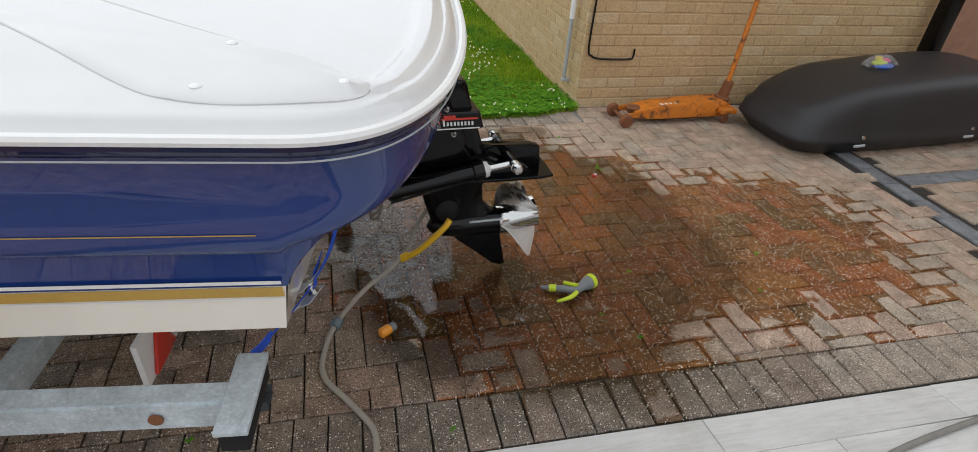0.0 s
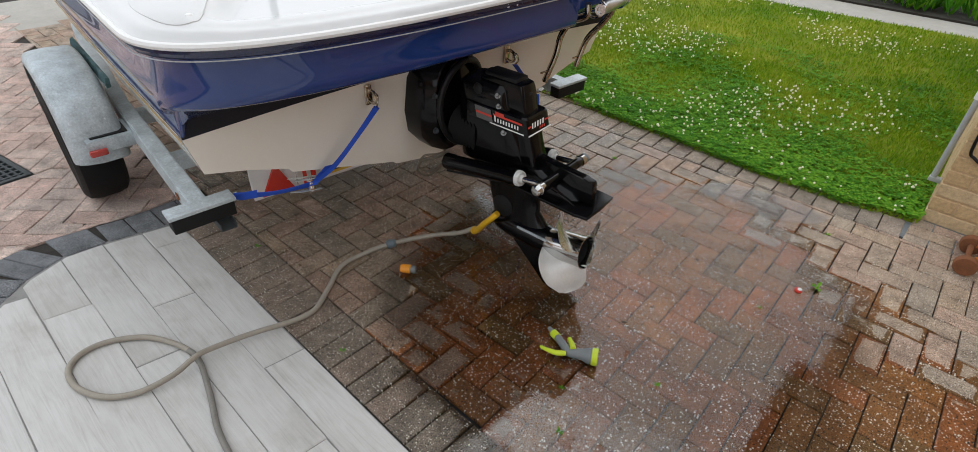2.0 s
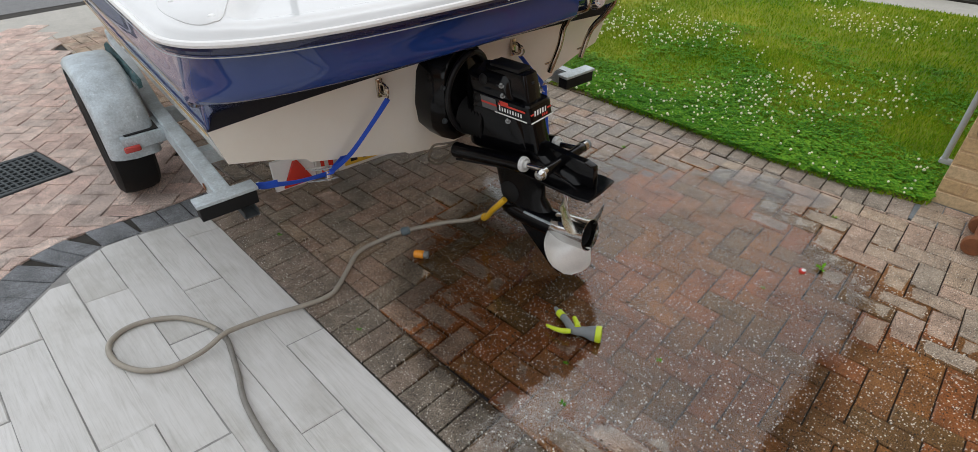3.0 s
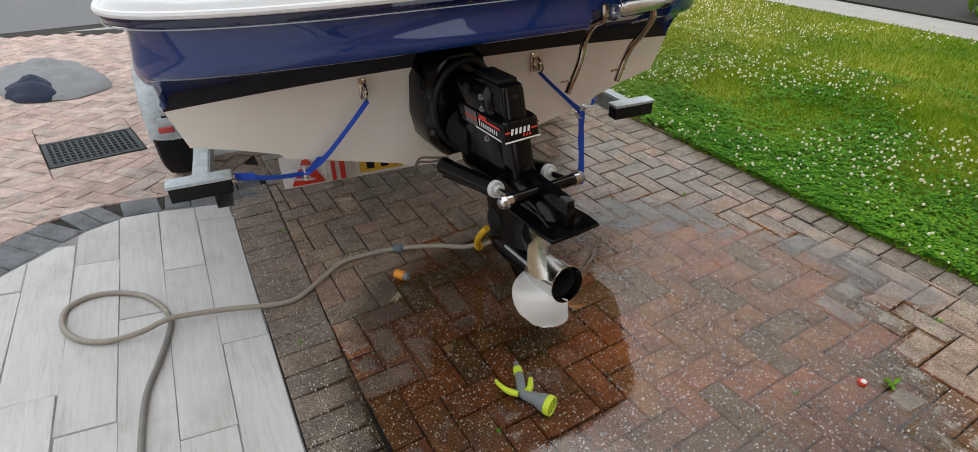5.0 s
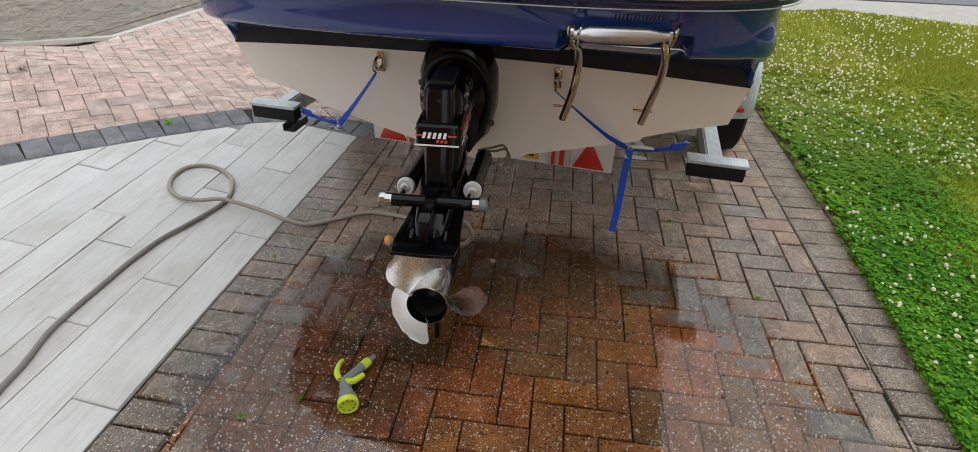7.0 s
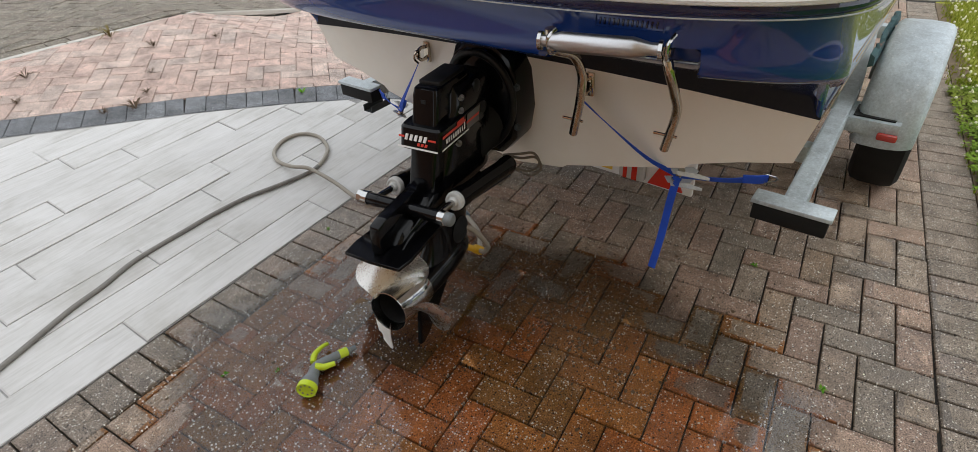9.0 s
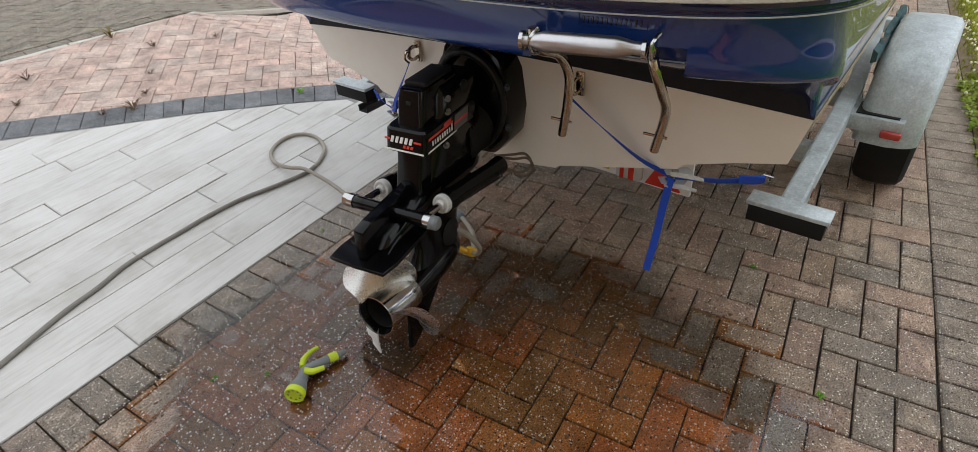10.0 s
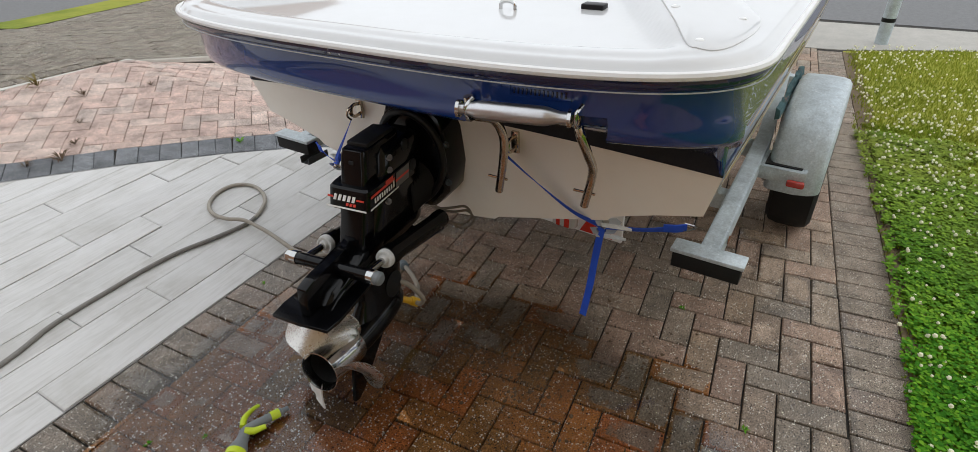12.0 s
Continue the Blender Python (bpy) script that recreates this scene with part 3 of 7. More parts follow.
bm = bmesh.new()
rings = []
for i in range(16):
    a = -4.55 * i / 15
    t = narrow(a)
    lift = 0.03 * max(0, -a - 1) ** 1.6
    rings.append([(a + rake(z) * (1 if i == 0 else 0.9), u * t, 0.787 + lift - (0.787 - z) * (0.35 + 0.65 * t)) for u, z in SECTION])
vr = [[bm.verts.new(p) for p in ring] for ring in rings]
for p, q in zip(vr, vr[1:]):
    for k in range(len(SECTION) - 1):
        bm.faces.new((p[k], p[k + 1], q[k + 1], q[k]))
part("hull_bottom", bm, CREAM, boat, "cream hull bottom with spray steps", 20)
bm = bmesh.new()
tops = [(rake(z), u, z) for u, z in [(0.968 - 1.936 * i / 24, 0) for i in range(25)] for z in [stripe_low(u)]]
ring = [(rake(z), u, z) for u, z in SECTION]
vs = [bm.verts.new(p) for p in ring[1:-1]] + [bm.verts.new(p) for p in [(0.0, p[1], p[2]) for p in tops]]
bm.faces.new(vs)
bmesh.ops.triangulate(bm, faces=bm.faces)
part("transom", bm, CREAM, boat, "cream transom", 20)
bm = bmesh.new()
loft(bm, [[(0.003, p[1], p[2]) for p in tops], [(0.003, p[1], p[2] + 0.056) for p in tops]], closed=False)
part("transom_stripe", bm, BLACKLINE, boat, "black painted stripe across the transom")
for sgn in (-1, 1):
    for nm, z0, z1, mt in (("white_line", 0.795, 0.805, TRIM), ("gold_line", 0.758, 0.786, GOLD), ("thin_line", 0.749, 0.753, TRIM)):
        bm = bmesh.new()
        rows = []
        for a in [-3.0 * i / 20 for i in range(21)]:
            lift = 0.03 * max(0, -a - 1) ** 1.6
            rows.append([(a - 0.01, sgn * (0.968 - 0.033 * (0.787 - z) / 0.155 + 0.003) * narrow(a), z + lift) for z in (z0, z1)])
        loft(bm, rows, closed=False)
        part(nm, bm, mt, boat)
    bm = bmesh.new()
    tube(bm, [(a, sgn * (1.0015 * narrow(a)), 0.928 + 0.03 * max(0, -a - 1) ** 1.6) for a in [-0.03 - 2.9 * i / 16 for i in range(17)]], 0.0011, 5)
    part("pin_line", bm, GOLD, boat, "thin gold pin line")


# deck
def deck_z(a, u, d):
    z = 1.120 + 0.024 * smooth01(-0.004, 0.035, d) + 0.007 * smooth01(0.045, 0.075, d)
    pod = smooth01(-0.035, 0.035, abs(u) - (0.745 + 0.58 * min(0.17, max(a, -0.6))))
    z += pod * (0.005 + 0.016 * smooth01(0.07, 0.26, d) + 0.018 * smooth01(0.3, -0.5, a) * smooth01(0.06, 0.2, d))
    z -= (1 - pod) * 0.014 * smooth01(0.10, 0.125, d)
    return z + 0.10 * smooth01(0.0, 1.6, -a) * smooth01(0.0, 0.3, d) + 0.03 * max(0, -a - 1) ** 1.6


plan = np.array([(a, u) for a, u, z in RAIL])


def edge_distance(a, u):
    p0, p1 = plan[:-1], plan[1:]
    d = p1 - p0
    t = np.clip((((a, u) - p0) * d).sum(1) / np.maximum((d * d).sum(1), 1e-9), 0, 1)
    return float(np.min(np.linalg.norm(p0 + t[:, None] * d - (a, u), axis=1)))


bm = bmesh.new()
rows = []
arow = [0.3719 * math.sin(radians(90 * i / 40)) for i in range(40, 0, -1)] + [-0.03 * i for i in range(0, 20)] + [-0.6 - 0.2 * i for i in range(0, 14)]
for a in arow:
    w = 1.03 * (1 - (max(0, a) / 0.372) ** 2.9) ** (1 / 2.9) if a > 0 else 1.03 * narrow(a)
    row = []
    for i in range(121):
        u = w * math.copysign(1 - (1 - abs(-1 + i / 60)) ** 1.15, -1 + i / 60)
        row.append((a, u, deck_z(a, u, edge_distance(a, u))))
    rows.append(row)
loft(bm, rows, closed=False)
part("deck", bm, WHITE, boat, "white moulded deck with a sunken bathing platform", 60)


def on_deck(a, u, up=0.0):
    return (a, u, deck_z(a, u, edge_distance(a, u)) + up)


for sgn in (-1, 1):
    edge = spline([(-0.60, sgn * 0.63, 0), (-0.60, sgn * 0.485, 0), (-0.585, sgn * 0.47, 0), (-0.13, sgn * 0.715, 0), (0.13, sgn * 0.852, 0), (0.168, sgn * 0.895, 0), (0.15, sgn * 0.935, 0), (0.09, sgn * 0.960, 0), (-0.03, sgn * 0.972, 0), (-0.13, sgn * 0.962, 0), (-0.21, sgn * 0.925, 0), (-0.48, sgn * 0.745, 0), (-0.60, sgn * 0.63, 0)], 5)
    bm = bmesh.new()
    mid = Vector((-0.2, sgn * 0.775, 0))
    rows = []
    for f, up in ((1.0, -0.004), (1.0, 0.002), (0.985, 0.004), (0.7, 0.004), (0.35, 0.004), (0.04, 0.004)):
        rows.append([on_deck(*(mid + (p - mid) * f)[:2], up) for p in edge])
    loft(bm, rows)
    lid = part("locker_lid", bm, WHITE, boat, "white locker lid", 40)
    for a, u in ((0.125, 0.885), (-0.10, 0.925), (-0.08, 0.765), (-0.50, 0.58)):
        bm = bmesh.new()
        x, y, z = on_deck(a, sgn * u, 0.006)
        lathe(bm, [(0.011, 0), (0.0105, 0.002), (0.007, 0.004), (0.003, 0.0045)], 14, pose(x, y, z - 0.003))
        part("screw_cap", bm, TRIM, lid, "white screw cap")
bm = bmesh.new()
x, y, z = on_deck(-0.10, 0.26)
tube(bm, spline([(x, y - 0.025, z), (x, y - 0.022, z + 0.018), (x, y, z + 0.024), (x, y + 0.022, z + 0.018), (x, y + 0.025, z)], 5), 0.0055, 8)
part("eye_bolt", bm, CHROME, boat, "stainless deck eye")
bm = bmesh.new()
x, y, z = on_deck(-0.19, 0.50)
box(bm, x - 0.02, x + 0.02, y - 0.035, y + 0.035, z - 0.002, z + 0.014, 0.004)
part("deck_vent", bm, SATIN, boat, "small black deck fitting")

# hull number plate, its characters as plain bars
bm = bmesh.new()


def on_skirt(u, f, out=0.0):
    """A place on the stern face, f of the way down from the strake."""
    k = min(range(22, 182), key=lambda i: abs(LIP[i][1] - u))
    k2 = k + 1 if LIP[k][1] < u else k - 1
    t = (u - LIP[k][1]) / (LIP[k2][1] - LIP[k][1])
    b = float(np.interp(f, [r[0] for r in FACE], [r[1] for r in FACE]))
    p = between(LIP, SKIRT, f, b + out)
    v = p[k].lerp(p[k2], t)
    return v


frame_pts = [on_skirt(u, f, 0.002) for u, f in ((0.558, 0.11), (0.608, 0.11), (0.658, 0.11), (0.708, 0.11), (0.708, 0.31), (0.658, 0.31), (0.608, 0.31), (0.558, 0.31), (0.558, 0.11))]
tube(bm, frame_pts, 0.0014, 6)
plate = part("number_frame", bm, NAVY, boat, "raised frame of the hull number")
for i in range(13):
    bm = bmesh.new()
    u = 0.570 + i * 0.0105
    p, q = on_skirt(u, 0.16, 0.0004), on_skirt(u, 0.26, 0.0004)
    rod(bm, p, q, 0.0026, 6)
    part("character_bar", bm, INDIGO, plate)

# eye bolts on the transom
for sgn in (-1, 1):
    bm = bmesh.new()
    tube(bm, spline([(0.0, sgn * 0.338, 0.78), (0.035, sgn * 0.338, 0.785), (0.055, sgn * 0.338, 0.765), (0.035, sgn * 0.338, 0.742), (0.0, sgn * 0.338, 0.745)], 6), 0.0065, 8)
    box(bm, -0.004, 0.008, sgn * 0.338 - 0.014, sgn * 0.338 + 0.014, 0.725, 0.80, 0.004)
    part("transom_eye", bm, BRONZE, boat, "stained steel lifting eye")

# ---- boarding ladder, folded under the stern ----
ladder = thing("boarding_ladder", BOAT, "folding stainless steel boarding ladder with stained tubes under the stern", "ladder")
A, B = Vector((0.395, 0.425, 1.022)), Vector((0.325, 0.672, 1.016))
bm = bmesh.new()
d = (B - A).normalized()
lathe(bm, [(0.013, 0), (0.013, 0.014), (0.021, 0.036), (0.023, 0.044), (0.023, (B - A).length - 0.055), (0.021, (B - A).length - 0.045), (0.014, (B - A).length - 0.018), (0.014, (B - A).length)], 12, along(A, B))
part("tread", bm, TREAD, ladder, "polished steel tube tread")
for p, q in ((A, A - d * 0.012), (B, B + d * 0.012)):
    bm = bmesh.new()
    lathe(bm, [(0.021, 0), (0.021, 0.008), (0.013, 0.008), (0.013, 0.002)], 16, along(p, q))
    part("tube_end", bm, CHROME, ladder)
for u0, p, low in ((0.418, A, (0.185, 0.388, 0.690)), (0.668, B, (0.135, 0.640, 0.682))):
    bm = bmesh.new()
    pts = spline([(p.x - 0.05, u0 - 0.005, 1.035), (p.x - 0.06, u0, 0.985), (0.26, u0 + 0.01, 0.945), (0.215, u0 + 0.01, 0.88), (low[0] + 0.02, u0, 0.80), low], 8)
    tube(bm, pts, 0.0125, 12)
    rail = part("side_rail", bm, BRONZE, ladder, "bent steel tube stained brown")
    bm = bmesh.new()
    v = Vector(low) + Vector((0.004, 0, 0.045))
    rod(bm, v - Vector((0, 0.032, 0)), v + Vector((0, 0.032, 0)), 0.004, 8)
    part("cross_pin", bm, BRONZE, rail)
    bm = bmesh.new()
    tube(bm, spline([(p.x - 0.02, u0 + 0.03, 1.045), (p.x + 0.005, u0 + 0.025, 1.03), (p.x - 0.01, u0 + 0.02, 0.995), (p.x - 0.045, u0 + 0.015, 0.985), (p.x - 0.07, u0 + 0.01, 1.01)], 6), 0.005, 8)
    part("retaining_hook", bm, CHROME, ladder, "bent steel retaining hook")

# ---- the outdrive, steered a little ----
# its own axes: x aft, y to starboard, z up
DRIVE = pose(0.15, 2.02, 0, 0, 0, 4.4)
drive = thing("outdrive", DRIVE, "black sterndrive leg with twin trim rams, mounted on the transom", "outboard drive")


def slab_ring(x0, x1, half, z, round_=0.35, n=20, nose=1.0):
    """A rounded outline in plan between x0 and x1."""
    out = []
    cx, rx = (x0 + x1) / 2, (x1 - x0) / 2
    for k in range(n):
        t = 2 * math.pi * k / n
        c, s = math.cos(t), math.sin(t)
        out.append((cx + rx * math.copysign(abs(c) ** round_, c), half * math.copysign(abs(s) ** round_, s), z))
    return out


# gimbal housing on the transom
bm = bmesh.new()
gh = []
for x, f in ((-0.17, 0.98), (-0.10, 1.0), (-0.03, 0.95), (0.0, 0.86), (0.012, 0.72)):
    ring = []
    for yy, zz in ((-0.055, 0.895), (0.055, 0.895), (0.115, 0.85), (0.142, 0.78), (0.142, 0.64), (0.118, 0.54), (0.055, 0.47), (-0.055, 0.47), (-0.118, 0.54), (-0.142, 0.64), (-0.142, 0.78), (-0.115, 0.85)):
        ring.append((x + 0.02 * (0.9 - zz), yy * f, 0.67 + (zz - 0.67) * f))
    gh.append(ring)
loft(bm, gh)
part("gimbal_housing", bm, BLACK, drive, "black transom housing")
bm = bmesh.new()
tube(bm, [(0.03 + 0.012 * math.cos(2 * t), 0.118 * math.sin(t), 0.69 + 0.165 * math.cos(t)) for t in [2 * math.pi * k / 28 for k in range(29)]], 0.013, 10, False)
part("gimbal_ring", bm, SATIN, drive)
for y, z in ((-0.03, 0.85), (0.03, 0.85), (-0.125, 0.74), (0.125, 0.74), (-0.125, 0.60), (0.125, 0.60)):
    bm = bmesh.new()
    lathe(bm, [(0.0135, 0), (0.0135, 0.004), (0.0095, 0.004), (0.009, 0.012), (0.005, 0.014)], 6, pose(0.028, y, z, 0, 90, 0) if abs(y) < 0.1 else pose(0.0, y, z, 0, 90, 0))
    part("housing_bolt", bm, CHROME if abs(y) < 0.1 else IRON, drive, "hexagon bolt")
bm = bmesh.new()
rings = []
for i in range(15):
    r = 0.085 if i % 2 else 0.072
    rings.append([(0.02 + 0.009 * i, r * math.cos(t), 0.60 + r * math.sin(t)) for t in [2 * math.pi * k / 20 for k in range(20)]])
loft(bm, rings)
part("bellows", bm, RUBBER, drive, "ribbed rubber bellows")

# upper housing: broad front body and narrow rear column
bm = bmesh.new()
loft(bm, [slab_ring(x0, x1, h, z, 0.42, 24) for x0, x1, h, z in ((0.06, 0.38, 0.055, 0.50), (0.055, 0.37, 0.062, 0.55), (0.05, 0.34, 0.064, 0.64), (0.05, 0.30, 0.066, 0.74), (0.055, 0.28, 0.072, 0.76), (0.06, 0.27, 0.070, 0.805), (0.08, 0.255, 0.055, 0.825))])
part("upper_housing", bm, BLACK, drive, "black upper gear housing", 40)
bm = bmesh.new()
loft(bm, [slab_ring(0.14, x1, h, z, 0.24, 24) for x1, h, z in ((0.43, 0.05, 0.50), (0.415, 0.047, 0.56), (0.385, 0.045, 0.65), (0.372, 0.046, 0.70), (0.35, 0.045, 0.76), (0.335, 0.043, 0.825), (0.328, 0.040, 0.842), (0.318, 0.034, 0.847))])
part("rear_column", bm, BLACK, drive, "black rear column", 40)
bm = bmesh.new()
box(bm, 0.16, 0.30, -0.036, 0.036, 0.838, 0.858, 0.006)
part("top_cover", bm, SATIN, drive)
# near-black raised box drawn for a notch in the cover
bm = bmesh.new()
box(bm, 0.3355, 0.3395, -0.008, 0.008, 0.800, 0.816, 0.001)
part("cover_notch", bm, HOLLOW, drive)
# decal band round the column: plain shapes in its colours
band = new("decal_band")
band.parent = drive


def band_ring(z, grow):
    f = (z - 0.65) / 0.11
    return slab_ring(0.09, 0.396 - 0.03 * f + grow, 0.0655 + grow, z, 0.2, 48)


def band_at(s, z, off):
    """A place on the band: s from the port side round the stern to starboard."""
    f = (z - 0.65) / 0.11
    x1, h = 0.3965 - 0.03 * f + off, 0.066 + off
    run = 0.22
    if s < run:
        return (x1 - 0.012 - (run - s), -h, z)
    if s > run + 2 * h:
        return (x1 - 0.012 - (s - run - 2 * h), h, z)
    return (x1, -h + (s - run), z)


bm = bmesh.new()
loft(bm, [band_ring(0.682, 0.002), band_ring(0.686, 0.006), band_ring(0.742, 0.006), band_ring(0.748, 0.001)])
part("band_body", bm, BLACK, band, "black band", 30)


def decal(name, s0, s1, za, zb, mt, z_tilt=0.0, off=0.0062):
    bm = bmesh.new()
    rows = []
    for k in range(9):
        s = s0 + (s1 - s0) * k / 8
        rows.append([band_at(s, za + z_tilt * k / 8, off), band_at(s, zb + z_tilt * k / 8, off), band_at(s, zb + z_tilt * k / 8, off + 0.0012), band_at(s, za + z_tilt * k / 8, off + 0.0012)])
    loft(bm, rows)
    return part(name, bm, mt, band)


def stroke(name, s0, z0, s1, z1, rising, wide, high=0.0, mt=None):
    """A slanting stroke of the given width, or a level one of the given height."""
    bm = bmesh.new()
    w = wide / 2 if rising else -wide / 2
    rows = []
    for off in (0.0062, 0.0074):
        if high:
            rows.append([band_at(s0, z0 - high / 2, off), band_at(s1, z0 - high / 2, off), band_at(s1, z0 + high / 2, off), band_at(s0, z0 + high / 2, off)])
        else:
            rows.append([band_at(s0 - w, z0, off), band_at(s0 + w, z0, off), band_at(s1 + w, z1, off), band_at(s1 - w, z1, off)])
    loft(bm, rows)
    return part(name, bm, mt or INKWHITE, band)


H2 = 2 * 0.0702
for side in (0, 1):
    def S(s):
        return s if not side else 0.44 + H2 - s
    decal("white_line", S(0.06), S(0.212), 0.6875, 0.692, INKWHITE)
    decal("red_line", S(0.085), S(0.212), 0.722, 0.729, INKRED)
    decal("red_peak", S(0.095), S(0.135), 0.728, 0.739, INKRED)
    for k in range(9):
        stroke("white_mark", S(0.088 + k * 0.0125), 0.701, S(0.091 + k * 0.0125), 0.715 if k else 0.723, not side, 0.0062)
    decal("grey_patch", S(0.0), S(0.075), 0.692, 0.738, INKGREY)
    decal("red_bar", S(0.0), S(0.075), 0.712, 0.719, INKRED, 0, 0.0076)
decal("white_line", 0.222, 0.218 + H2, 0.6875, 0.692, INKWHITE)
decal("red_line", 0.226, 0.244, 0.716, 0.721, INKRED)
decal("red_line", 0.326, 0.350, 0.716, 0.721, INKRED)
for k in range(5):
    stroke("white_mark", 0.250 + k * 0.0158, 0.710, 0.2545 + k * 0.0158, 0.727, True, 0.0085)
for k in range(3):
    stroke("red_mark", 0.293 + k * 0.0125, 0.698, 0.295 + k * 0.0125, 0.706, True, 0.0075, mt=INKRED)
# side bolts
for y in (-0.070, 0.070):
    for x, z in ((0.225, 0.795), (0.232, 0.758), (0.26, 0.665)):
        bm = bmesh.new()
        lathe(bm, [(0.011, 0), (0.011, 0.003), (0.007, 0.003), (0.007, 0.011), (0.004, 0.015)], 8, pose(x + 0.02, y * 0.93, z, 0, 50, 65 if y > 0 else -65))
        part("stud_nut", bm, NUT, drive, "steel stud with nut")
    for x, z in ((0.13, 0.72), (0.16, 0.80)):
        bm = bmesh.new()
        lathe(bm, [(0.02, 0), (0.02, 0.006), (0.012, 0.01)], 12, pose(x, y * 0.95, z, 90 if y < 0 else -90, 0, 0))
        part("access_cap", bm, SATIN, drive)
# driveshaft housing down to the cavitation plate
bm = bmesh.new()
loft(bm, [slab_ring(x0, x1, h, z, 0.5, 24) for x0, x1, h, z in ((0.14, 0.60, 0.045, 0.475), (0.13, 0.60, 0.055, 0.495), (0.12, 0.57, 0.055, 0.52), (0.11, 0.48, 0.058, 0.54), (0.10, 0.44, 0.062, 0.56))])
part("mid_housing", bm, BLACK, drive, "black driveshaft housing", 40)
bm = bmesh.new()
prism(bm, [(0.40, 0.60), (0.46, 0.585), (0.60, 0.585), (0.635, 0.575), (0.645, 0.49), (0.40, 0.49)], -0.017, 0.017, "y", 0.006)
part("rear_fin", bm, BLACK, drive, "black rear fin")
bm = bmesh.new()
prism(bm, [(0.12, -0.045), (0.20, -0.07), (0.62, -0.097), (0.672, -0.092), (0.675, 0), (0.672, 0.092), (0.62, 0.097), (0.20, 0.07), (0.12, 0.045), (0.10, 0)], 0.470, 0.481, "z", 0.003, Matrix.Translation((0.35, 0, 0.475)) @ Matrix.Rotation(radians(-1.5), 4, "Y") @ Matrix.Translation((-0.35, 0, -0.475)))
part("cavitation_plate", bm, BLACK, drive, "black anti-cavitation plate")
bm = bmesh.new()
for s in (-1, 1):
    prism(bm, [(0.25, 0.478), (0.60, 0.486), (0.57, 0.500), (0.50, 0.515), (0.30, 0.512)], s * 0.05 - 0.006, s * 0.05 + 0.006, "y", 0.003)
part("plate_web", bm, BLACK, drive)
# lower leg, gear case and skeg
bm = bmesh.new()
loft(bm, [slab_ring(x0, x1, h, z, 0.8, 24) for x0, x1, h, z in ((0.155, 0.435, 0.036, 0.475), (0.175, 0.42, 0.034, 0.42), (0.195, 0.425, 0.034, 0.35), (0.21, 0.47, 0.037, 0.30), (0.22, 0.51, 0.04, 0.265))])
part("lower_leg", bm, BLACK, drive, "black lower leg", 50)
bm = bmesh.new()
lathe(bm, [(0.004, 0.20), (0.026, 0.215), (0.042, 0.245), (0.052, 0.30), (0.056, 0.36), (0.056, 0.45), (0.052, 0.512)], 24, Matrix.Translation((0, 0, 0.25)) @ Matrix.Rotation(radians(90), 4, "Y"))
part("gear_case", bm, BLACK, drive, "black torpedo gear case", 50)
bm = bmesh.new()
sk = [(0.27, 0.235), (0.50, 0.235), (0.505, 0.19), (0.54, 0.025), (0.52, 0.018), (0.48, 0.035), (0.40, 0.11), (0.33, 0.17)]
prism(bm, sk, -0.007, 0.007, "y", 0.003)
part("skeg", bm, BLACK, drive, "black skeg fin")
bm = bmesh.new()
lathe(bm, [(0.045, 0), (0.047, 0.006), (0.032, 0.016), (0.012, 0.018)], 20, pose(0.275, -0.03, 0.335, 90, 0, 0))
part("water_pickup", bm, RUBBER, drive, "rubber flushing muff")
bm = bmesh.new()
lathe(bm, [(0.045, 0), (0.047, 0.006), (0.032, 0.016), (0.012, 0.018)], 20, pose(0.275, 0.03, 0.335, -90, 0, 0))
part("water_pickup", bm, RUBBER, drive, "rubber flushing muff")
bm = bmesh.new()
box(bm, 0.36, 0.50, -0.052, -0.042, 0.275, 0.284, 0.003, Matrix.Translation((0, 0, 0)))
part("worn_edge", bm, ZINC, drive, "paint worn to bare metal")
# propeller
prop = new("propeller")
prop.parent = drive
prop.matrix_local = Matrix.Translation((0.49, 0, 0.246)) @ Matrix.Rotation(radians(80), 4, "Y")
prop["label"] = "three-bladed stainless steel propeller"
bm = bmesh.new()
lathe(bm, [(0.054, 0.0), (0.059, 0.01), (0.060, 0.05), (0.060, 0.10), (0.061, 0.14), (0.0645, 0.162), (0.0625, 0.163), (0.057, 0.14), (0.055, 0.09), (0.055, 0.03)], 32, None, False)
part("barrel", bm, CHROME, prop, "polished exhaust barrel", 40)
bm = bmesh.new()
lathe(bm, [(0.0545, 0.03), (0.0545, 0.034), (0.001, 0.034)], 32, None, False)
part("barrel_back", bm, HOLLOW, prop)
bm = bmesh.new()
lathe(bm, [(0.0538, 0.03), (0.0538, 0.135)], 32, None, False)
part("inner_wall", bm, HOLLOW, prop, "near-black inside of the barrel")
bm = bmesh.new()
lathe(bm, [(0.022, 0.03), (0.022, 0.06), (0.012, 0.062), (0.012, 0.088), (0.006, 0.092)], 12)
part("prop_nut", bm, IRON, prop)


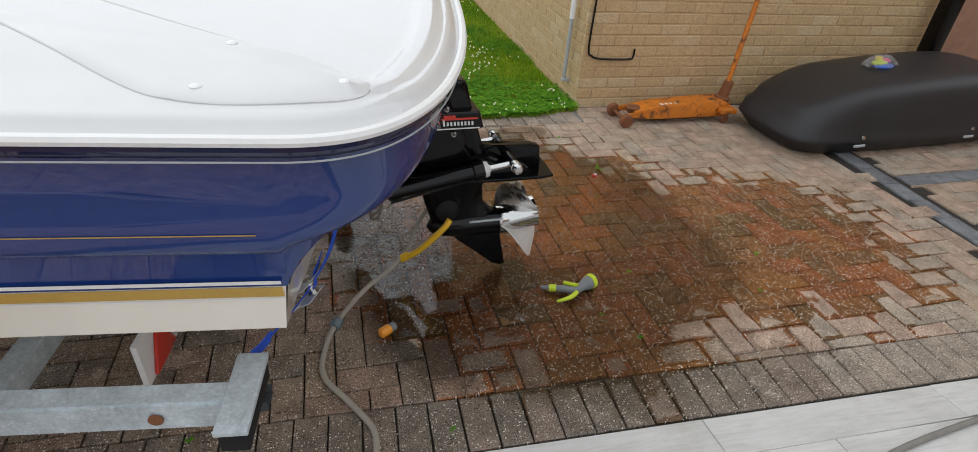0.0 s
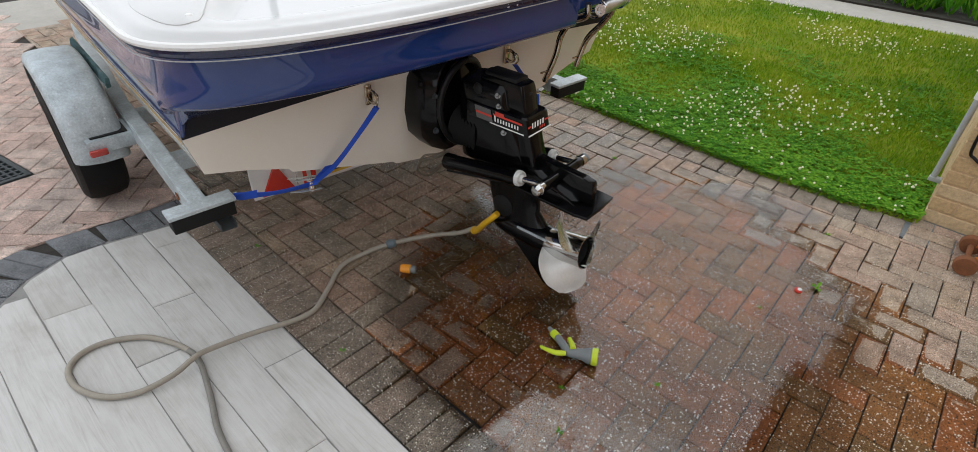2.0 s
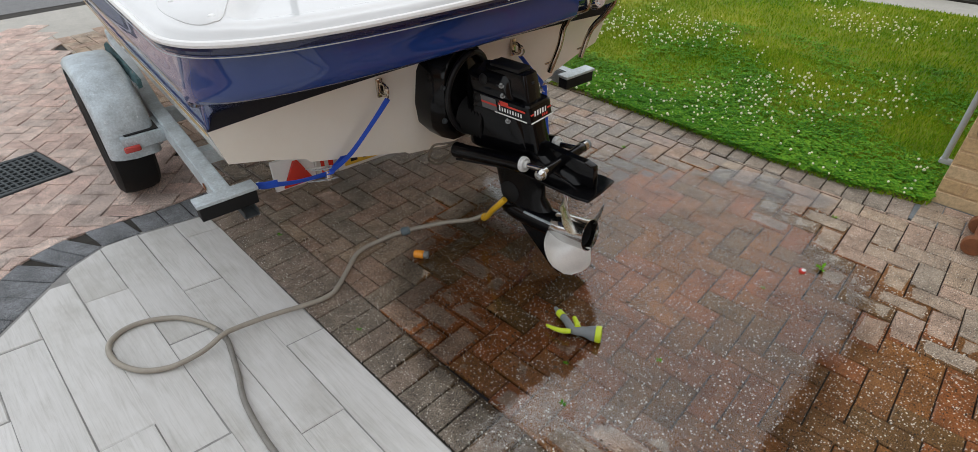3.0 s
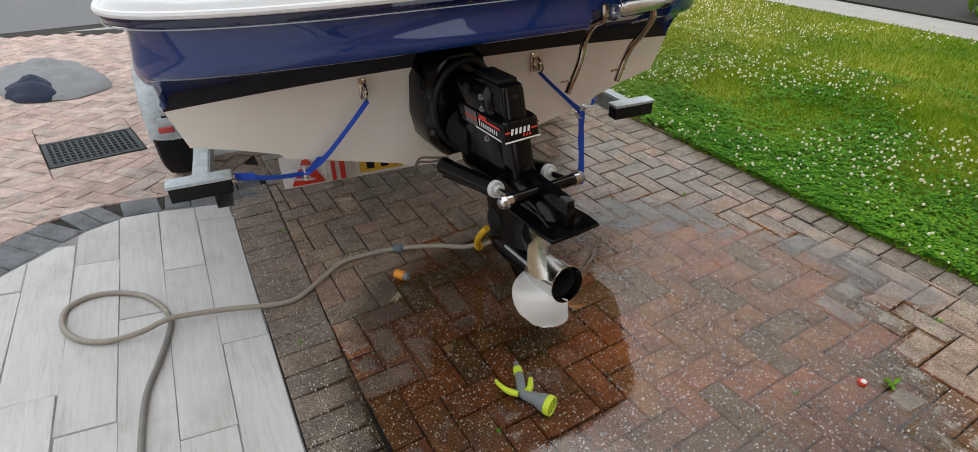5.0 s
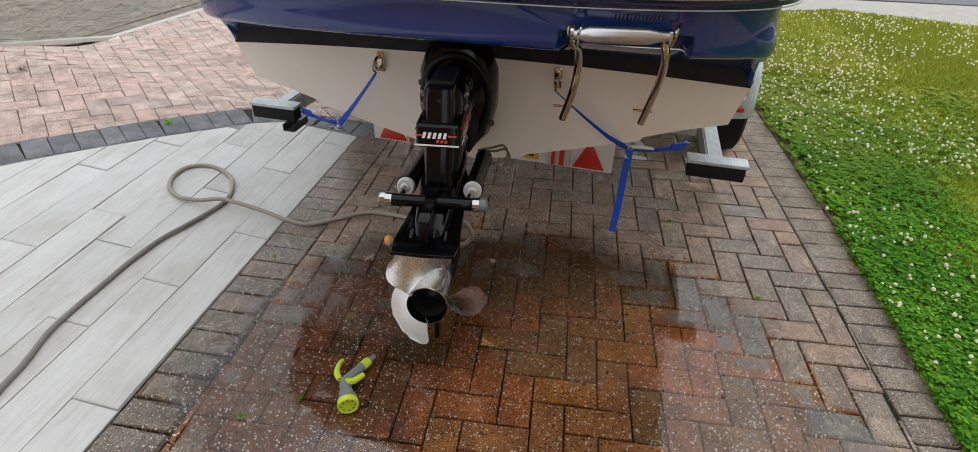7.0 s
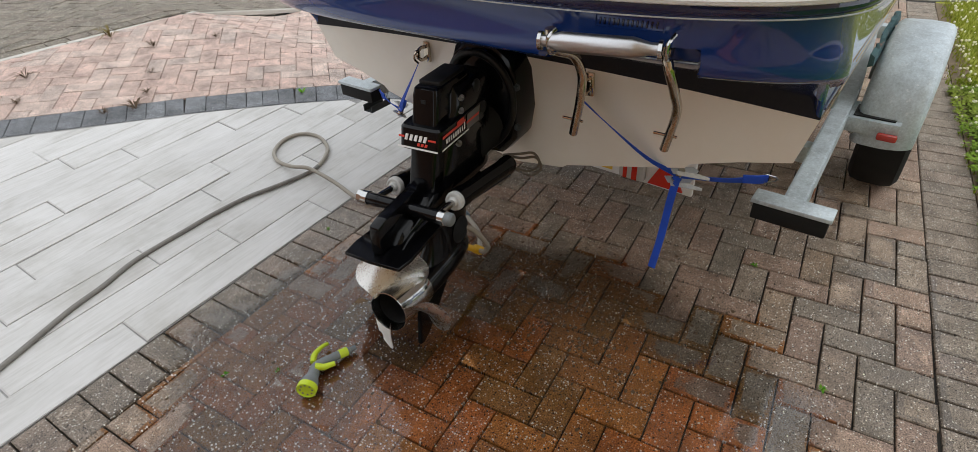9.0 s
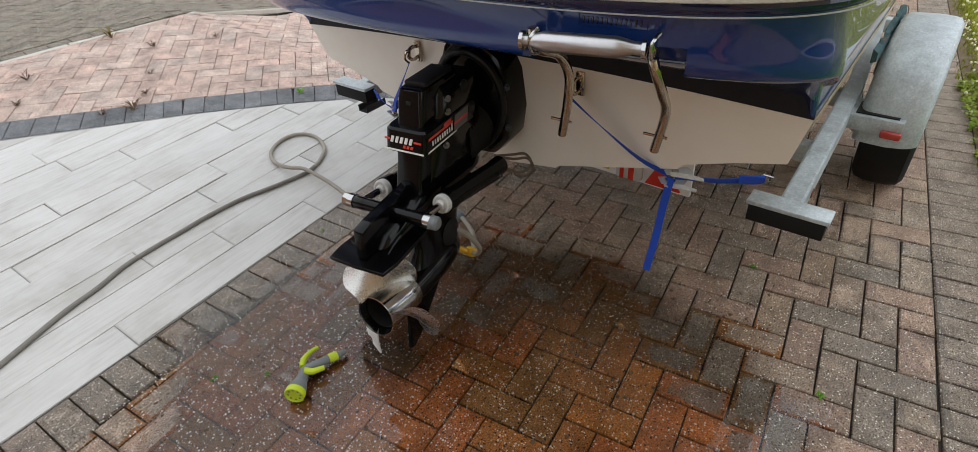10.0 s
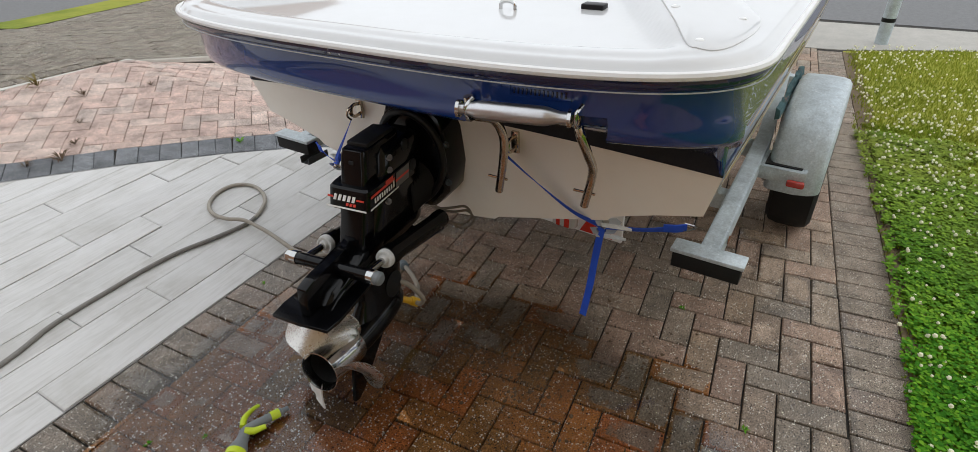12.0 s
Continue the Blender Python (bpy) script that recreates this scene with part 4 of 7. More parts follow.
def blade(turn, mt, label):
    bm = bmesh.new()
    rows = []
    for i in range(13):
        f = i / 12
        r = 0.0575 + 0.1205 * f
        half = radians(48) * (1 - 0.16 * f) * math.sqrt(max(0.015, 1 - (max(0, f - 0.42) / 0.58) ** 2.2))
        skew = radians(20) * f * f
        row = []
        for k in range(11):
            g = -1 + 2 * k / 10
            ang = turn + skew + g * half
            h = 0.078 + g * 0.078 * (1 - 0.18 * f) * half / radians(48) + 0.020 * f + 0.006 * g * g
            row.append(Vector((r * math.cos(ang), r * math.sin(ang), h)))
        rows.append(row)
    upper = [[bm.verts.new(p) for p in row] for row in rows]
    lower = [[bm.verts.new(p - Vector((0, 0, 0.0045 * (1 - 0.5 * i / 12)))) for p in row] for i, row in enumerate(rows)]
    for i in range(12):
        for k in range(10):
            bm.faces.new((upper[i][k], upper[i][k + 1], upper[i + 1][k + 1], upper[i + 1][k]))
            bm.faces.new((lower[i][k], lower[i + 1][k], lower[i + 1][k + 1], lower[i][k + 1]))
        for k in (0, 10):
            bm.faces.new((upper[i][k], upper[i + 1][k], lower[i + 1][k], lower[i][k]))
    for k in range(10):
        bm.faces.new((upper[12][k], upper[12][k + 1], lower[12][k + 1], lower[12][k]))
    part("blade", bm, mt, prop, label, 50)


# the propeller's own x points down, its y to starboard
blade(radians(72), STEEL, "steel blade")
blade(radians(192), STEEL, "steel blade")
# same steel, its white sheen painted in as a paler colour
blade(radians(312), PALE, "steel blade with its bright sheen put into the colour")
# trim rams
for s in (-1, 1):
    c, dsk, fr = Vector((0.499, s * 0.100, 0.556)), Vector((0.394, s * 0.107, 0.541)), Vector((0.03, s * 0.105, 0.475))
    bm = bmesh.new()
    dd = (dsk - fr).normalized()
    L = (dsk - fr).length
    lathe(bm, [(0.020, 0), (0.032, 0.015), (0.032, 0.05), (0.029, 0.06), (0.029, L - 0.05), (0.033, L - 0.045), (0.033, L - 0.008)], 20, along(fr, dsk))
    ram = part("trim_ram", bm, BLACK, drive, "black hydraulic trim ram")
    bm = bmesh.new()
    lathe(bm, [(0.029, -0.010), (0.0295, 0.0), (0.027, 0.009), (0.023, 0.010), (0.022, 0.006), (0.015, 0.006), (0.014, 0.016), (0.0115, 0.018)], 24, along(dsk, dsk + dd))
    part("ram_cap", bm, DISC, ram, "chalky white end cap")
    bm = bmesh.new()
    rod(bm, dsk, Vector((0.495, s * 0.107, 0.556)), 0.011, 12)
    part("ram_rod", bm, CHROME, ram, "polished rod")
    bm = bmesh.new()
    lathe(bm, [(0.0, -0.002), (0.020, 0.0), (0.020, 0.045), (0.016, 0.052)], 16, along((0.499, s * 0.085, 0.556), (0.499, s * 0.2, 0.556)))
    part("pivot_end", bm, BLACK, drive, "black pivot end")
    bm = bmesh.new()
    lathe(bm, [(0.0215, 0), (0.022, 0.003), (0.022, 0.020), (0.019, 0.022)], 16, along((0.499, s * 0.122, 0.556), (0.499, s * 0.2, 0.556)))
    part("pivot_band", bm, CHROME, drive, "chrome band round the pivot")
    bm = bmesh.new()
    lathe(bm, [(0.020, 0), (0.020, 0.016), (0.014, 0.022), (0.004, 0.023)], 8 if s < 0 else 18, along((0.499, s * 0.143, 0.556), (0.499, s * 0.2, 0.556)))
    part("pivot_cap", bm, CHROME if s < 0 else GREY, drive, "end cap of the pivot")
    # hydraulic pipe and lower rail
    bm = bmesh.new()
    rod(bm, fr + Vector((0.02, s * 0.008, -0.035)), dsk + Vector((-0.03, s * 0.008, -0.03)), 0.005, 8)
    part("hydraulic_pipe", bm, SATIN, drive)
bm = bmesh.new()
rod(bm, (0.499, -0.10, 0.556), (0.499, 0.10, 0.556), 0.019, 16)
part("pivot_tube", bm, BLACK, drive, "black cross tube")
for s in (-1, 1):
    for k, (r, z) in enumerate(((0.040, 0.44), (0.033, 0.455))):
        bm = bmesh.new()
        tube(bm, spline([(0.03, s * 0.09, 0.47), (0.0, s * (0.12 + r), z - 0.02), (-0.03, s * (0.155 + r), z), (-0.02, s * (0.14 + r), z + 0.045), (0.01, s * (0.10 + r), z + 0.05), (0.03, s * 0.08, 0.50)], 6), 0.0045, 8)
        part("hydraulic_hose", bm, HYD, drive, "looped braided trim hose")

# ---- the trailer, in the boat's direction ----
TRAIL = pose(0.06, 2.037, 0, 0, 0, -4.8)
trailer = thing("boat_trailer", TRAIL, "galvanised steel boat trailer with mudguards under the boat", "trailer")
for s in (-1, 1):
    bm = bmesh.new()
    y0, y1 = s * 0.945, s * 0.82
    rows = []
    for a, y in ((-0.16, y0), (-1.2, s * 0.925), (-2.6, y1), (-4.3, s * 0.35)):
        rows.append([(a, y - 0.031, 0.375), (a, y + 0.031, 0.375), (a, y + 0.031, 0.458), (a, y - 0.031, 0.458)])
    loft(bm, rows)
    bmesh.ops.bevel(bm, geom=[e for e in bm.edges if abs((e.verts[0].co - e.verts[1].co).x) > 0.3], offset=0.006, segments=2, affect="EDGES")
    beam = part("side_beam", bm, ZINC, trailer, "galvanised box beam")
    bm = bmesh.new()
    box(bm, -0.185, -0.115, s * 0.95 - 0.112, s * 0.95 + 0.112, 0.452, 0.466, 0.003)
    part("end_bar", bm, ZINC, trailer, "galvanised cross bar on the beam end")
    bm = bmesh.new()
    box(bm, -0.180, -0.120, s * 0.95 - 0.105, s * 0.95 + 0.105, 0.395, 0.452, 0.004)
    part("bumper_block", bm, RUBBER, trailer, "black rubber block")
    if s < 0:
        bm = bmesh.new()
        for y0_, y1_, z0_, z1_ in ((-0.028, -0.024, 0.348, 0.376), (0.024, 0.028, 0.348, 0.376), (-0.028, 0.028, 0.344, 0.348)):
            box(bm, -0.24, -0.118, s * 0.885 + y0_, s * 0.885 + y1_, z0_, z1_, 0.001)
        part("tie_down_bracket", bm, IRON, trailer, "dark steel tie-down channel")
    bm = bmesh.new()
    lathe(bm, [(0.016, 0), (0.016, 0.003), (0.006, 0.004)], 16, pose(-0.33, s * 0.976, 0.415, -90 * s, 0, 0))
    part("rusty_hole", bm, RUST, beam, "rusty bolt hole")
    # wheel
    wheel = new("wheel")
    wheel.parent = trailer
    wheel.matrix_local = pose(-1.33, s * 1.105, 0.285, 90, 0, 0)
    bm = bmesh.new()
    lathe(bm, [(0.165, -0.080), (0.21, -0.095), (0.252, -0.094), (0.276, -0.078), (0.285, -0.04), (0.285, 0.04), (0.276, 0.078), (0.252, 0.094), (0.21, 0.095), (0.165, 0.080)], 40)
    part("tyre", bm, RUBBER, wheel, "black rubber tyre")
    bm = bmesh.new()
    lathe(bm, [(0.158, -0.07), (0.15, -0.06), (0.14, -0.02), (0.08, -0.035), (0.04, -0.06), (0.03, 0.06), (0.08, 0.035), (0.14, 0.02), (0.15, 0.06), (0.158, 0.07)], 28)
    part("rim", bm, ZINC, wheel, "silver wheel rim")
    # mudguard: a rolled sheet with soft shoulders
    way = spline([(-0.958, 0, 0.315), (-0.962, 0, 0.40), (-0.985, 0, 0.49), (-1.04, 0, 0.575), (-1.14, 0, 0.635), (-1.28, 0, 0.660), (-1.42, 0, 0.664), (-1.55, 0, 0.645), (-1.65, 0, 0.59), (-1.715, 0, 0.50), (-1.74, 0, 0.40), (-1.745, 0, 0.30)], 4)
    hub = Vector((-1.35, 0, 0.30))
    rows = []
    for k, p in enumerate(way):
        d = (way[min(k + 1, len(way) - 1)] - way[max(k - 1, 0)]).normalized()
        inward = Vector((-d.z, 0, d.x))
        inward = inward if inward.dot(hub - p) > 0 else -inward
        row = []
        for y, dip in ((0.982, 0.085), (0.983, 0.045), (0.990, 0.018), (1.006, 0.003), (1.03, 0.0), (1.10, -0.003), (1.155, 0.0), (1.180, 0.006), (1.194, 0.024), (1.197, 0.05)):
            low = 0.012 * (k < 2) * smooth01(1.12, 1.19, y)
            row.append(p + inward * dip + Vector((0, s * y, low)))
        rows.append(row)
    bm = bmesh.new()
    top = [[bm.verts.new(p) for p in r] for r in rows]
    low = [[bm.verts.new(p + (hub + Vector((0, p.y, 0)) - p).normalized() * 0.004) for p in r] for r in rows]
    last = len(rows) - 1
    for i in range(last):
        for k in range(9):
            bm.faces.new((top[i][k], top[i][k + 1], top[i + 1][k + 1], top[i + 1][k]))
            bm.faces.new((low[i][k], low[i + 1][k], low[i + 1][k + 1], low[i][k + 1]))
        for k in (0, 9):
            bm.faces.new((top[i][k], top[i + 1][k], low[i + 1][k], low[i][k]))
    for i in (0, last):
        for k in range(9):
            bm.faces.new((top[i][k], top[i][k + 1], low[i][k + 1], low[i][k]))
    part("mudguard", bm, ZINC, trailer, "weathered galvanised mudguard", 60)
    # step bracket with a grip pad and a side lamp
    bm = bmesh.new()
    prism(bm, [(-0.935, s * 0.955), (-0.935, s * 1.135), (-0.985, s * 1.135), (-1.10, s * 0.98), (-1.10, s * 0.955)], 0.424, 0.4295, "z")
    box(bm, -0.935, -0.929, min(s * 0.955, s * 1.135), max(s * 0.955, s * 1.135), 0.372, 0.4295, 0.002)
    box(bm, -1.06, -0.935, min(s * 0.955, s * 0.963), max(s * 0.955, s * 0.963), 0.372, 0.424, 0.002)
    part("step_bracket", bm, ZINC, trailer, "galvanised step bracket")
    bm = bmesh.new()
    prism(bm, [(-0.950, s * 0.975), (-0.950, s * 1.115), (-0.980, s * 1.118), (-1.06, s * 0.995), (-1.06, s * 0.975)], 0.4305, 0.4345, "z")
    part("grip_pad", bm, SATIN, trailer, "black grip pad")
    bm = bmesh.new()
    box(bm, -0.929, -0.905, s * 1.105 - 0.034, s * 1.105 + 0.034, 0.368, 0.396, 0.008)
    part("side_lamp", bm, REDLAMP, trailer, "small red marker lamp")
    bm = bmesh.new()
    lathe(bm, [(0.010, 0.0), (0.010, 0.006), (0.005, 0.008)], 10, pose(-0.96, s * 0.985, 0.362, 0, 90, 0))
    part("bracket_bolt", bm, NUT, trailer, "dull steel bolt")
    # bunk: a plank with ragged carpet beside the hull
    bm = bmesh.new()
    rows = []
    for i in range(30):
        a = -1.02 - 0.022 * i
        w, q = rng.uniform(-0.008, 0.008), rng.uniform(-0.005, 0.005)
        rows.append([(a, s * 0.972 - 0.009 + q, 0.600 + w), (a, s * 0.972 + 0.009 + q, 0.602), (a, s * (0.970 + w * 0.4) + 0.008, 0.640 + w), (a, s * 0.968 - 0.008 + q, 0.642 - w)])
    loft(bm, rows)
    part("guide_board", bm, plain("teal_carpet", (0.05, 0.11, 0.12), 0.95, vary=0.5, scale=12, relief=0.8, spots=(14, 0.58, (0.35, 0.16, 0.12))), trailer, "guide board with frayed teal carpet")
    bm = bmesh.new()
    box(bm, -1.5, -1.44, s * 0.965 - 0.012, s * 0.965 + 0.012, 0.40, 0.61, 0.004)
    part("guide_post", bm, ZINC, trailer)
for a in (-1.30, -2.4, -0.75):
    bm = bmesh.new()
    box(bm, a - 0.03, a + 0.03, -0.92, 0.92, 0.30, 0.37, 0.005)
    part("cross_beam", bm, ZINC, trailer, "galvanised cross beam")
for a, y in ((-0.75, 0.5), (-0.75, -0.5), (-2.4, 0.5), (-2.4, -0.5)):
    bm = bmesh.new()
    box(bm, a - 0.02, a + 0.02, y - 0.03, y + 0.03, 0.36, 0.50 + 0.03 * (a < -2), 0.004)
    part("bunk_post", bm, ZINC, trailer)
for y in (-0.5, 0.5):
    bm = bmesh.new()
    box(bm, -2.7, -0.55, y - 0.05, y + 0.05, 0.45, 0.487, 0.005)
    part("bunk", bm, RUBBER, trailer, "padded hull support")
bm = bmesh.new()
box(bm, -5.4, -4.0, -0.04, 0.04, 0.37, 0.45, 0.006)
part("draw_bar", bm, ZINC, trailer)
bm = bmesh.new()
lathe(bm, [(0.09, -0.03), (0.1, 0), (0.09, 0.03)], 20, pose(-5.2, 0.07, 0.10, 90, 0, 0))
box(bm, -5.23, -5.17, 0.0, 0.04, 0.10, 0.5, 0.004)
part("jockey_wheel", bm, RUBBER, trailer)

# lighting board hung under the stern
board = thing("lighting_board", TRAIL @ pose(-0.50, -0.05, 0.168, 0, 0, -1.5), "white trailer lighting board with red triangles and a yellow plate", "light board")
bm = bmesh.new()
box(bm, -0.01, 0.008, -0.61, 0.61, 0.0, 0.155, 0.003)
part("panel", bm, TRIM, board, "white plastic panel")
for s in (-1, 1):
    bm = bmesh.new()
    c = s * 0.50
    prism(bm, [(c - 0.075, 0.012), (c + 0.075, 0.012), (c + 0.012, 0.135), (c - 0.012, 0.135)], 0.0085, 0.02, "x", 0.003)
    part("triangle_reflector", bm, REDREF, board, "red triangular reflector")
    bm = bmesh.new()
    box(bm, 0.0085, 0.045, s * 0.36 - 0.055, s * 0.36 + 0.055, 0.02, 0.125, 0.008)
    lamp = part("tail_lamp", bm, CLEAR, board, "tail lamp with clear and red bands")
    for k, w in ((-0.028, 0.012), (0.012, 0.016)):
        bm = bmesh.new()
        box(bm, 0.0455, 0.048, s * 0.36 + k - w / 2, s * 0.36 + k + w, 0.024, 0.121, 0.001)
        part("red_band", bm, REDREF, lamp)
bm = bmesh.new()
box(bm, 0.0085, 0.0135, -0.26, 0.26, 0.018, 0.13, 0.002)
np_ = part("number_plate", bm, PLATE, board, "yellow number plate with illegible bars")
for k in range(7):
    bm = bmesh.new()
    y = -0.21 + k * 0.068 + (0.02 if k > 3 else 0)
    box(bm, 0.0140, 0.0152, y - 0.018, y + 0.018, 0.035, 0.113, 0.0)
    part("character_bar", bm, BLACKLINE, np_)
for y in (-0.45, 0.45):
    bm = bmesh.new()
    tube(bm, [(0, y, 0.15), (-0.08, y, 0.20), (-0.25, y, 0.225)], 0.012, 8)
    part("hanger", bm, ZINC, board)

# ---- ratchet straps ----


def strap_thing(s, eye, rat, hook, tail):
    st = thing("ratchet_strap", Matrix.Identity(4), "blue webbing ratchet strap tying the stern to the trailer", "strap", "stern straps")
    e, r, h = Vector(eye), Vector(rat), Vector(hook)
    bm = bmesh.new()
    ribbon(bm, spline([e, e.lerp(r, 0.3) + Vector((0.012, 0, -0.006)), e.lerp(r, 0.7) + Vector((0.022, 0, -0.008)), r], 4), [Vector((0.020 * (1 - k / 12), 0.008 + 0.014 * (k / 12) ** 2, (0.004 + 0.012 * (k / 12) ** 2) * s)) for k in range(13)])
    part("upper_webbing", bm, STRAP, st)
    bm = bmesh.new()
    mid = r.lerp(h, 0.5) + Vector((0.0, 0, -0.012))
    wid = [Vector((0.010 + 0.012 * abs(math.sin(k * 0.5)), 0, 0.026)) for k in range(9)]
    ribbon(bm, spline([r, mid, h], 4), wid)
    part("lower_webbing", bm, STRAP, st)
    # sewn loop end
    bm = bmesh.new()
    q = h.lerp(r, 0.28)
    ribbon(bm, [q + Vector((0.006, 0, 0)), q.lerp(h, 0.6) + Vector((0.008, 0, 0)), h], Vector((0.006, 0, 0.032)), 0.005)
    part("sewn_end", bm, STRAP, st)
    bm = bmesh.new()
    dirn = (h - r).normalized()
    up = Vector((0, 0, 1))
    tube(bm, [h - dirn * 0.01 + up * 0.016, h + dirn * 0.03 + up * 0.006, h + dirn * 0.036, h + dirn * 0.03 - up * 0.006, h - dirn * 0.01 - up * 0.016, h - dirn * 0.01 + up * 0.016], 0.0032, 7)
    part("wire_hook", bm, CHROME, st, "steel triangle hook")
    # top snap hook
    bm = bmesh.new()
    tube(bm, spline([e + Vector((0, 0, 0)), e + Vector((0.012, 0.006 * s, 0.02)), e + Vector((0.006, 0, 0.045)), e + Vector((-0.012, 0, 0.04)), e + Vector((-0.01, 0, 0.015))], 4), 0.004, 7)
    part("top_hook", bm, BRONZE, st, "stained wire hook")
    # ratchet
    m = along(r, r + dirn)
    rt = new("ratchet")
    rt.parent = st
    rt["label"] = "steel ratchet buckle"
    for k in (-1, 1):
        bm = bmesh.new()
        prism(bm, [(-0.035, -0.012), (0.045, -0.018), (0.06, 0.0), (0.045, 0.014), (-0.03, 0.014)], k * 0.021 - 0.0012, k * 0.021 + 0.0012, "y", 0.0, m @ Matrix.Rotation(radians(90), 4, "Y") @ pose(0, 0, 0, 20, 180, 0))
        part("cheek", bm, PIPEGREY, rt)
        bm = bmesh.new()
        prism(bm, [(-0.02, 0.006), (0.05, 0.016), (0.085, 0.03), (0.08, 0.04), (-0.02, 0.022)], k * 0.026 - 0.0012, k * 0.026 + 0.0012, "y", 0.0, m @ Matrix.Rotation(radians(90), 4, "Y") @ pose(0, 0, 0, 20, 180, 0))
        part("lever", bm, DISC, rt)
    bm = bmesh.new()
    lathe(bm, [(0.011, -0.027), (0.011, 0.027)], 12, m @ Matrix.Rotation(radians(90), 4, "Y") @ pose(0, 0, 0, 20, 180, 0) @ Matrix.Rotation(radians(90), 4, "X"))
    part("spool", bm, CHROME, rt)
    for off in (-0.016, 0.016):
        bm = bmesh.new()
        lathe(bm, [(0.017, -0.003), (0.017, 0.003)], 10, m @ Matrix.Rotation(radians(90), 4, "Y") @ pose(0, 0, 0, 20, 180, 0) @ Matrix.Rotation(radians(90), 4, "X") @ Matrix.Translation((0, 0, off)))
        part("ratchet_wheel", bm, CHROME, rt)
    if tail:
        bm = bmesh.new()
        ribbon(bm, spline([r + Vector((0.012, 0, 0.0)), *tail], 6), [Vector((0.008 + 0.004 * math.sin(k), 0.025, 0)) for k in range(6 * len(tail) + 1)])
        part("loose_end", bm, STRAP, st, "loose end hanging down")
    return st


def world_of(a, u, z):
    return BOAT @ Vector((a, u, z))


strap_thing(-1, world_of(0.055, -0.338, 0.735), (-0.042, 1.46, 0.452), (-0.175, 1.225, 0.438), [(-0.03, 1.485, 0.475), (-0.01, 1.52, 0.52)])
strap_thing(1, world_of(0.055, 0.338, 0.735), (0.03, 2.662, 0.495), (-0.165, 2.90, 0.440), [(0.06, 2.655, 0.40), (0.085, 2.65, 0.28), (0.11, 2.64, 0.165)])

# ---- hose, spray gun and small things on the paving ----
hose = thing("garden_hose", Matrix.Identity(4), "beige reinforced garden hose looped over the slabs to the drive", "hose")
R = 0.0098


def rise(x, y):
    """The slabs and the drive beyond climb away from the strip."""
    k = smooth01(-1.8, -0.9, x)
    top = 0.85 + 0.33 * smooth01(-1.15, -0.9, x)
    return (0.05 + 0.08 * k) * max(0.0, top - max(y, -1.4))


def climb(x, y):
    """Plan coordinates of a point of the level plan once carried on to the slope."""
    ex, ey, ez = 1.75, 2.8, 1.455
    a, b = x, y
    for _ in range(40):
        f = 1 - rise(a, b) / ez
        a, b = ex + (x - ex) * f, ey + (y - ey) * f
    return a, b


line = [(0.247, 2.03, 0.115), (0.20, 1.99, 0.085), (0.10, 1.915, 0.055), (-0.01, 1.77, 0.024), (-0.05, 1.64, R), (-0.045, 1.53, R), (0.03, 1.42, R), (0.10, 1.31, R), (0.108, 1.22, 0.022)]
slope_line = [(0.088, 1.10, 0.02), (0.078, 1.02, 0.022), (0.076, 0.92, 0.027), (0.085, 0.87, 0.029), (0.105, 0.79, 0.014), (0.10, 0.69, 0.002),
              (0.055, 0.61, 0), (-0.035, 0.562, 0), (-0.13, 0.565, 0), (-0.185, 0.62, 0), (-0.19, 0.70, 0), (-0.145, 0.79, 0), (-0.07, 0.845, 0), (0.01, 0.876, 0), (0.09, 0.88, 0), (0.25, 0.842, 0), (0.40, 0.80, 0), (0.57, 0.783, 0), (0.70, 0.782, 0),
              (0.82, 0.78, 0), (0.95, 0.785, 0), (1.08, 0.815, 0), (1.22, 0.835, 0), (1.46, 0.895, 0), (1.8, 0.97, 0), (2.3, 1.03, 0), (2.9, 1.05, 0), (3.6, 0.95, 0)]
line += [(x, y, R + h + rise(x, y)) for x, y, h in slope_line]
run = spline(line, 7)
for a_, b_, mt, lb in ((0, 7 * 22 + 1, HOSE, "beige reinforced tube"), (7 * 22, len(run), HOSEGREY, "greyer soiled stretch of the tube")):
    bm = bmesh.new()
    tube(bm, run[a_:b_], R, 12)
    part("hose_tube", bm, mt, hose, lb)
bm = bmesh.new()
lathe(bm, [(0.0105, -0.022), (0.019, -0.018), (0.021, -0.004), (0.018, 0.004), (0.020, 0.014), (0.0105, 0.022)], 14, along((-0.008, 1.772, 0.025), (0.10, 1.915, 0.055)))
part("hose_joiner", bm, SLATE, hose, "blue-grey joiner")
bm = bmesh.new()
tube(bm, spline([(0.268, 2.02, 0.118), (0.31, 1.995, 0.16), (0.36, 1.972, 0.225), (0.41, 1.965, 0.285), (0.432, 1.972, 0.315)], 6), 0.0125, 12)
part("yellow_tail", bm, YELLOW, hose, "yellow connecting hose")
bm = bmesh.new()
lathe(bm, [(0.013, -0.02), (0.018, -0.016), (0.018, 0.014), (0.014, 0.02)], 12, along((0.262, 2.024, 0.116), (0.30, 2.0, 0.155)))
part("hose_clip", bm, YELLOW, hose, "yellow hose clip")
bm = bmesh.new()
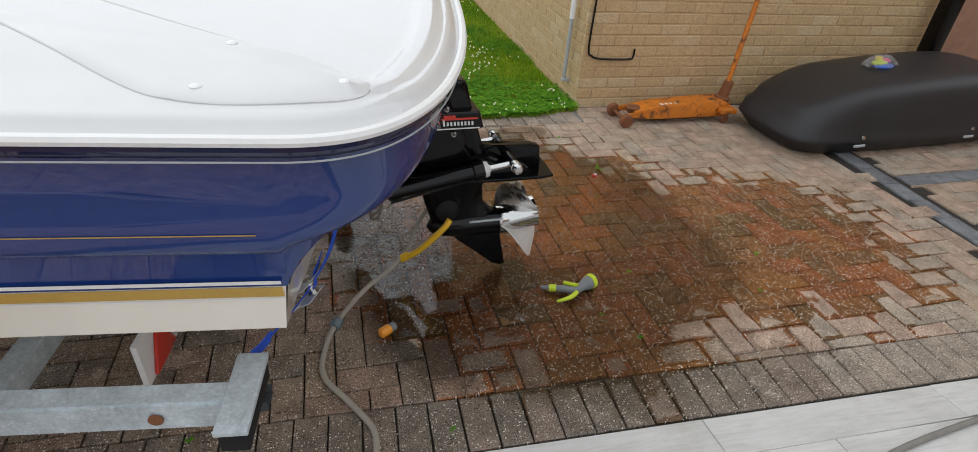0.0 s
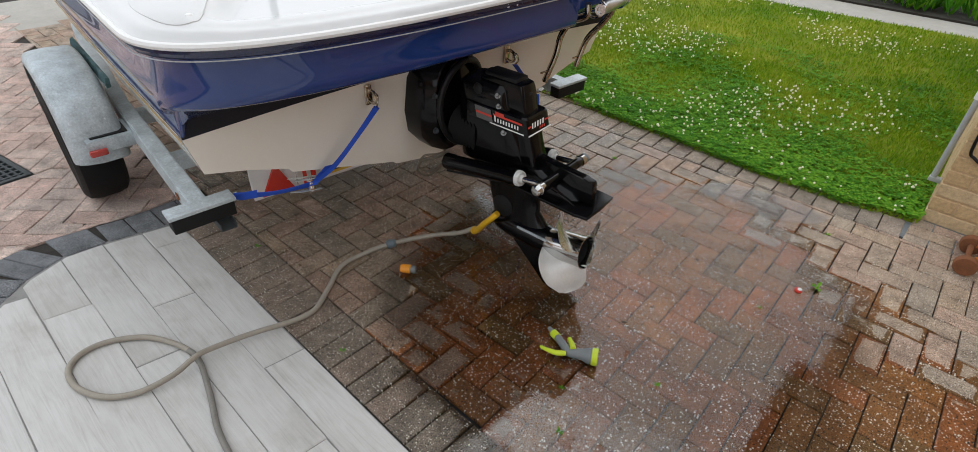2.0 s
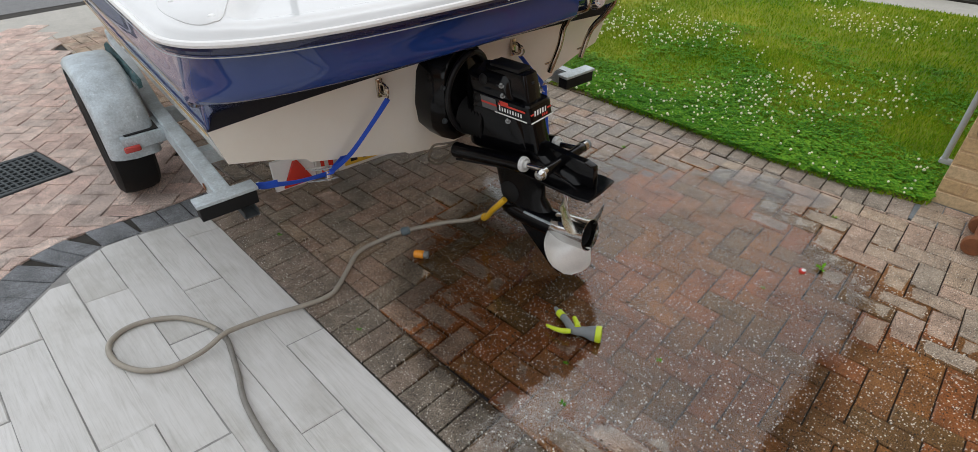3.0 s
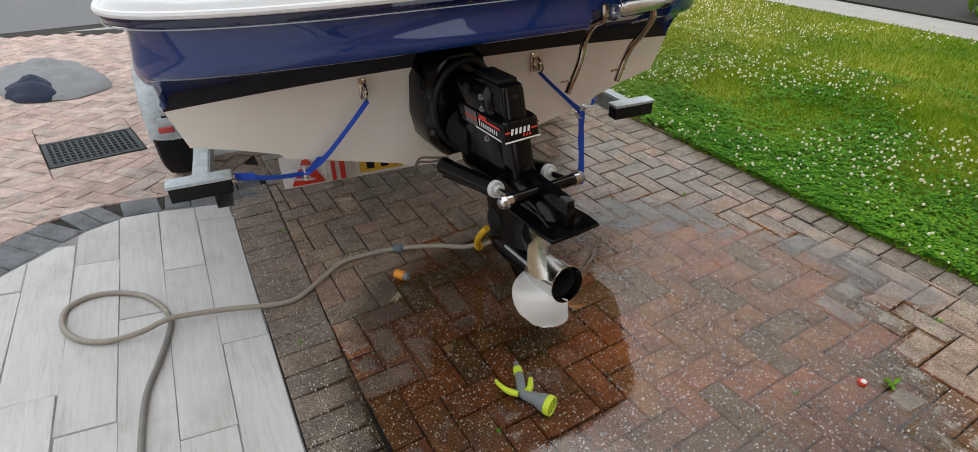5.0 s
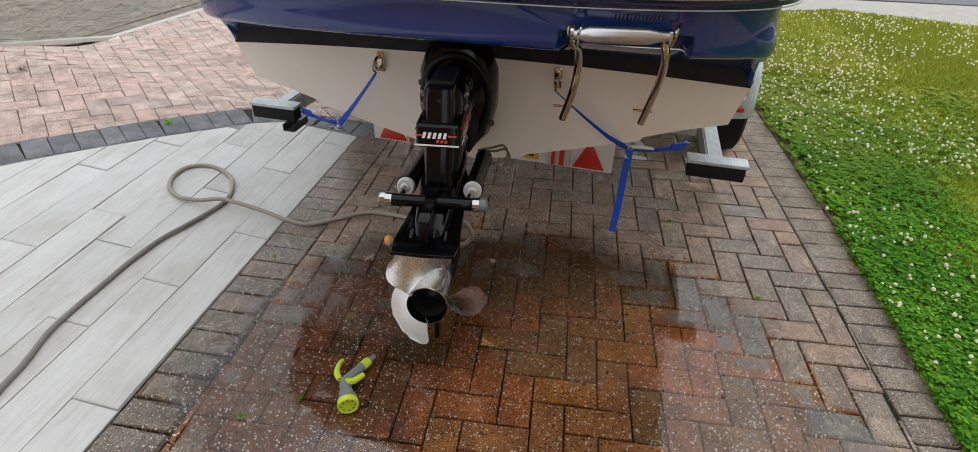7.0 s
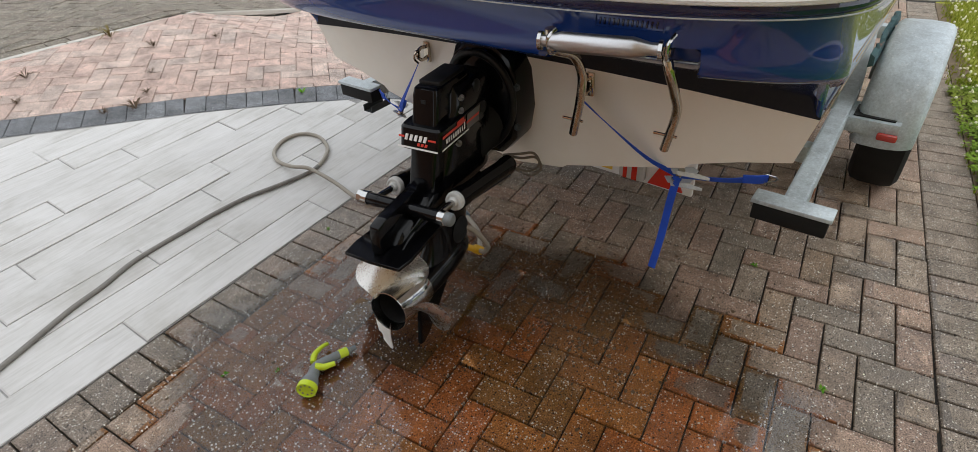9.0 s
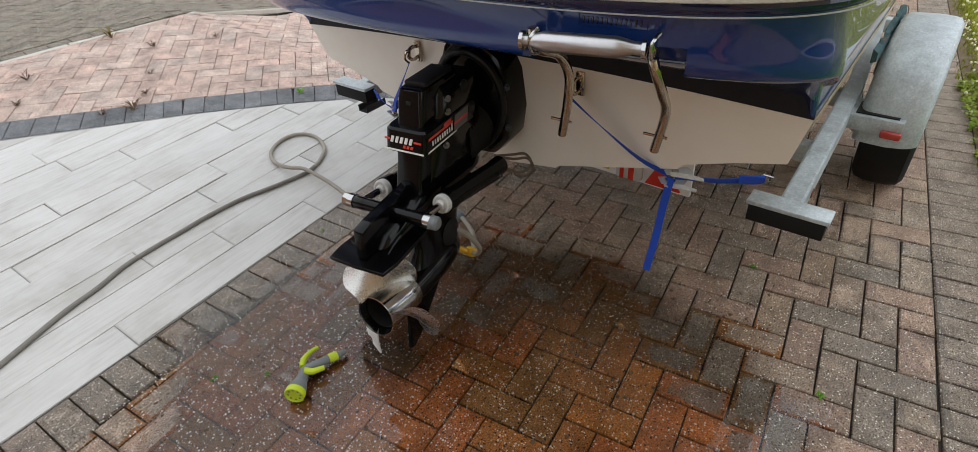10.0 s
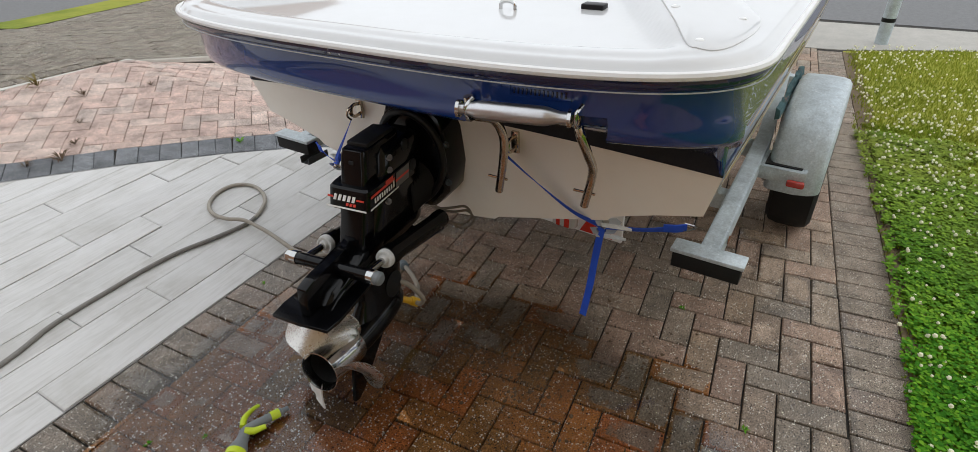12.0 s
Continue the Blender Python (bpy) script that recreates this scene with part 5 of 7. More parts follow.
tube(bm, spline([(0.40, 2.075, 0.335), (0.37, 2.10, 0.30), (0.32, 2.11, 0.21), (0.285, 2.07, 0.14), (0.262, 2.03, 0.115)], 6), 0.009, 10)
part("branch_tube", bm, HOSE, hose, "pale branch to the far side")

conn = thing("hose_connector", pose(0.168, 1.716, 0.019, 0, 90, 35), "orange and grey snap-on hose connector lying on the blocks", "hose connector")
bm = bmesh.new()
lathe(bm, [(0.012, -0.03), (0.0175, -0.026), (0.019, -0.02), (0.019, 0.012), (0.015, 0.016)], 16)
part("sleeve", bm, AMBER, conn, "orange sleeve")
bm = bmesh.new()
lathe(bm, [(0.014, 0.014), (0.0165, 0.018), (0.0165, 0.036), (0.010, 0.036), (0.010, 0.02)], 16)
part("nut", bm, GREY, conn, "grey nut")

# spray gun on its side
gun = thing("spray_gun", pose(0.953, 1.850, 0, 0, 0, 0), "lime green and grey garden spray gun lying on wet blocks", "spray gun")
h0, h1 = Vector((-0.115, 0.015, 0.024)), Vector((-0.02, -0.022, 0.030))
hx = Vector((0.045, 0.012, 0.034))
bm = bmesh.new()
tube(bm, spline([h0, h0.lerp(h1, 0.5) + Vector((0, 0, 0.003)), h1, h1.lerp(hx, 0.5), hx], 5), [0.013, 0.0135, 0.014, 0.014, 0.0145, 0.0145, 0.015, 0.015, 0.0155, 0.016, 0.016, 0.0165, 0.017, 0.0175, 0.018, 0.019, 0.020, 0.022, 0.025, 0.028, 0.029], 14)
lathe(bm, [(0.029, -0.002), (0.0295, 0.009)], 20, along(hx, hx + (hx - h1).normalized()), False)
part("body", bm, GREY, gun, "grey body")
bm = bmesh.new()
v = (hx - h1).normalized()
lathe(bm, [(0.027, 0.008), (0.0315, 0.011), (0.032, 0.025), (0.031, 0.03), (0.028, 0.031), (0.027, 0.027), (0.002, 0.026)], 28, along(hx, hx + v))
part("spray_head", bm, LIME, gun, "lime green spray dial")
for k in range(8):
    bm = bmesh.new()
    t = 2 * math.pi * k / 8
    lathe(bm, [(0.0035, 0.0262), (0.0035, 0.0275), (0.001, 0.0275)], 8, along(hx, hx + v) @ Matrix.Translation((0.02 * math.cos(t), 0.02 * math.sin(t), 0)))
    part("spray_hole", bm, GREY, gun)
bm = bmesh.new()
tube(bm, spline([h0 + Vector((-0.004, 0.001, 0.0)), h0.lerp(h1, 0.15) + Vector((0, 0, 0.002)), h0.lerp(h1, 0.24) + Vector((0, 0, 0.003))], 4), 0.0155, 14)
part("collar", bm, LIME, gun, "lime green collar")
bm = bmesh.new()
tube(bm, [h0 + Vector((0.06, 0.012, 0.012)), h0 + Vector((0.09, -0.008, 0.012)), h1 + Vector((0.012, 0.008, 0.014))], [0.008, 0.011, 0.012], 10)
part("back_strip", bm, LIME, gun, "lime green grip strip")
bm = bmesh.new()
tube(bm, [h0, h0 - (h1 - h0).normalized() * 0.012, h0 - (h1 - h0).normalized() * 0.014, h0 - (h1 - h0).normalized() * 0.035], [0.014, 0.014, 0.009, 0.008], 12)
part("hose_tail", bm, GREY, gun, "grey hose tail")
bm = bmesh.new()
tube(bm, spline([h1 + Vector((0.0, -0.018, 0.006)), h1 + Vector((-0.03, -0.040, 0.004)), h1 + Vector((-0.07, -0.048, -0.002)), h1 + Vector((-0.092, -0.046, -0.008))], 5), [0.009, 0.0095, 0.010, 0.0105, 0.010, 0.0095, 0.009, 0.0085, 0.008, 0.0075, 0.007, 0.0068, 0.0066, 0.0064, 0.006, 0.005], 10)
part("trigger", bm, LIME, gun, "lime green trigger")

cap = thing("bottle_cap", pose(1.405, 2.825, 0.0, 0, 0, 0), "small red and white bottle top on the blocks", "bottle cap")
bm = bmesh.new()
lathe(bm, [(0.0145, 0.0), (0.0145, 0.009), (0.012, 0.012), (0.002, 0.012)], 16)
part("cap_shell", bm, INKRED, cap, "red shell")
bm = bmesh.new()
lathe(bm, [(0.009, 0.0122), (0.008, 0.0165), (0.001, 0.017)], 12, pose(0.004, -0.003, 0))
part("cap_rim", bm, INKWHITE, cap, "white rim")

# ---- trolley jack ----
jack = thing("trolley_jack", pose(1.867, 3.485, 0, 0, 0, 2), "rusty orange trolley jack with an upright handle by the wall", "jack")
for s in (-1, 1):
    bm = bmesh.new()
    prism(bm, [(0.03, 0.055), (0.20, 0.04), (0.62, 0.045), (0.66, 0.06), (0.67, 0.13), (0.62, 0.155), (0.40, 0.14), (0.20, 0.125), (0.08, 0.09), (0.03, 0.085)], 0.11 + s * 0.075 - 0.004, 0.11 + s * 0.075 + 0.004, "y", 0.002)
    part("side_plate", bm, ORANGE, jack, "chipped orange side plate")
    bm = bmesh.new()
    lathe(bm, [(0.01, -0.022), (0.042, -0.02), (0.046, -0.012), (0.046, 0.012), (0.042, 0.02), (0.01, 0.022)], 20, pose(0.02, 0.11 + s * 0.105, 0.046, 90, 0, 0))
    part("front_wheel", bm, RUST, jack, "rusty iron wheel")
    bm = bmesh.new()
    box(bm, 0.575, 0.70, 0.11 + s * 0.10 - 0.035, 0.11 + s * 0.10 + 0.035, 0.078, 0.115, 0.006)
    part("castor_bracket", bm, ORANGE, jack)
    bm = bmesh.new()
    lathe(bm, [(0.006, -0.012), (0.034, -0.011), (0.036, 0), (0.034, 0.011), (0.006, 0.012)], 16, pose(0.635, 0.11 + s * 0.105, 0.037, 90, 0, 20))
    part("castor", bm, RUST, jack, "rusty castor")
bm = bmesh.new()
prism(bm, [(0.08, 0.09), (0.20, 0.128), (0.40, 0.143), (0.62, 0.158), (0.62, 0.148), (0.40, 0.133), (0.20, 0.118), (0.08, 0.08)], 0.04, 0.18, "y", 0.002)
part("top_plate", bm, ORANGE, jack, "flaking orange top plate")
bm = bmesh.new()
rod(bm, (0.02, -0.0, 0.046), (0.02, 0.22, 0.046), 0.012, 10)
part("axle", bm, RUST, jack)
bm = bmesh.new()
prism(bm, [(0.06, 0.085), (0.30, 0.125), (0.30, 0.10), (0.06, 0.065)], 0.085, 0.135, "y", 0.004)
lathe(bm, [(0.04, 0.0), (0.045, 0.012), (0.04, 0.018), (0.02, 0.014)], 16, pose(0.09, 0.11, 0.088))
part("lift_arm", bm, RUST, jack, "rusty lifting arm and saddle")
for k in range(6):
    bm = bmesh.new()
    box(bm, 0.235 + 0.03 * k, 0.255 + 0.03 * k, 0.06, 0.085, 0.1285 + 0.0018 * k, 0.1325 + 0.0018 * k, 0.0)
    part("white_mark", bm, INKWHITE, jack)
bm = bmesh.new()
lathe(bm, [(0.055, 0.0), (0.055, 0.03), (0.036, 0.04), (0.034, 0.14), (0.030, 0.15)], 16, pose(0.645, 0.11, 0.13, 4, 6, 0))
part("handle_socket", bm, RUST, jack, "rusty handle socket")
bm = bmesh.new()
rod(bm, (0.655, 0.105, 0.25), (0.775, 0.17, 1.28), 0.017, 12)
part("handle", bm, ORANGE, jack, "orange tube handle")

# the long chassis of this jack
for ob in jack.children:
    kind = ob.name.split(".")[0]
    for v in ob.data.vertices:
        if kind in ("castor", "castor_bracket", "handle_socket", "handle"):
            v.co.x += 0.155
        elif kind not in ("front_wheel", "axle"):
            v.co.x *= 1.24

# ---- roof box with a packet on it ----
rb = thing("roof_box", pose(3.69, 3.32, 0, 0, 0, 5), "black plastic car roof box lying on the drive", "roof box")


def box_ring(z, l0, l1, w, pw):
    out = []
    for k in range(48):
        t = 2 * math.pi * k / 48
        c, s = math.cos(t), math.sin(t)
        x = (l1 if c > 0 else l0) * math.copysign(abs(c) ** pw, c)
        out.append((x, w * math.copysign(abs(s) ** pw, s) * (1 - 0.10 * smooth01(0, 1, -x)), z + (0.05 * smooth01(-1, 0.6, x) - 0.06 * smooth01(0.4, 1, -x)) * (z > 0.2)))
    return out


bm = bmesh.new()
loft(bm, [box_ring(0.0, 0.82, 0.86, 0.29, 0.34), box_ring(0.02, 0.87, 0.91, 0.33, 0.32), box_ring(0.10, 0.94, 0.96, 0.385, 0.3), box_ring(0.112, 0.95, 0.97, 0.39, 0.3)])
part("tray", bm, ROOFBOX, rb, "black lower tray", 40)
bm = bmesh.new()
loft(bm, [box_ring(0.114, 0.955, 0.975, 0.396, 0.3), box_ring(0.135, 0.955, 0.975, 0.396, 0.3), box_ring(0.147, 0.945, 0.965, 0.386, 0.3), box_ring(0.19, 0.935, 0.96, 0.378, 0.3), box_ring(0.26, 0.91, 0.95, 0.362, 0.32), box_ring(0.30, 0.88, 0.93, 0.345, 0.34), box_ring(0.322, 0.83, 0.90, 0.315, 0.36), box_ring(0.336, 0.70, 0.80, 0.25, 0.42), box_ring(0.344, 0.35, 0.45, 0.14, 0.6), box_ring(0.346, 0.02, 0.02, 0.02, 1)])
part("lid", bm, ROOFBOX, rb, "black grained lid", 60)
for ob in rb.children:
    for v in ob.data.vertices:
        v.co.z *= 1.0 if v.co.z < 0.13 else 1.0 + 0.28 * (v.co.z - 0.13) / 0.25
for x in (-0.52, 0.45):
    bm = bmesh.new()
    box(bm, x - 0.045, x + 0.045, -0.405, -0.395, 0.095, 0.112, 0.003)
    part("hinge_label", bm, PIPEGREY, rb, "silver label")
    bm = bmesh.new()
    lathe(bm, [(0.014, 0), (0.012, 0.006), (0.003, 0.008)], 12, pose(x + 0.02, -0.388, 0.155, 70, 0, 0))
    part("rivet", bm, CHROME, rb)
pk = thing("toy_packet", pose(3.58, 3.33, 0.478, 0, 0, 12), "bright toy in a clear plastic bag on the box", "toy packet")
for c, rx, mt, ang in (((-0.02, -0.01, 0.02), 0.07, LIME, 10), ((0.05, 0.0, 0.025), 0.045, plain("pink_plastic", (0.75, 0.05, 0.25), 0.4), 50), ((0.0, -0.03, 0.006), 0.09, plain("blue_plastic", (0.03, 0.12, 0.5), 0.4), -5), ((0.0, 0.02, 0.04), 0.035, plain("yellow_plastic", (0.8, 0.6, 0.02), 0.4), 0)):
    bm = bmesh.new()
    ellipsoid(bm, c, rx, rx * 0.55, 0.02, 14, 7)
    part("toy_piece", bm, mt, pk)
m_, nd_, ln_, bs_ = material("clear_film")
setv(bs_, Base_Color=(0.9, 0.9, 0.92, 1), Roughness=0.12, Alpha=0.22)
bump(nd_, ln_, noise_node(nd_, ln_, 30, 4).outputs[0], 1.0, 0.02, bs_)
bm = bmesh.new()
loft(bm, [[(0.0 + f * (0.15 + 0.02 * math.sin(5 * t)) * math.cos(t), f * (0.075 + 0.012 * math.sin(7 * t)) * math.sin(t), z + 0.006 * math.sin(9 * t)) for t in [2 * math.pi * k / 36 for k in range(36)]] for f, z in ((0.9, 0.0), (1.0, 0.012), (0.8, 0.04), (0.45, 0.062), (0.05, 0.066))])
part("bag", bm, m_, pk, "clear crumpled plastic bag")

# ---- the house corner: tan brick ----
WX, WY, WALL_TURN = 1.655, 3.87, 1.5
north = thing("wall_north", pose(WX, WY, 0, 0, 0, WALL_TURN), "tan brick house wall with flush pale mortar", "wall", kind="structure")
west = thing("wall_west", pose(WX, WY, 0, 0, 0, WALL_TURN), "tan brick side wall of the house beside the lawn", "wall", kind="structure")
bm = bmesh.new()
box(bm, 0.005, 2.9, 0.005, 0.25, -0.02, 5.2)
part("mortar_bed", bm, MORTAR, north, "mortar between the bricks")
bm = bmesh.new()
box(bm, 0.005, 0.25, 0.25, 4.25, -0.02, 5.2)
part("mortar_bed", bm, MORTAR, west, "mortar between the bricks")
bm = bmesh.new()
box(bm, -0.3, 3.3, -0.3, 4.6, 5.2, 5.32, 0.01)
roof = part("roof_eaves", bm, SATIN, None, "", 0)
roof.matrix_world = pose(WX, WY, 0, 0, 0, WALL_TURN)
tagged(roof, "dark overhanging roof edge of the house", "roof", kind="structure")

# downpipe on the side wall
dp = thing("downpipe", pose(1.612, 4.06, 0, 0, 0, 0), "grey plastic downpipe on the brick corner", "downpipe")
bm = bmesh.new()
rod(bm, (0, 0, 0.15), (0, 0, 0.62), 0.0145, 14)
part("pipe", bm, PIPEGREY, dp, "grey pipe")
bm = bmesh.new()
lathe(bm, [(0.020, 0.58), (0.020, 0.70), (0.016, 0.715)], 14)
part("socket", bm, TRIM, dp, "pale pipe socket")
bm = bmesh.new()
rod(bm, (0, 0, 0.69), (0, 0, 5.1), 0.0145, 14)
part("pipe", bm, PIPEGREY, dp)
bm = bmesh.new()
box(bm, -0.018, 0.05, -0.018, 0.018, 0.13, 0.155, 0.005)
part("bracket", bm, PIPEGREY, dp)
cable = thing("wall_cable", Matrix.Identity(4), "thin black cable bent along the brick wall", "cable")
bm = bmesh.new()
y_ = WY - 0.008
tube(bm, spline([(1.70, y_, 1.6), (1.69, y_, 0.8), (1.688, y_, 0.44), (1.72, y_, 0.375), (1.80, y_, 0.355), (2.0, y_ + 0.004, 0.352), (2.035, y_ + 0.006, 0.37), (2.037, y_ + 0.006, 0.425)], 6), 0.007, 8)
part("cable_run", bm, SATIN, cable)
# black post and the dim entry beyond the wall
post = thing("black_post", pose(4.50, 3.80, 0, 0, 0, 0), "black square post at the end of the brick wall", "post")
bm = bmesh.new()
box(bm, -0.055, 0.055, -0.055, 0.055, 0.0, 2.5, 0.006)
part("post_shaft", bm, BLACK, post)
bm = bmesh.new()
box(bm, -0.075, 0.075, -0.075, 0.075, 0.0, 0.03, 0.004)
part("post_foot", bm, BLACK, post)
bm = bmesh.new()
box(bm, 4.6, 9.0, 4.45, 4.65, -0.02, 5.2)
ob = part("wall_entry", bm, REDBRICK, None, "", 0)
tagged(ob, "reddish brown wall of the recessed entry", "wall", kind="structure")
mb = thing("meter_box", pose(5.05, 4.43, 0.55), "white and grey wall box in the entry", "meter box")
bm = bmesh.new()
box(bm, -0.16, 0.16, -0.08, 0.018, 0.0, 0.5, 0.01)
part("box_body", bm, PIPEGREY, mb)
bm = bmesh.new()
box(bm, -0.05, 0.12, -0.088, -0.082, 0.06, 0.4, 0.004)
part("box_door", bm, TRIM, mb, "white door")
ot = thing("orange_sack", pose(4.95, 3.86, 0), "orange bag lying by the entry", "bag")
bm = bmesh.new()
ellipsoid(bm, (0, 0, 0.12), 0.22, 0.17, 0.125, 20, 10)
for v in bm.verts:
    v.co += 0.03 * noise.noise_vector(v.co * 9)
    v.co.z = max(0, v.co.z)
part("sack", bm, plain("orange_cloth", (0.75, 0.18, 0.04), 0.8, vary=0.3), ot)
bn = thing("black_tub", pose(5.25, 3.75, 0), "black plastic tub by the entry", "tub")
bm = bmesh.new()
lathe(bm, [(0.14, 0), (0.17, 0.30), (0.185, 0.30), (0.185, 0.325), (0.165, 0.325), (0.135, 0.02)], 24)
part("tub_wall", bm, ROOFBOX, bn)

# ---- unseen walls added behind, giving the hull dark reflections with sky gaps ----
bm = bmesh.new()
box(bm, 8.0, 8.3, 2.3, 4.6, -0.02, 1.2)
box(bm, 8.0, 8.3, -7.4, 2.3, -0.02, 5.2)
ob = part("wall_east", bm, REDBRICK, None, "", 0)
tagged(ob, "unseen plain brown wall beyond the drive, added for the hull to reflect", "wall", kind="structure")
for x0, x1 in ((-26.0, -9.0), (-4.6, 3.0), (10.6, 20.0)):
    bm = bmesh.new()
    box(bm, x0, x1, -16.3, -16.0, -0.05, 5.4)
    ob = part("wall_south", bm, REDBRICK, None, "", 0)
    tagged(ob, "unseen plain brown wall across the lane, added for the hull to reflect", "wall", kind="structure")

# ---- ground ----
bm = bmesh.new()
g = [bm.verts.new(p) for p in ((-400, -400, -0.012), (400, -400, -0.012), (400, 400, -0.012), (-400, 400, -0.012))]
bm.faces.new(g)
ob = part("ground", bm, JOINT, None, "", 0)
tagged(ob, "dark soil and sand under the paving", "ground", kind="structure")


def sheet(name, poly, z, mat, label, category, depth=0.03):
    bm = bmesh.new()
    prism(bm, poly, z - depth, z, "z")
    ob = part(name, bm, mat, None, "", 0)
    return tagged(ob, label, category, kind="structure")


# lawn
EDGE = [(-4.35, 3.50), (-2.5, 3.53), (-1.2, 3.63), (-0.4, 3.66), (0.3, 3.68), (0.9, 3.67), (1.30, 3.70), (1.66, 3.80)]
LAWN = EDGE + [(1.60, 8.0), (-0.3, 7.72), (-4.2, 7.4), (-4.9, 5.0)]
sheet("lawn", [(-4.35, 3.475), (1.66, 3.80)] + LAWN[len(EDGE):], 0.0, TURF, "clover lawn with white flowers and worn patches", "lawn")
# bare soil where the lawn meets the border
worn = [(x, y + 0.02 + 0.07 * smooth01(0.7, -0.7, x) + 0.012 * math.sin(17 * x) + 0.015 * math.sin(41 * x + 1)) for x, y in [(-4.3 + 0.05 * k, 3.27 + (-4.3 + 0.05 * k + 4.3) * 0.0543 + 0.21) for k in range(119)]]
sheet("worn_edge", [(-4.3, 3.47), (1.6, 3.79)] + worn[::-1], 0.003, plain("bare_soil", (0.16, 0.115, 0.065), 0.95, vary=0.5, scale=18, relief=0.8), "bare brown soil along the lawn edge", "soil")
sheet("house_footing", [(1.58, 3.62), (2.05, 3.66), (2.05, 3.90), (1.60, 3.90)], -0.005, plain("damp_footing", (0.16, 0.18, 0.19), 0.85, vary=0.4, scale=16, relief=0.6), "damp blue-grey concrete footing at the house corner", "footing")
sheet("garden_path", [(-4.0, 7.5), (-0.3, 7.75), (1.62, 7.92), (1.62, 8.55), (-0.3, 8.4), (-4.0, 8.2)], -0.002, CONCRETE, "pale concrete garden path beyond the lawn", "path")
sheet("pavement", [(-4.4, 3.44), (-4.95, 5.0), (-4.2, 7.4), (-4.0, 12.0), (-5.6, 12.0), (-5.45, 3.2), (-5.0, -8), (-4.0, -8), (-4.2, 0)], -0.004, CONCRETE, "pale concrete pavement beside the road", "pavement")
sheet("road", [(-5.55, -30), (-5.6, 30), (-12.5, 30), (-12.5, -30)], -0.006, ASPHALT, "grey asphalt road", "road")
sheet("verge", [(-12.5, -30), (-12.5, 30), (-200, 200), (-200, -200)], -0.004, TURF, "distant grass verge", "verge")
sheet("concrete_apron", [(3.6, 1.15), (9, 1.3), (9, -8), (3.6, -8)], -0.004, CONCRETE, "pale concrete apron", "apron")
sheet("house_apron", [(5.75, 1.3), (9, 1.3), (9, 3.95), (5.75, 3.95)], -0.005, CONCRETE, "pale concrete beside the house", "apron")
sheet("bed_soil", [(-4, 8.2), (-0.3, 8.4), (1.62, 8.55), (1.62, 12), (-4, 12)], 0.02, JOINT, "dark planting bed beyond the path", "bed")
bm = bmesh.new()
for k in range(260):
    c = Vector((rng.uniform(-1.2, 1.4), rng.uniform(8.6, 9.6), 0.02))
    for j in range(6):
        d = Vector((rng.uniform(-0.12, 0.12), rng.uniform(-0.12, 0.12), rng.uniform(0.08, 0.3)))
        s = d.cross(Vector((0, 0, 1))).normalized() * 0.02
        a = [bm.verts.new(p) for p in (c, c + d * 0.6 + s, c + d, c + d * 0.6 - s)]
        bm.faces.new(a)
ob = part("bed_plants", bm, CLOVER, None, "", 0)
tagged(ob, "dark green low plants in the bed", "plants", kind="stuff")
# white door post at the far end of the side wall
bm = bmesh.new()
box(bm, 1.50, 1.60, 7.86, 7.98, 0.0, 2.1, 0.01)
ob = part("trim_post", bm, TRIM, None, "", 0)
tagged(ob, "white painted corner post at the end of the wall", "trim", kind="structure")

# street lamp post on the pavement
lampp = thing("street_lamp", pose(-4.75, 3.78, 0), "grey steel street lamp post on the pavement", "lamp post")
bm = bmesh.new()
lathe(bm, [(0.055, -0.01), (0.055, 0.9), (0.045, 0.98), (0.04, 5.0)], 20)
part("pole", bm, ZINC, lampp, "grey steel pole")
bm = bmesh.new()
lathe(bm, [(0.057, 0.19), (0.057, 0.225)], 20)
part("tape_band", bm, SATIN, lampp, "dark band of tape")
bm = bmesh.new()
box(bm, -0.5, 0.05, -0.09, 0.09, 5.0, 5.1, 0.02)
part("lantern", bm, ZINC, lampp)

# ---- lawn growth ----


def bare(x, y):
    """The trodden strip beside the border."""
    w = -0.16 + 0.20 * smooth01(0.6, -0.7, x) + 0.05 * noise.noise((x * 2.3, 1.0, 0.0)) + 0.05 * noise.noise((x * 11, y * 11, 4.0))
    return y < 3.475 + (x + 4.3) * 0.0543 + w and noise.noise((x * 45, y * 45, 2.0)) < 0.22


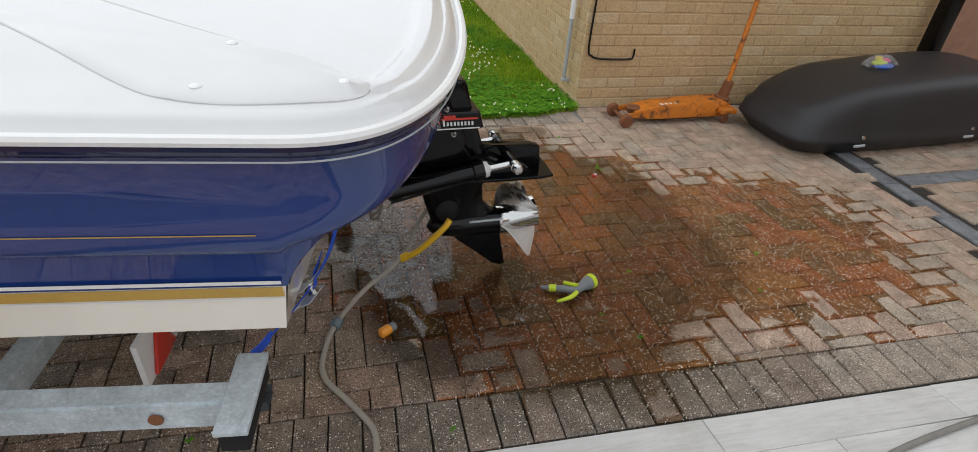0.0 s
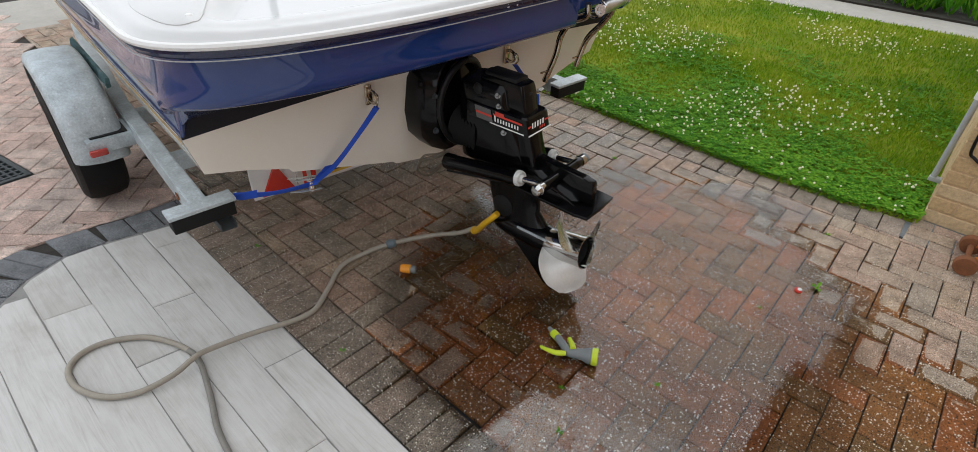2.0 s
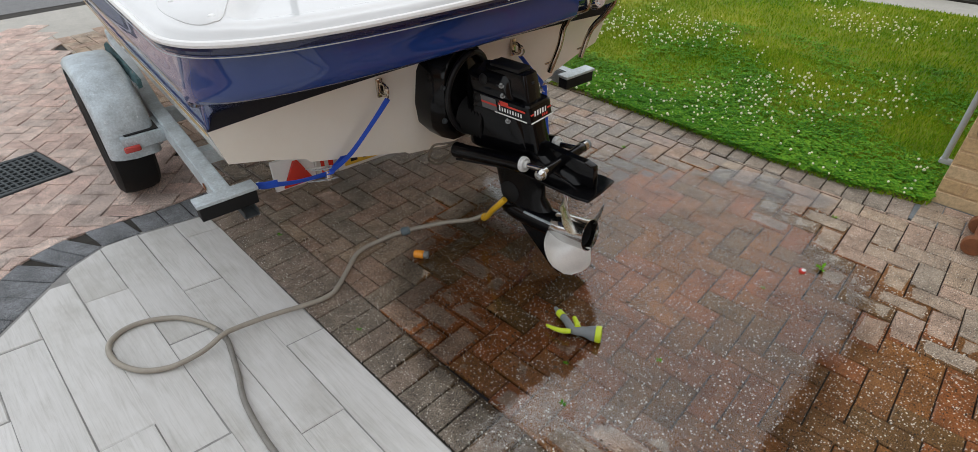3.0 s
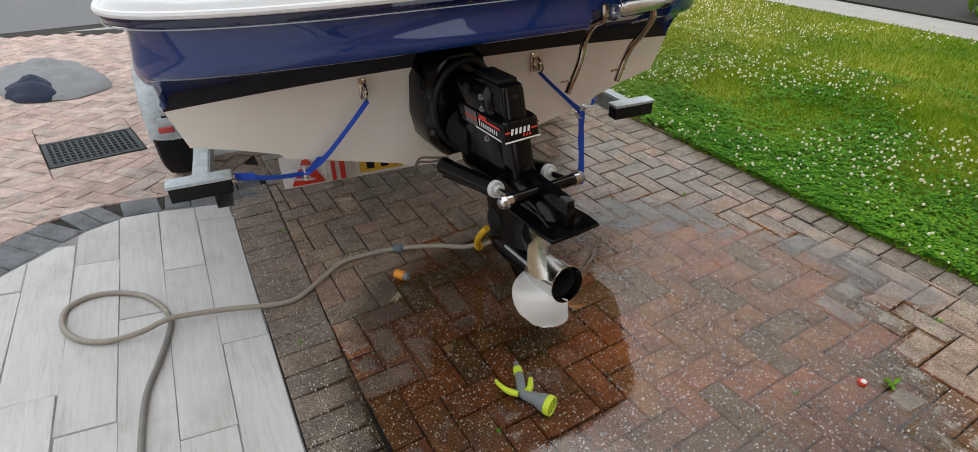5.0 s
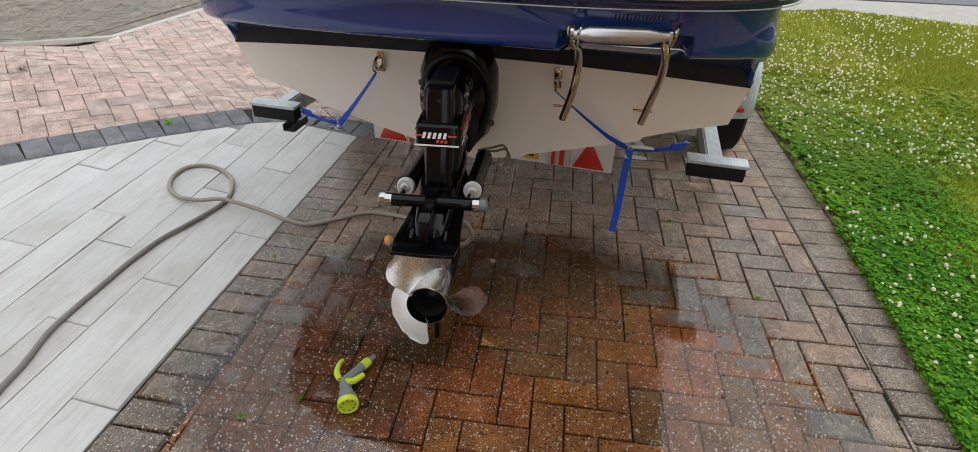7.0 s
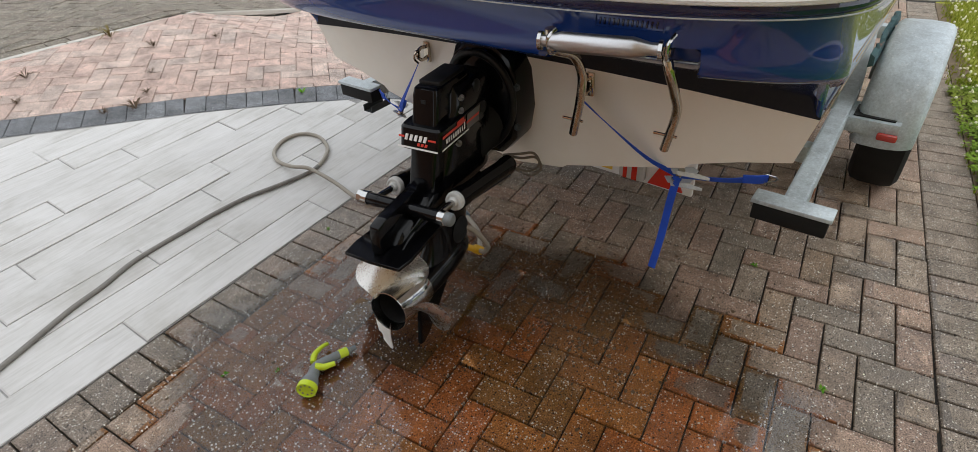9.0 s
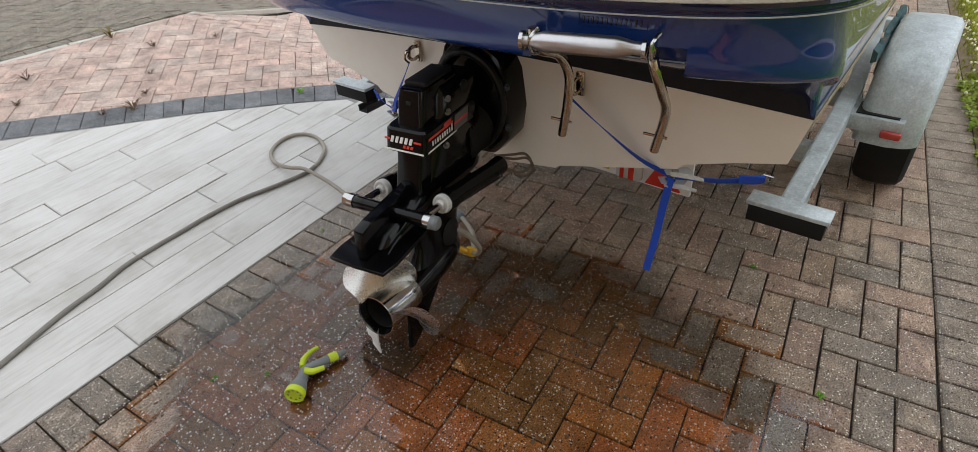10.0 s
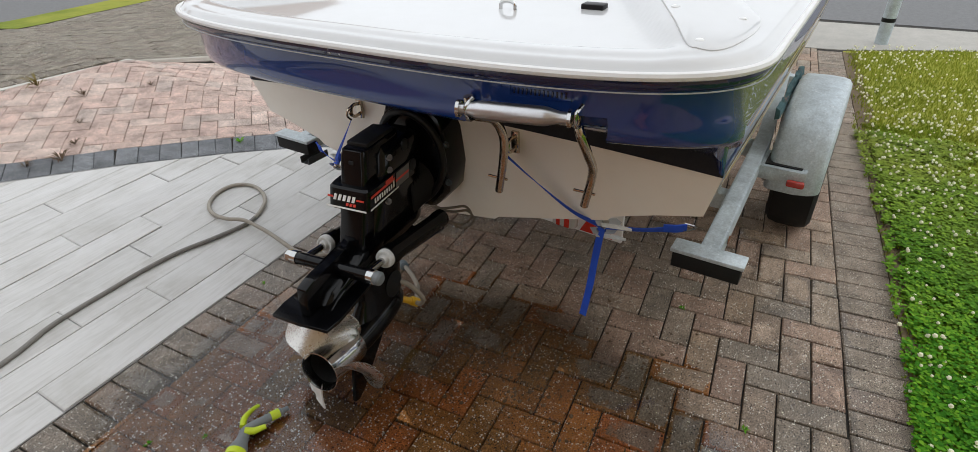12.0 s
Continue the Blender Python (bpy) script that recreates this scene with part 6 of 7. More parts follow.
def grass(name, n, seed, region, length, width, mat, label, lean=0.6):
    r = np.random.RandomState(seed)
    xs, ys = [], []
    x0, x1, y0, y1, power = region
    while len(xs) < n:
        x = r.uniform(x0, x1, n)
        y = y0 + (y1 - y0) * r.uniform(0, 1, n) ** power
        for a, b in zip(x, y):
            if inside((a, b), LAWN) and not bare(a, b):
                xs.append(a)
                ys.append(b)
    xs, ys = np.array(xs[:n]), np.array(ys[:n])
    ang = r.uniform(0, 2 * np.pi, n)
    ln = length * r.uniform(0.5, 1.25, n)
    w = width * r.uniform(0.7, 1.3, n)
    tilt = r.uniform(0.1, lean, n)
    ta = r.uniform(0, 2 * np.pi, n)
    dx, dy = np.cos(ang) * w / 2, np.sin(ang) * w / 2
    base = np.stack([xs, ys, np.full(n, -0.004)], 1)
    side = np.stack([dx, dy, np.zeros(n)], 1)
    mid = base + np.stack([np.cos(ta) * ln * tilt * 0.35, np.sin(ta) * ln * tilt * 0.35, ln * 0.6], 1)
    tip = base + np.stack([np.cos(ta) * ln * tilt, np.sin(ta) * ln * tilt, ln * (1 - 0.3 * tilt)], 1)
    v = np.stack([base - side, base + side, mid + side * 0.8, mid - side * 0.8, tip], 1).reshape(-1, 3)
    k = 5 * np.arange(n)
    faces = [(a, a + 1, a + 2, a + 3) for a in k.tolist()] + [(a + 3, a + 2, a + 4) for a in k.tolist()]
    ob = new(name, mesh_of(name, v.tolist(), faces, mat))
    return tagged(ob, label, "grass", kind="stuff")


grass("grass", 80000, 3, (-2.6, 1.66, 3.5, 5.6, 1.3), 0.030, 0.0042, BLADE, "short green lawn grass")
grass("far_grass", 60000, 4, (-4.9, 1.66, 4.8, 8.0, 1.0), 0.032, 0.007, BLADE, "lawn grass farther out")

grass("street_grass", 30000, 6, (-4.9, -2.4, 3.5, 6.0, 1.0), 0.032, 0.006, BLADE, "lawn grass by the pavement")


def clover(n, seed, region):
    r = np.random.RandomState(seed)
    V, F = [], []
    x0, x1, y0, y1, power = region
    while len(F) < n * 3:
        x, y = r.uniform(x0, x1), y0 + (y1 - y0) * r.uniform() ** power
        if not inside((x, y), LAWN) or bare(x, y):
            continue
        if noise.noise((x * 1.7, y * 1.7, 3.0)) + 0.9 * smooth01(4.5, 3.75, y) < r.uniform(-0.25, 0.75):
            continue
        z, s, a0 = r.uniform(0.012, 0.045), r.uniform(0.007, 0.0145), r.uniform(0, 6.28)
        for k in range(3):
            a = a0 + k * 2.094
            c, sn = math.cos(a), math.sin(a)
            i = len(V)
            lift = r.uniform(-0.3, 0.5) * s
            V += [(x, y, z), (x + s * (c - 0.6 * sn), y + s * (sn + 0.6 * c), z + lift), (x + 1.5 * s * c, y + 1.5 * s * sn, z + lift * 1.3), (x + s * (c + 0.6 * sn), y + s * (sn - 0.6 * c), z + lift)]
            F.append((i, i + 1, i + 2, i + 3))
    ob = new("clover", mesh_of("clover", V, F, CLOVER))
    tagged(ob, "dark green clover leaves along the lawn edge", "clover", kind="stuff")


clover(22000, 5, (-2.4, 1.66, 3.5, 6.0, 2.2))


def flowers(n, seed):
    r = np.random.RandomState(seed)
    V, F = [], []
    made = 0
    while made < n:
        x = r.uniform(-4.6, 1.6)
        y = 3.55 + 4.2 * r.uniform() ** 1.25
        if not inside((x, y), LAWN) or bare(x, y) or noise.noise((x * 0.9 + 5, y * 0.9, 0.0)) + 0.35 * noise.noise((x * 3, y * 3, 9.0)) + 0.48 * smooth01(0.2, -2.2, x) + 0.14 * smooth01(4.35, 3.8, y) < r.uniform(0.05, 0.5):
            continue
        s, z = r.uniform(0.005, 0.0095), r.uniform(0.032, 0.058)
        i = len(V)
        for zz, rr in ((-0.8, 0.55), (0.0, 1.0), (0.75, 0.7)):
            for k in range(6):
                a = k * math.pi / 3 + zz
                V.append((x + s * rr * math.cos(a), y + s * rr * math.sin(a), z + s * zz * 0.9))
        V.append((x, y, z + s * 1.05))
        for ring in (0, 6):
            for k in range(6):
                F.append((i + ring + k, i + ring + (k + 1) % 6, i + ring + 6 + (k + 1) % 6, i + ring + 6 + k))
        F += [(i + 12 + k, i + 12 + (k + 1) % 6, i + 18) for k in range(6)]
        made += 1
    ob = new("clover_flowers", mesh_of("clover_flowers", V, F, PETAL))
    tagged(ob, "small white clover flower heads scattered over the lawn", "flowers", kind="stuff")


flowers(3500, 8)

# ---- water lying on the blocks ----


def puddle(cx, cy, rx, ry, seed, z=0.0016, turn=0.0, depth=1.0):
    pts = []
    for k in range(140):
        t = 2 * math.pi * k / 140
        f = 1 + 0.16 * noise.noise((2 * math.cos(t) + seed, 2 * math.sin(t), 0)) + 0.10 * noise.noise((6 * math.cos(t) + seed, 6 * math.sin(t), 2)) + 0.05 * noise.noise((16 * math.cos(t) + seed, 16 * math.sin(t), 4))
        x, y = rx * f * math.cos(t), ry * f * math.sin(t)
        pts.append((cx + x * math.cos(turn) - y * math.sin(turn), cy + x * math.sin(turn) + y * math.cos(turn)))
    rings = [(0.02, 1.0), (0.55, 1.0), (0.85, 0.8), (1.0, 0.0)]
    V = [(cx + (x - cx) * f, cy + (y - cy) * f, z) for f, _ in rings for x, y in pts]
    n = len(pts)
    F = [tuple(range(n))] + [(r * n + k, (r + 1) * n + k, (r + 1) * n + (k + 1) % n, r * n + (k + 1) % n) for r in range(3) for k in range(n)]
    me = mesh_of("puddle", V, F, WATER)
    me.attributes.new("thick", "FLOAT", "POINT").data.foreach_set("value", [depth * t for _, t in rings for _ in pts])
    ob = new("puddle", me)
    ob.visible_shadow = False
    tagged(ob, "thin clear puddle of rinsing water over the blocks", "puddle", "puddles on the paving")


puddle(0.86, 2.30, 0.98, 1.08, 1.0, 0.0016, 0.0, 0.8)
puddle(0.86, 1.70, 0.66, 0.36, 13.0, 0.0013, 0.30, 0.95)
puddle(1.01, 3.385, 0.33, 0.135, 5.0, 0.0034, 0.30, 2.4)
puddle(1.20, 2.72, 0.42, 0.42, 9.0, 0.0020, 0.4, 0.55)

# ---- cooling water dripping from the drive ----
m_, nd_, ln_, bs_ = material("water_drop")
setv(bs_, Base_Color=(0.95, 0.96, 0.97, 1), Roughness=0.12, IOR=1.33, Transmission_Weight=0.96)
DROP = m_
r_ = random.Random(21)
bm = bmesh.new()
for k in range(90):
    f = r_.random() ** 0.8
    x, y, z = 0.22 + 0.04 * f + r_.gauss(0, 0.010 + 0.04 * f), 2.20 + 0.09 * f + r_.gauss(0, 0.012 + 0.055 * f), 0.46 * (1 - f * f) + 0.005
    ellipsoid(bm, (x, y, z + 0.012), r_.uniform(0.0012, 0.0026), r_.uniform(0.0012, 0.0026), r_.uniform(0.004, 0.014), 6, 4)
for k in range(140):
    cx, cy, w = 0.25, 2.30, 0.105
    a, d, q = r_.uniform(0, 6.28), abs(r_.gauss(0, w)), r_.uniform(0.0010, 0.0026)
    ellipsoid(bm, (cx + d * math.cos(a), cy + d * math.sin(a), q + 0.002 + r_.random() ** 3 * 0.07), q, q, q * r_.uniform(0.8, 2.0), 6, 4)
ob = part("water_drops", bm, DROP, None, "", 60)
ob.visible_shadow = False
tagged(ob, "clear drops of cooling water splashing on the blocks", "water drops", kind="stuff")

# ---- block paving ----


def block_mesh(poly, top, bevel=0.004, depth=0.03):
    """A flat-topped block on any outline, with a chamfered rim; also how near to the rim each corner lies."""
    n = len(poly)
    cx, cy = sum(p[0] for p in poly) / n, sum(p[1] for p in poly) / n

    def inset(d):
        out = []
        for x, y in poly:
            r = math.hypot(x - cx, y - cy) or 1
            k = min(0.7, d / r)
            out.append((x + (cx - x) * k, y + (cy - y) * k))
        return out
    V = [(*p, top) for p in inset(0.036)] + [(*p, top) for p in inset(bevel * 1.4)] + [(*p, top - bevel * 0.8) for p in poly] + [(*p, top - depth) for p in poly]
    F = [tuple(range(n))]
    for a in (0, n, 2 * n):
        F += [(a + i, a + n + i, a + n + (i + 1) % n, a + (i + 1) % n) for i in range(n)]
    return V, F, [0.0] * n + [1.0] * 3 * n


def rimmed(me, rim):
    me.attributes.new("rim", "FLOAT", "POINT").data.foreach_set("value", rim)
    return me


def shrink(poly, gap):
    n = len(poly)
    cx, cy = sum(p[0] for p in poly) / n, sum(p[1] for p in poly) / n
    lx = max(p[0] for p in poly) - min(p[0] for p in poly) or 1
    ly = max(p[1] for p in poly) - min(p[1] for p in poly) or 1
    return [(cx + (x - cx) * (1 - gap / lx), cy + (y - cy) * (1 - gap / ly)) for x, y in poly]


def area(poly):
    return abs(sum(a[0] * b[1] - b[0] * a[1] for a, b in zip(poly, poly[1:] + poly[:1]))) / 2


def lay(owner, name, blocks, mat, near, limit, rest_name, rest_label, jitter=0.0012, gap=0.005, slope=False):
    """Blocks nearest the middle of the plan become parts, the others one mesh."""
    blocks = sorted(blocks, key=lambda b: (sum(p[0] for p in b) / len(b) - near[0]) ** 2 + (sum(p[1] for p in b) / len(b) - near[1]) ** 2)
    RV, RF, RR = [], [], []
    r = random.Random(len(blocks))
    for i, b in enumerate(blocks):
        cx, cy = sum(p[0] for p in b) / len(b), sum(p[1] for p in b) / len(b)
        tw = radians(r.uniform(-0.5, 0.5))
        q = [((x - cx) * math.cos(tw) - (y - cy) * math.sin(tw) + cx, (x - cx) * math.sin(tw) + (y - cy) * math.cos(tw) + cy) for x, y in shrink(b, gap + r.uniform(-0.001, 0.0015))]
        V, F, rim = block_mesh(q, r.uniform(-jitter, jitter))
        tx, ty = r.uniform(-0.008, 0.008), r.uniform(-0.008, 0.008)
        V = [(x, y, z + (x - cx) * tx + (y - cy) * ty + (rise(x, y) if slope else 0)) for x, y, z in V]
        if i < limit:
            ob = new(name, rimmed(mesh_of(name, [(x - cx, y - cy, z) for x, y, z in V], F, mat), rim))
            ob.parent = owner
            ob.location = (cx, cy, 0)
        else:
            k = len(RV)
            RV += V
            RR += rim
            RF += [tuple(k + j for j in f) for f in F]
    if RV:
        ob = new(rest_name, rimmed(mesh_of(rest_name, RV, RF, mat), RR))
        ob.parent = owner
        tagged(ob, rest_label, kind="stuff")


def herringbone(origin, m, turn, poly_lines, span):
    """Blocks of 2 by 1 modules laid square herringbone, cut along the lines."""
    c, s = math.cos(turn), math.sin(turn)
    out = []
    for q in range(-span, span):
        for p in range(-span, span):
            k = (p - q) % 4
            if k == 0:
                w, h = 1, 2
            elif k == 3:
                w, h = 2, 1
            else:
                continue
            b = [(origin[0] + m * (qq * c - pp * s), origin[1] + m * (qq * s + pp * c)) for qq, pp in ((q, p), (q + w, p), (q + w, p + h), (q, p + h))]
            mx, my = (b[0][0] + b[2][0]) / 2, (b[0][1] + b[2][1]) / 2
            if not (poly_lines[0] < mx < poly_lines[1]):
                continue
            for a, d in poly_lines[2]:
                b = clip(b, a, d)
                if len(b) < 3:
                    break
            if len(b) >= 3 and area(b) > 0.0012:
                out.append(b)
    return out


def course(a, b, width, n, side):
    """A soldier course from a to b, blocks lying across."""
    ax, ay = a
    dx, dy = (b[0] - ax) / n, (b[1] - ay) / n
    L = math.hypot(dx, dy)
    nx, ny = -dy / L * width * side, dx / L * width * side
    out = []
    for i in range(n):
        x, y = ax + dx * i, ay + dy * i
        q = [(x, y), (x + dx, y + dy), (x + dx + nx, y + dy + ny), (x + nx, y + ny)]
        out.append(q if side > 0 else q[::-1])
    return out


def cutout(b, rect):
    """The pieces of a block that lie outside a rectangle."""
    out, rest = [], b
    for a, d in zip(rect, rect[1:] + rect[:1]):
        piece = clip(rest, d, a) if len(rest) >= 3 else []
        if len(piece) >= 3 and area(piece) > 0.0008:
            out.append(piece)
        rest = clip(rest, a, d) if len(rest) >= 3 else []
    return out


M = 0.10165
strip = thing("pavement_strip", Matrix.Identity(4), "wet red-brown concrete block paving in herringbone bond with pale grit", "block paving", kind="structure")
LEFT_A, LEFT_B = (-4.6, 1.370), (3.6, 1.402)
RIGHT_A, RIGHT_B = (-4.6, 3.255), (3.6, 3.70)
blocks = herringbone((0.9785, 2.2197), M, radians(2.42), (-4.4, 3.12, [(LEFT_A, LEFT_B), (RIGHT_B, RIGHT_A)]), 60)
blocks += [b for b in herringbone((0.9785, 2.2197), M, radians(2.42), (1.55, 3.12, [(RIGHT_A, RIGHT_B), ((1.63, 4.2), (1.63, 3.0)), ((4.0, 3.862), (1.0, 3.862))]), 60)]
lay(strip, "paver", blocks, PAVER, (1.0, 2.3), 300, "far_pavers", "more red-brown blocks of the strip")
bord = thing("pavement_border", Matrix.Identity(4), "dark brown block border courses along slabs and lawn", "block border", kind="structure")
left = course((-0.95, 1.384), (3.13, 1.400), 0.205, 40, -1)
right = course((-4.3, 3.271), (1.62, 3.5925), 0.20, 58, 1)
lay(bord, "border_block", left + right, BORDER, (0.9, 2.4), 98, "far_border", "more border blocks")
# dark bands crossing the drive
bands = thing("pavement_band", Matrix.Identity(4), "charcoal block bands dividing the drive", "block band", kind="structure")
lay(bands, "band_block", course((3.14, 1.4), (3.19, 3.75), 0.12, 12, -1) + course((3.34, 2.66), (5.2, 2.74), 0.12, 9, -1), CHARCOAL, (3.2, 2.7), 21, "x", "x")
beyond = [b for b in herringbone((0.9785, 2.2197), M, radians(2.42), (3.33, 6.0, [((3.33, 4.0), (3.33, 1.0)), ((2.0, 1.35), (7.0, 1.35)), ((7.0, 3.85), (2.0, 3.85))]), 70)]
BAND = [(3.30, 2.535), (5.21, 2.615), (5.21, 2.745), (3.30, 2.665)]
beyond = [q for b in beyond for q in (cutout(b, BAND) if abs(sum(p[1] for p in b) / len(b) - 2.64) < 0.3 else [b])]
lay(thing("pavement_drive", Matrix.Identity(4), "dry pale brown block paving by the house", "block paving", kind="structure"), "paver", beyond, PAVER, (3.3, 2.7), 60, "far_pavers", "more dry blocks")

# ---- grey plank slabs ----
patio = thing("patio", Matrix.Identity(4), "light grey wood-effect porcelain planks laid in rows", "patio", kind="structure")
CORNER = [(-0.83, 1.175), (-0.83, 0.90), (-0.81, 0.74), (-0.72, 0.595), (-0.57, 0.455), (-0.39, 0.285), (-0.18, 0.11), (0.08, -0.10), (0.40, -0.325), (0.78, -0.60), (1.87, -1.36)]
starts = (0.232, 0.612, 0.885, 0.47, 0.295, 0.59, 0.925, 0.48, 0.715)
planks = []
for row in range(17):
    y1 = 1.180 - 0.153 * row
    x = (starts[row] if row < len(starts) else rng.uniform(-0.4, 0.5)) - 0.913 * 4
    while x < 3.6:
        b = [(x, y1 - 0.153), (min(3.6, x + 0.913), y1 - 0.153), (min(3.6, x + 0.913), y1), (x, y1)]
        for p, q in zip(CORNER, CORNER[1:]):
            b = clip(b, p, q) if len(b) >= 3 else b
        if len(b) >= 3 and area(b) > 0.003:
            planks.append(b)
        x += 0.913


def sloping(name, poly, under, mat, label, category):
    """A bed that follows the slope, in narrow strips."""
    bm = bmesh.new()
    lo = min(p[1] for p in poly)
    hi = max(p[1] for p in poly)
    n = 26
    for i in range(n):
        ya, yb = lo + (hi - lo) * i / n, lo + (hi - lo) * (i + 1) / n
        q = clip(clip(poly, (-50, ya), (50, ya)), (50, yb), (-50, yb))
        if len(q) < 3:
            continue
        xs0, xs1 = min(p[0] for p in q), max(p[0] for p in q)
        m = max(1, int((xs1 - xs0) / 0.25))
        for j in range(m):
            xa, xb = xs0 + (xs1 - xs0) * j / m, xs0 + (xs1 - xs0) * (j + 1) / m
            c = clip(clip(q, (xa, 50), (xa, -50)), (xb, -50), (xb, 50))
            if len(c) >= 3:
                bm.faces.new([bm.verts.new((x, y, rise(x, y) - under)) for x, y in c])
    bmesh.ops.remove_doubles(bm, verts=bm.verts, dist=0.0005)
    bmesh.ops.recalc_face_normals(bm, faces=bm.faces)
    ob = part(name, bm, mat, None, "", 0)
    return tagged(ob, label, category, kind="structure")


sloping("patio_bed", [(-0.85, 1.182), (-0.85, 0.90), (-0.83, 0.735), (-0.74, 0.585), (-0.59, 0.445), (-0.20, 0.10), (0.06, -0.115), (0.38, -0.34), (0.76, -0.615), (1.87, -1.37), (3.6, -1.37), (3.6, 1.182)], 0.0045, GROUT, "pale grout bed under the slabs", "grout")
lay(patio, "plank_slab", planks, SLAB, (0.4, 0.4), 300, "far_planks", "more grey planks", 0.0005, 0.0024, True)
# charcoal edging round the slabs
edging = thing("pavement_edging", Matrix.Identity(4), "charcoal block edging round the grey slabs", "block edging", kind="structure")
eb = course((-0.838, 1.36), (-0.838, 0.90), 0.2, 4, -1)
for p, q in zip(CORNER[1:], CORNER[2:]):
    eb += course((p[0] - 0.008, p[1] - 0.006), (q[0] - 0.008, q[1] - 0.006), 0.2, max(1, round(math.dist(p, q) / 0.108)), -1)
lay(edging, "edging_block", eb, CHARCOAL, (-0.5, 0), 70, "far_edging", "more charcoal blocks", slope=True)
# pale red drive beyond the edging
redway = thing("driveway", Matrix.Identity(4), "pale red herringbone block driveway with weeds in the joints", "driveway", kind="structure")
OUT = [(-1.04, 1.36), (-1.04, 0.87), (-1.00, 0.66), (-0.87, 0.46), (-0.71, 0.305), (-0.53, 0.135), (-0.31, -0.045), (-0.04, -0.26), (0.285, -0.49), (0.67, -0.77), (1.76, -1.53)]
FAR = [(climb(-5.2, -1.10), climb(0.6, -3.05))]
LANE = (climb(-5.2, -1.38), climb(0.6, -3.33))
sloping("drive_bed", [(-5.2, 1.37), (-5.2, -6.6), (3.6, -6.6), (3.6, -1.3), (1.9, -1.3), (-0.86, 0.8), (-0.86, 1.37)], 0.011, JOINT, "dark sand under the pale red drive", "sand")
rb_ = herringbone((-1.5, 0.0), M, radians(2.42 + 45), (-5.0, 1.75, [FAR[0]]), 62)
GR = [tuple((pose(-1.90, 0.56, 0, 0, 0, 12) @ Vector((x, y, 0)))[:2]) for x, y in ((-0.21, -0.245), (0.21, -0.245), (0.21, 0.245), (-0.21, 0.245))]
rb2 = []
for b in rb_:
    mx, my = sum(p[0] for p in b) / len(b), sum(p[1] for p in b) / len(b)
    if my > 1.36:
        continue
    for p, q in zip(OUT, OUT[1:]):
        if min(p[1], q[1]) - 0.001 <= my <= max(p[1], q[1]) and len(b) >= 3:
            b = clip(b, (q[0] - 0.004, q[1]), (p[0] - 0.004, p[1]))
    if len(b) < 3 or area(b) < 0.001:
        continue
    rb2 += cutout(b, [GR[k] for k in range(4)]) if abs(mx + 1.90) < 0.45 and abs(my - 0.56) < 0.45 else [b]
lay(redway, "paver", rb2, RED, (-0.7, -0.2), 300, "far_pavers", "more pale red blocks", 0.0018, slope=True)
kerb = thing("kerb_line", Matrix.Identity(4), "pale concrete edging kerb between drive and road", "kerb", kind="structure")
lay(kerb, "kerb_stone", course(*FAR[0], 0.06, 6, -1), KERB, (-1.5, -2.4), 7, "x", "x", slope=True)
down = (FAR[0][0][0], FAR[0][0][1] - 0.065), (FAR[0][1][0], FAR[0][1][1] - 0.065)
lay(kerb, "kerb_block", course(*down, 0.13, 40, -1), OLDROAD, (-1.5, -2.4), 52, "x", "x", slope=True)
lane = thing("lane", Matrix.Identity(4), "old mossy brown block lane strewn with grit", "lane", kind="structure")
lb = herringbone((-1.0, -4.0), M, radians(20), (-5.2, 2.6, [LANE[::-1], ((-6, -4.6), (3, -4.6))]), 60)
lay(lane, "paver", lb, OLDROAD, (-0.4, -2.2), 200, "far_pavers", "more old brown blocks", 0.0025, slope=True)
sloping("lane_edge", [(-5.2, -4.6), (-5.2, -5.2), (3.6, -5.2), (3.6, -4.6)], -0.004, TURF, "strip of rough grass by the lane", "verge")
sloping("side_road", [(-5.5, -5.2), (-5.5, -14), (6, -14), (6, -5.2)], 0.004, ASPHALT, "grey asphalt beyond the lane", "road")

# drain grating in the drive
grate = thing("drain_grate", pose(-1.90, 0.56, rise(-1.9, 0.56), -2.9, 0, 12), "dark iron drain grating set in the driveway", "drain grate")
bm = bmesh.new()
for a in (-0.19, 0.19):
    box(bm, a - 0.012, a + 0.012, -0.235, 0.235, -0.02, 0.003, 0.002)
for b in (-0.225, 0.225):
    box(bm, -0.19, 0.19, b - 0.012, b + 0.012, -0.02, 0.003, 0.002)
part("grate_frame", bm, IRON, grate, "iron frame")
for i in range(8):
    bm = bmesh.new()
    a = -0.155 + i * 0.0443
    box(bm, a - 0.007, a + 0.007, -0.215, 0.215, -0.02, 0.001, 0.001)
    part("grate_bar", bm, IRON, grate)
for i in range(13):
    bm = bmesh.new()
    b = -0.19 + i * 0.0317
    box(bm, -0.18, 0.18, b - 0.006, b + 0.006, -0.02, 0.0, 0.001)
    part("cross_bar", bm, IRON, grate)

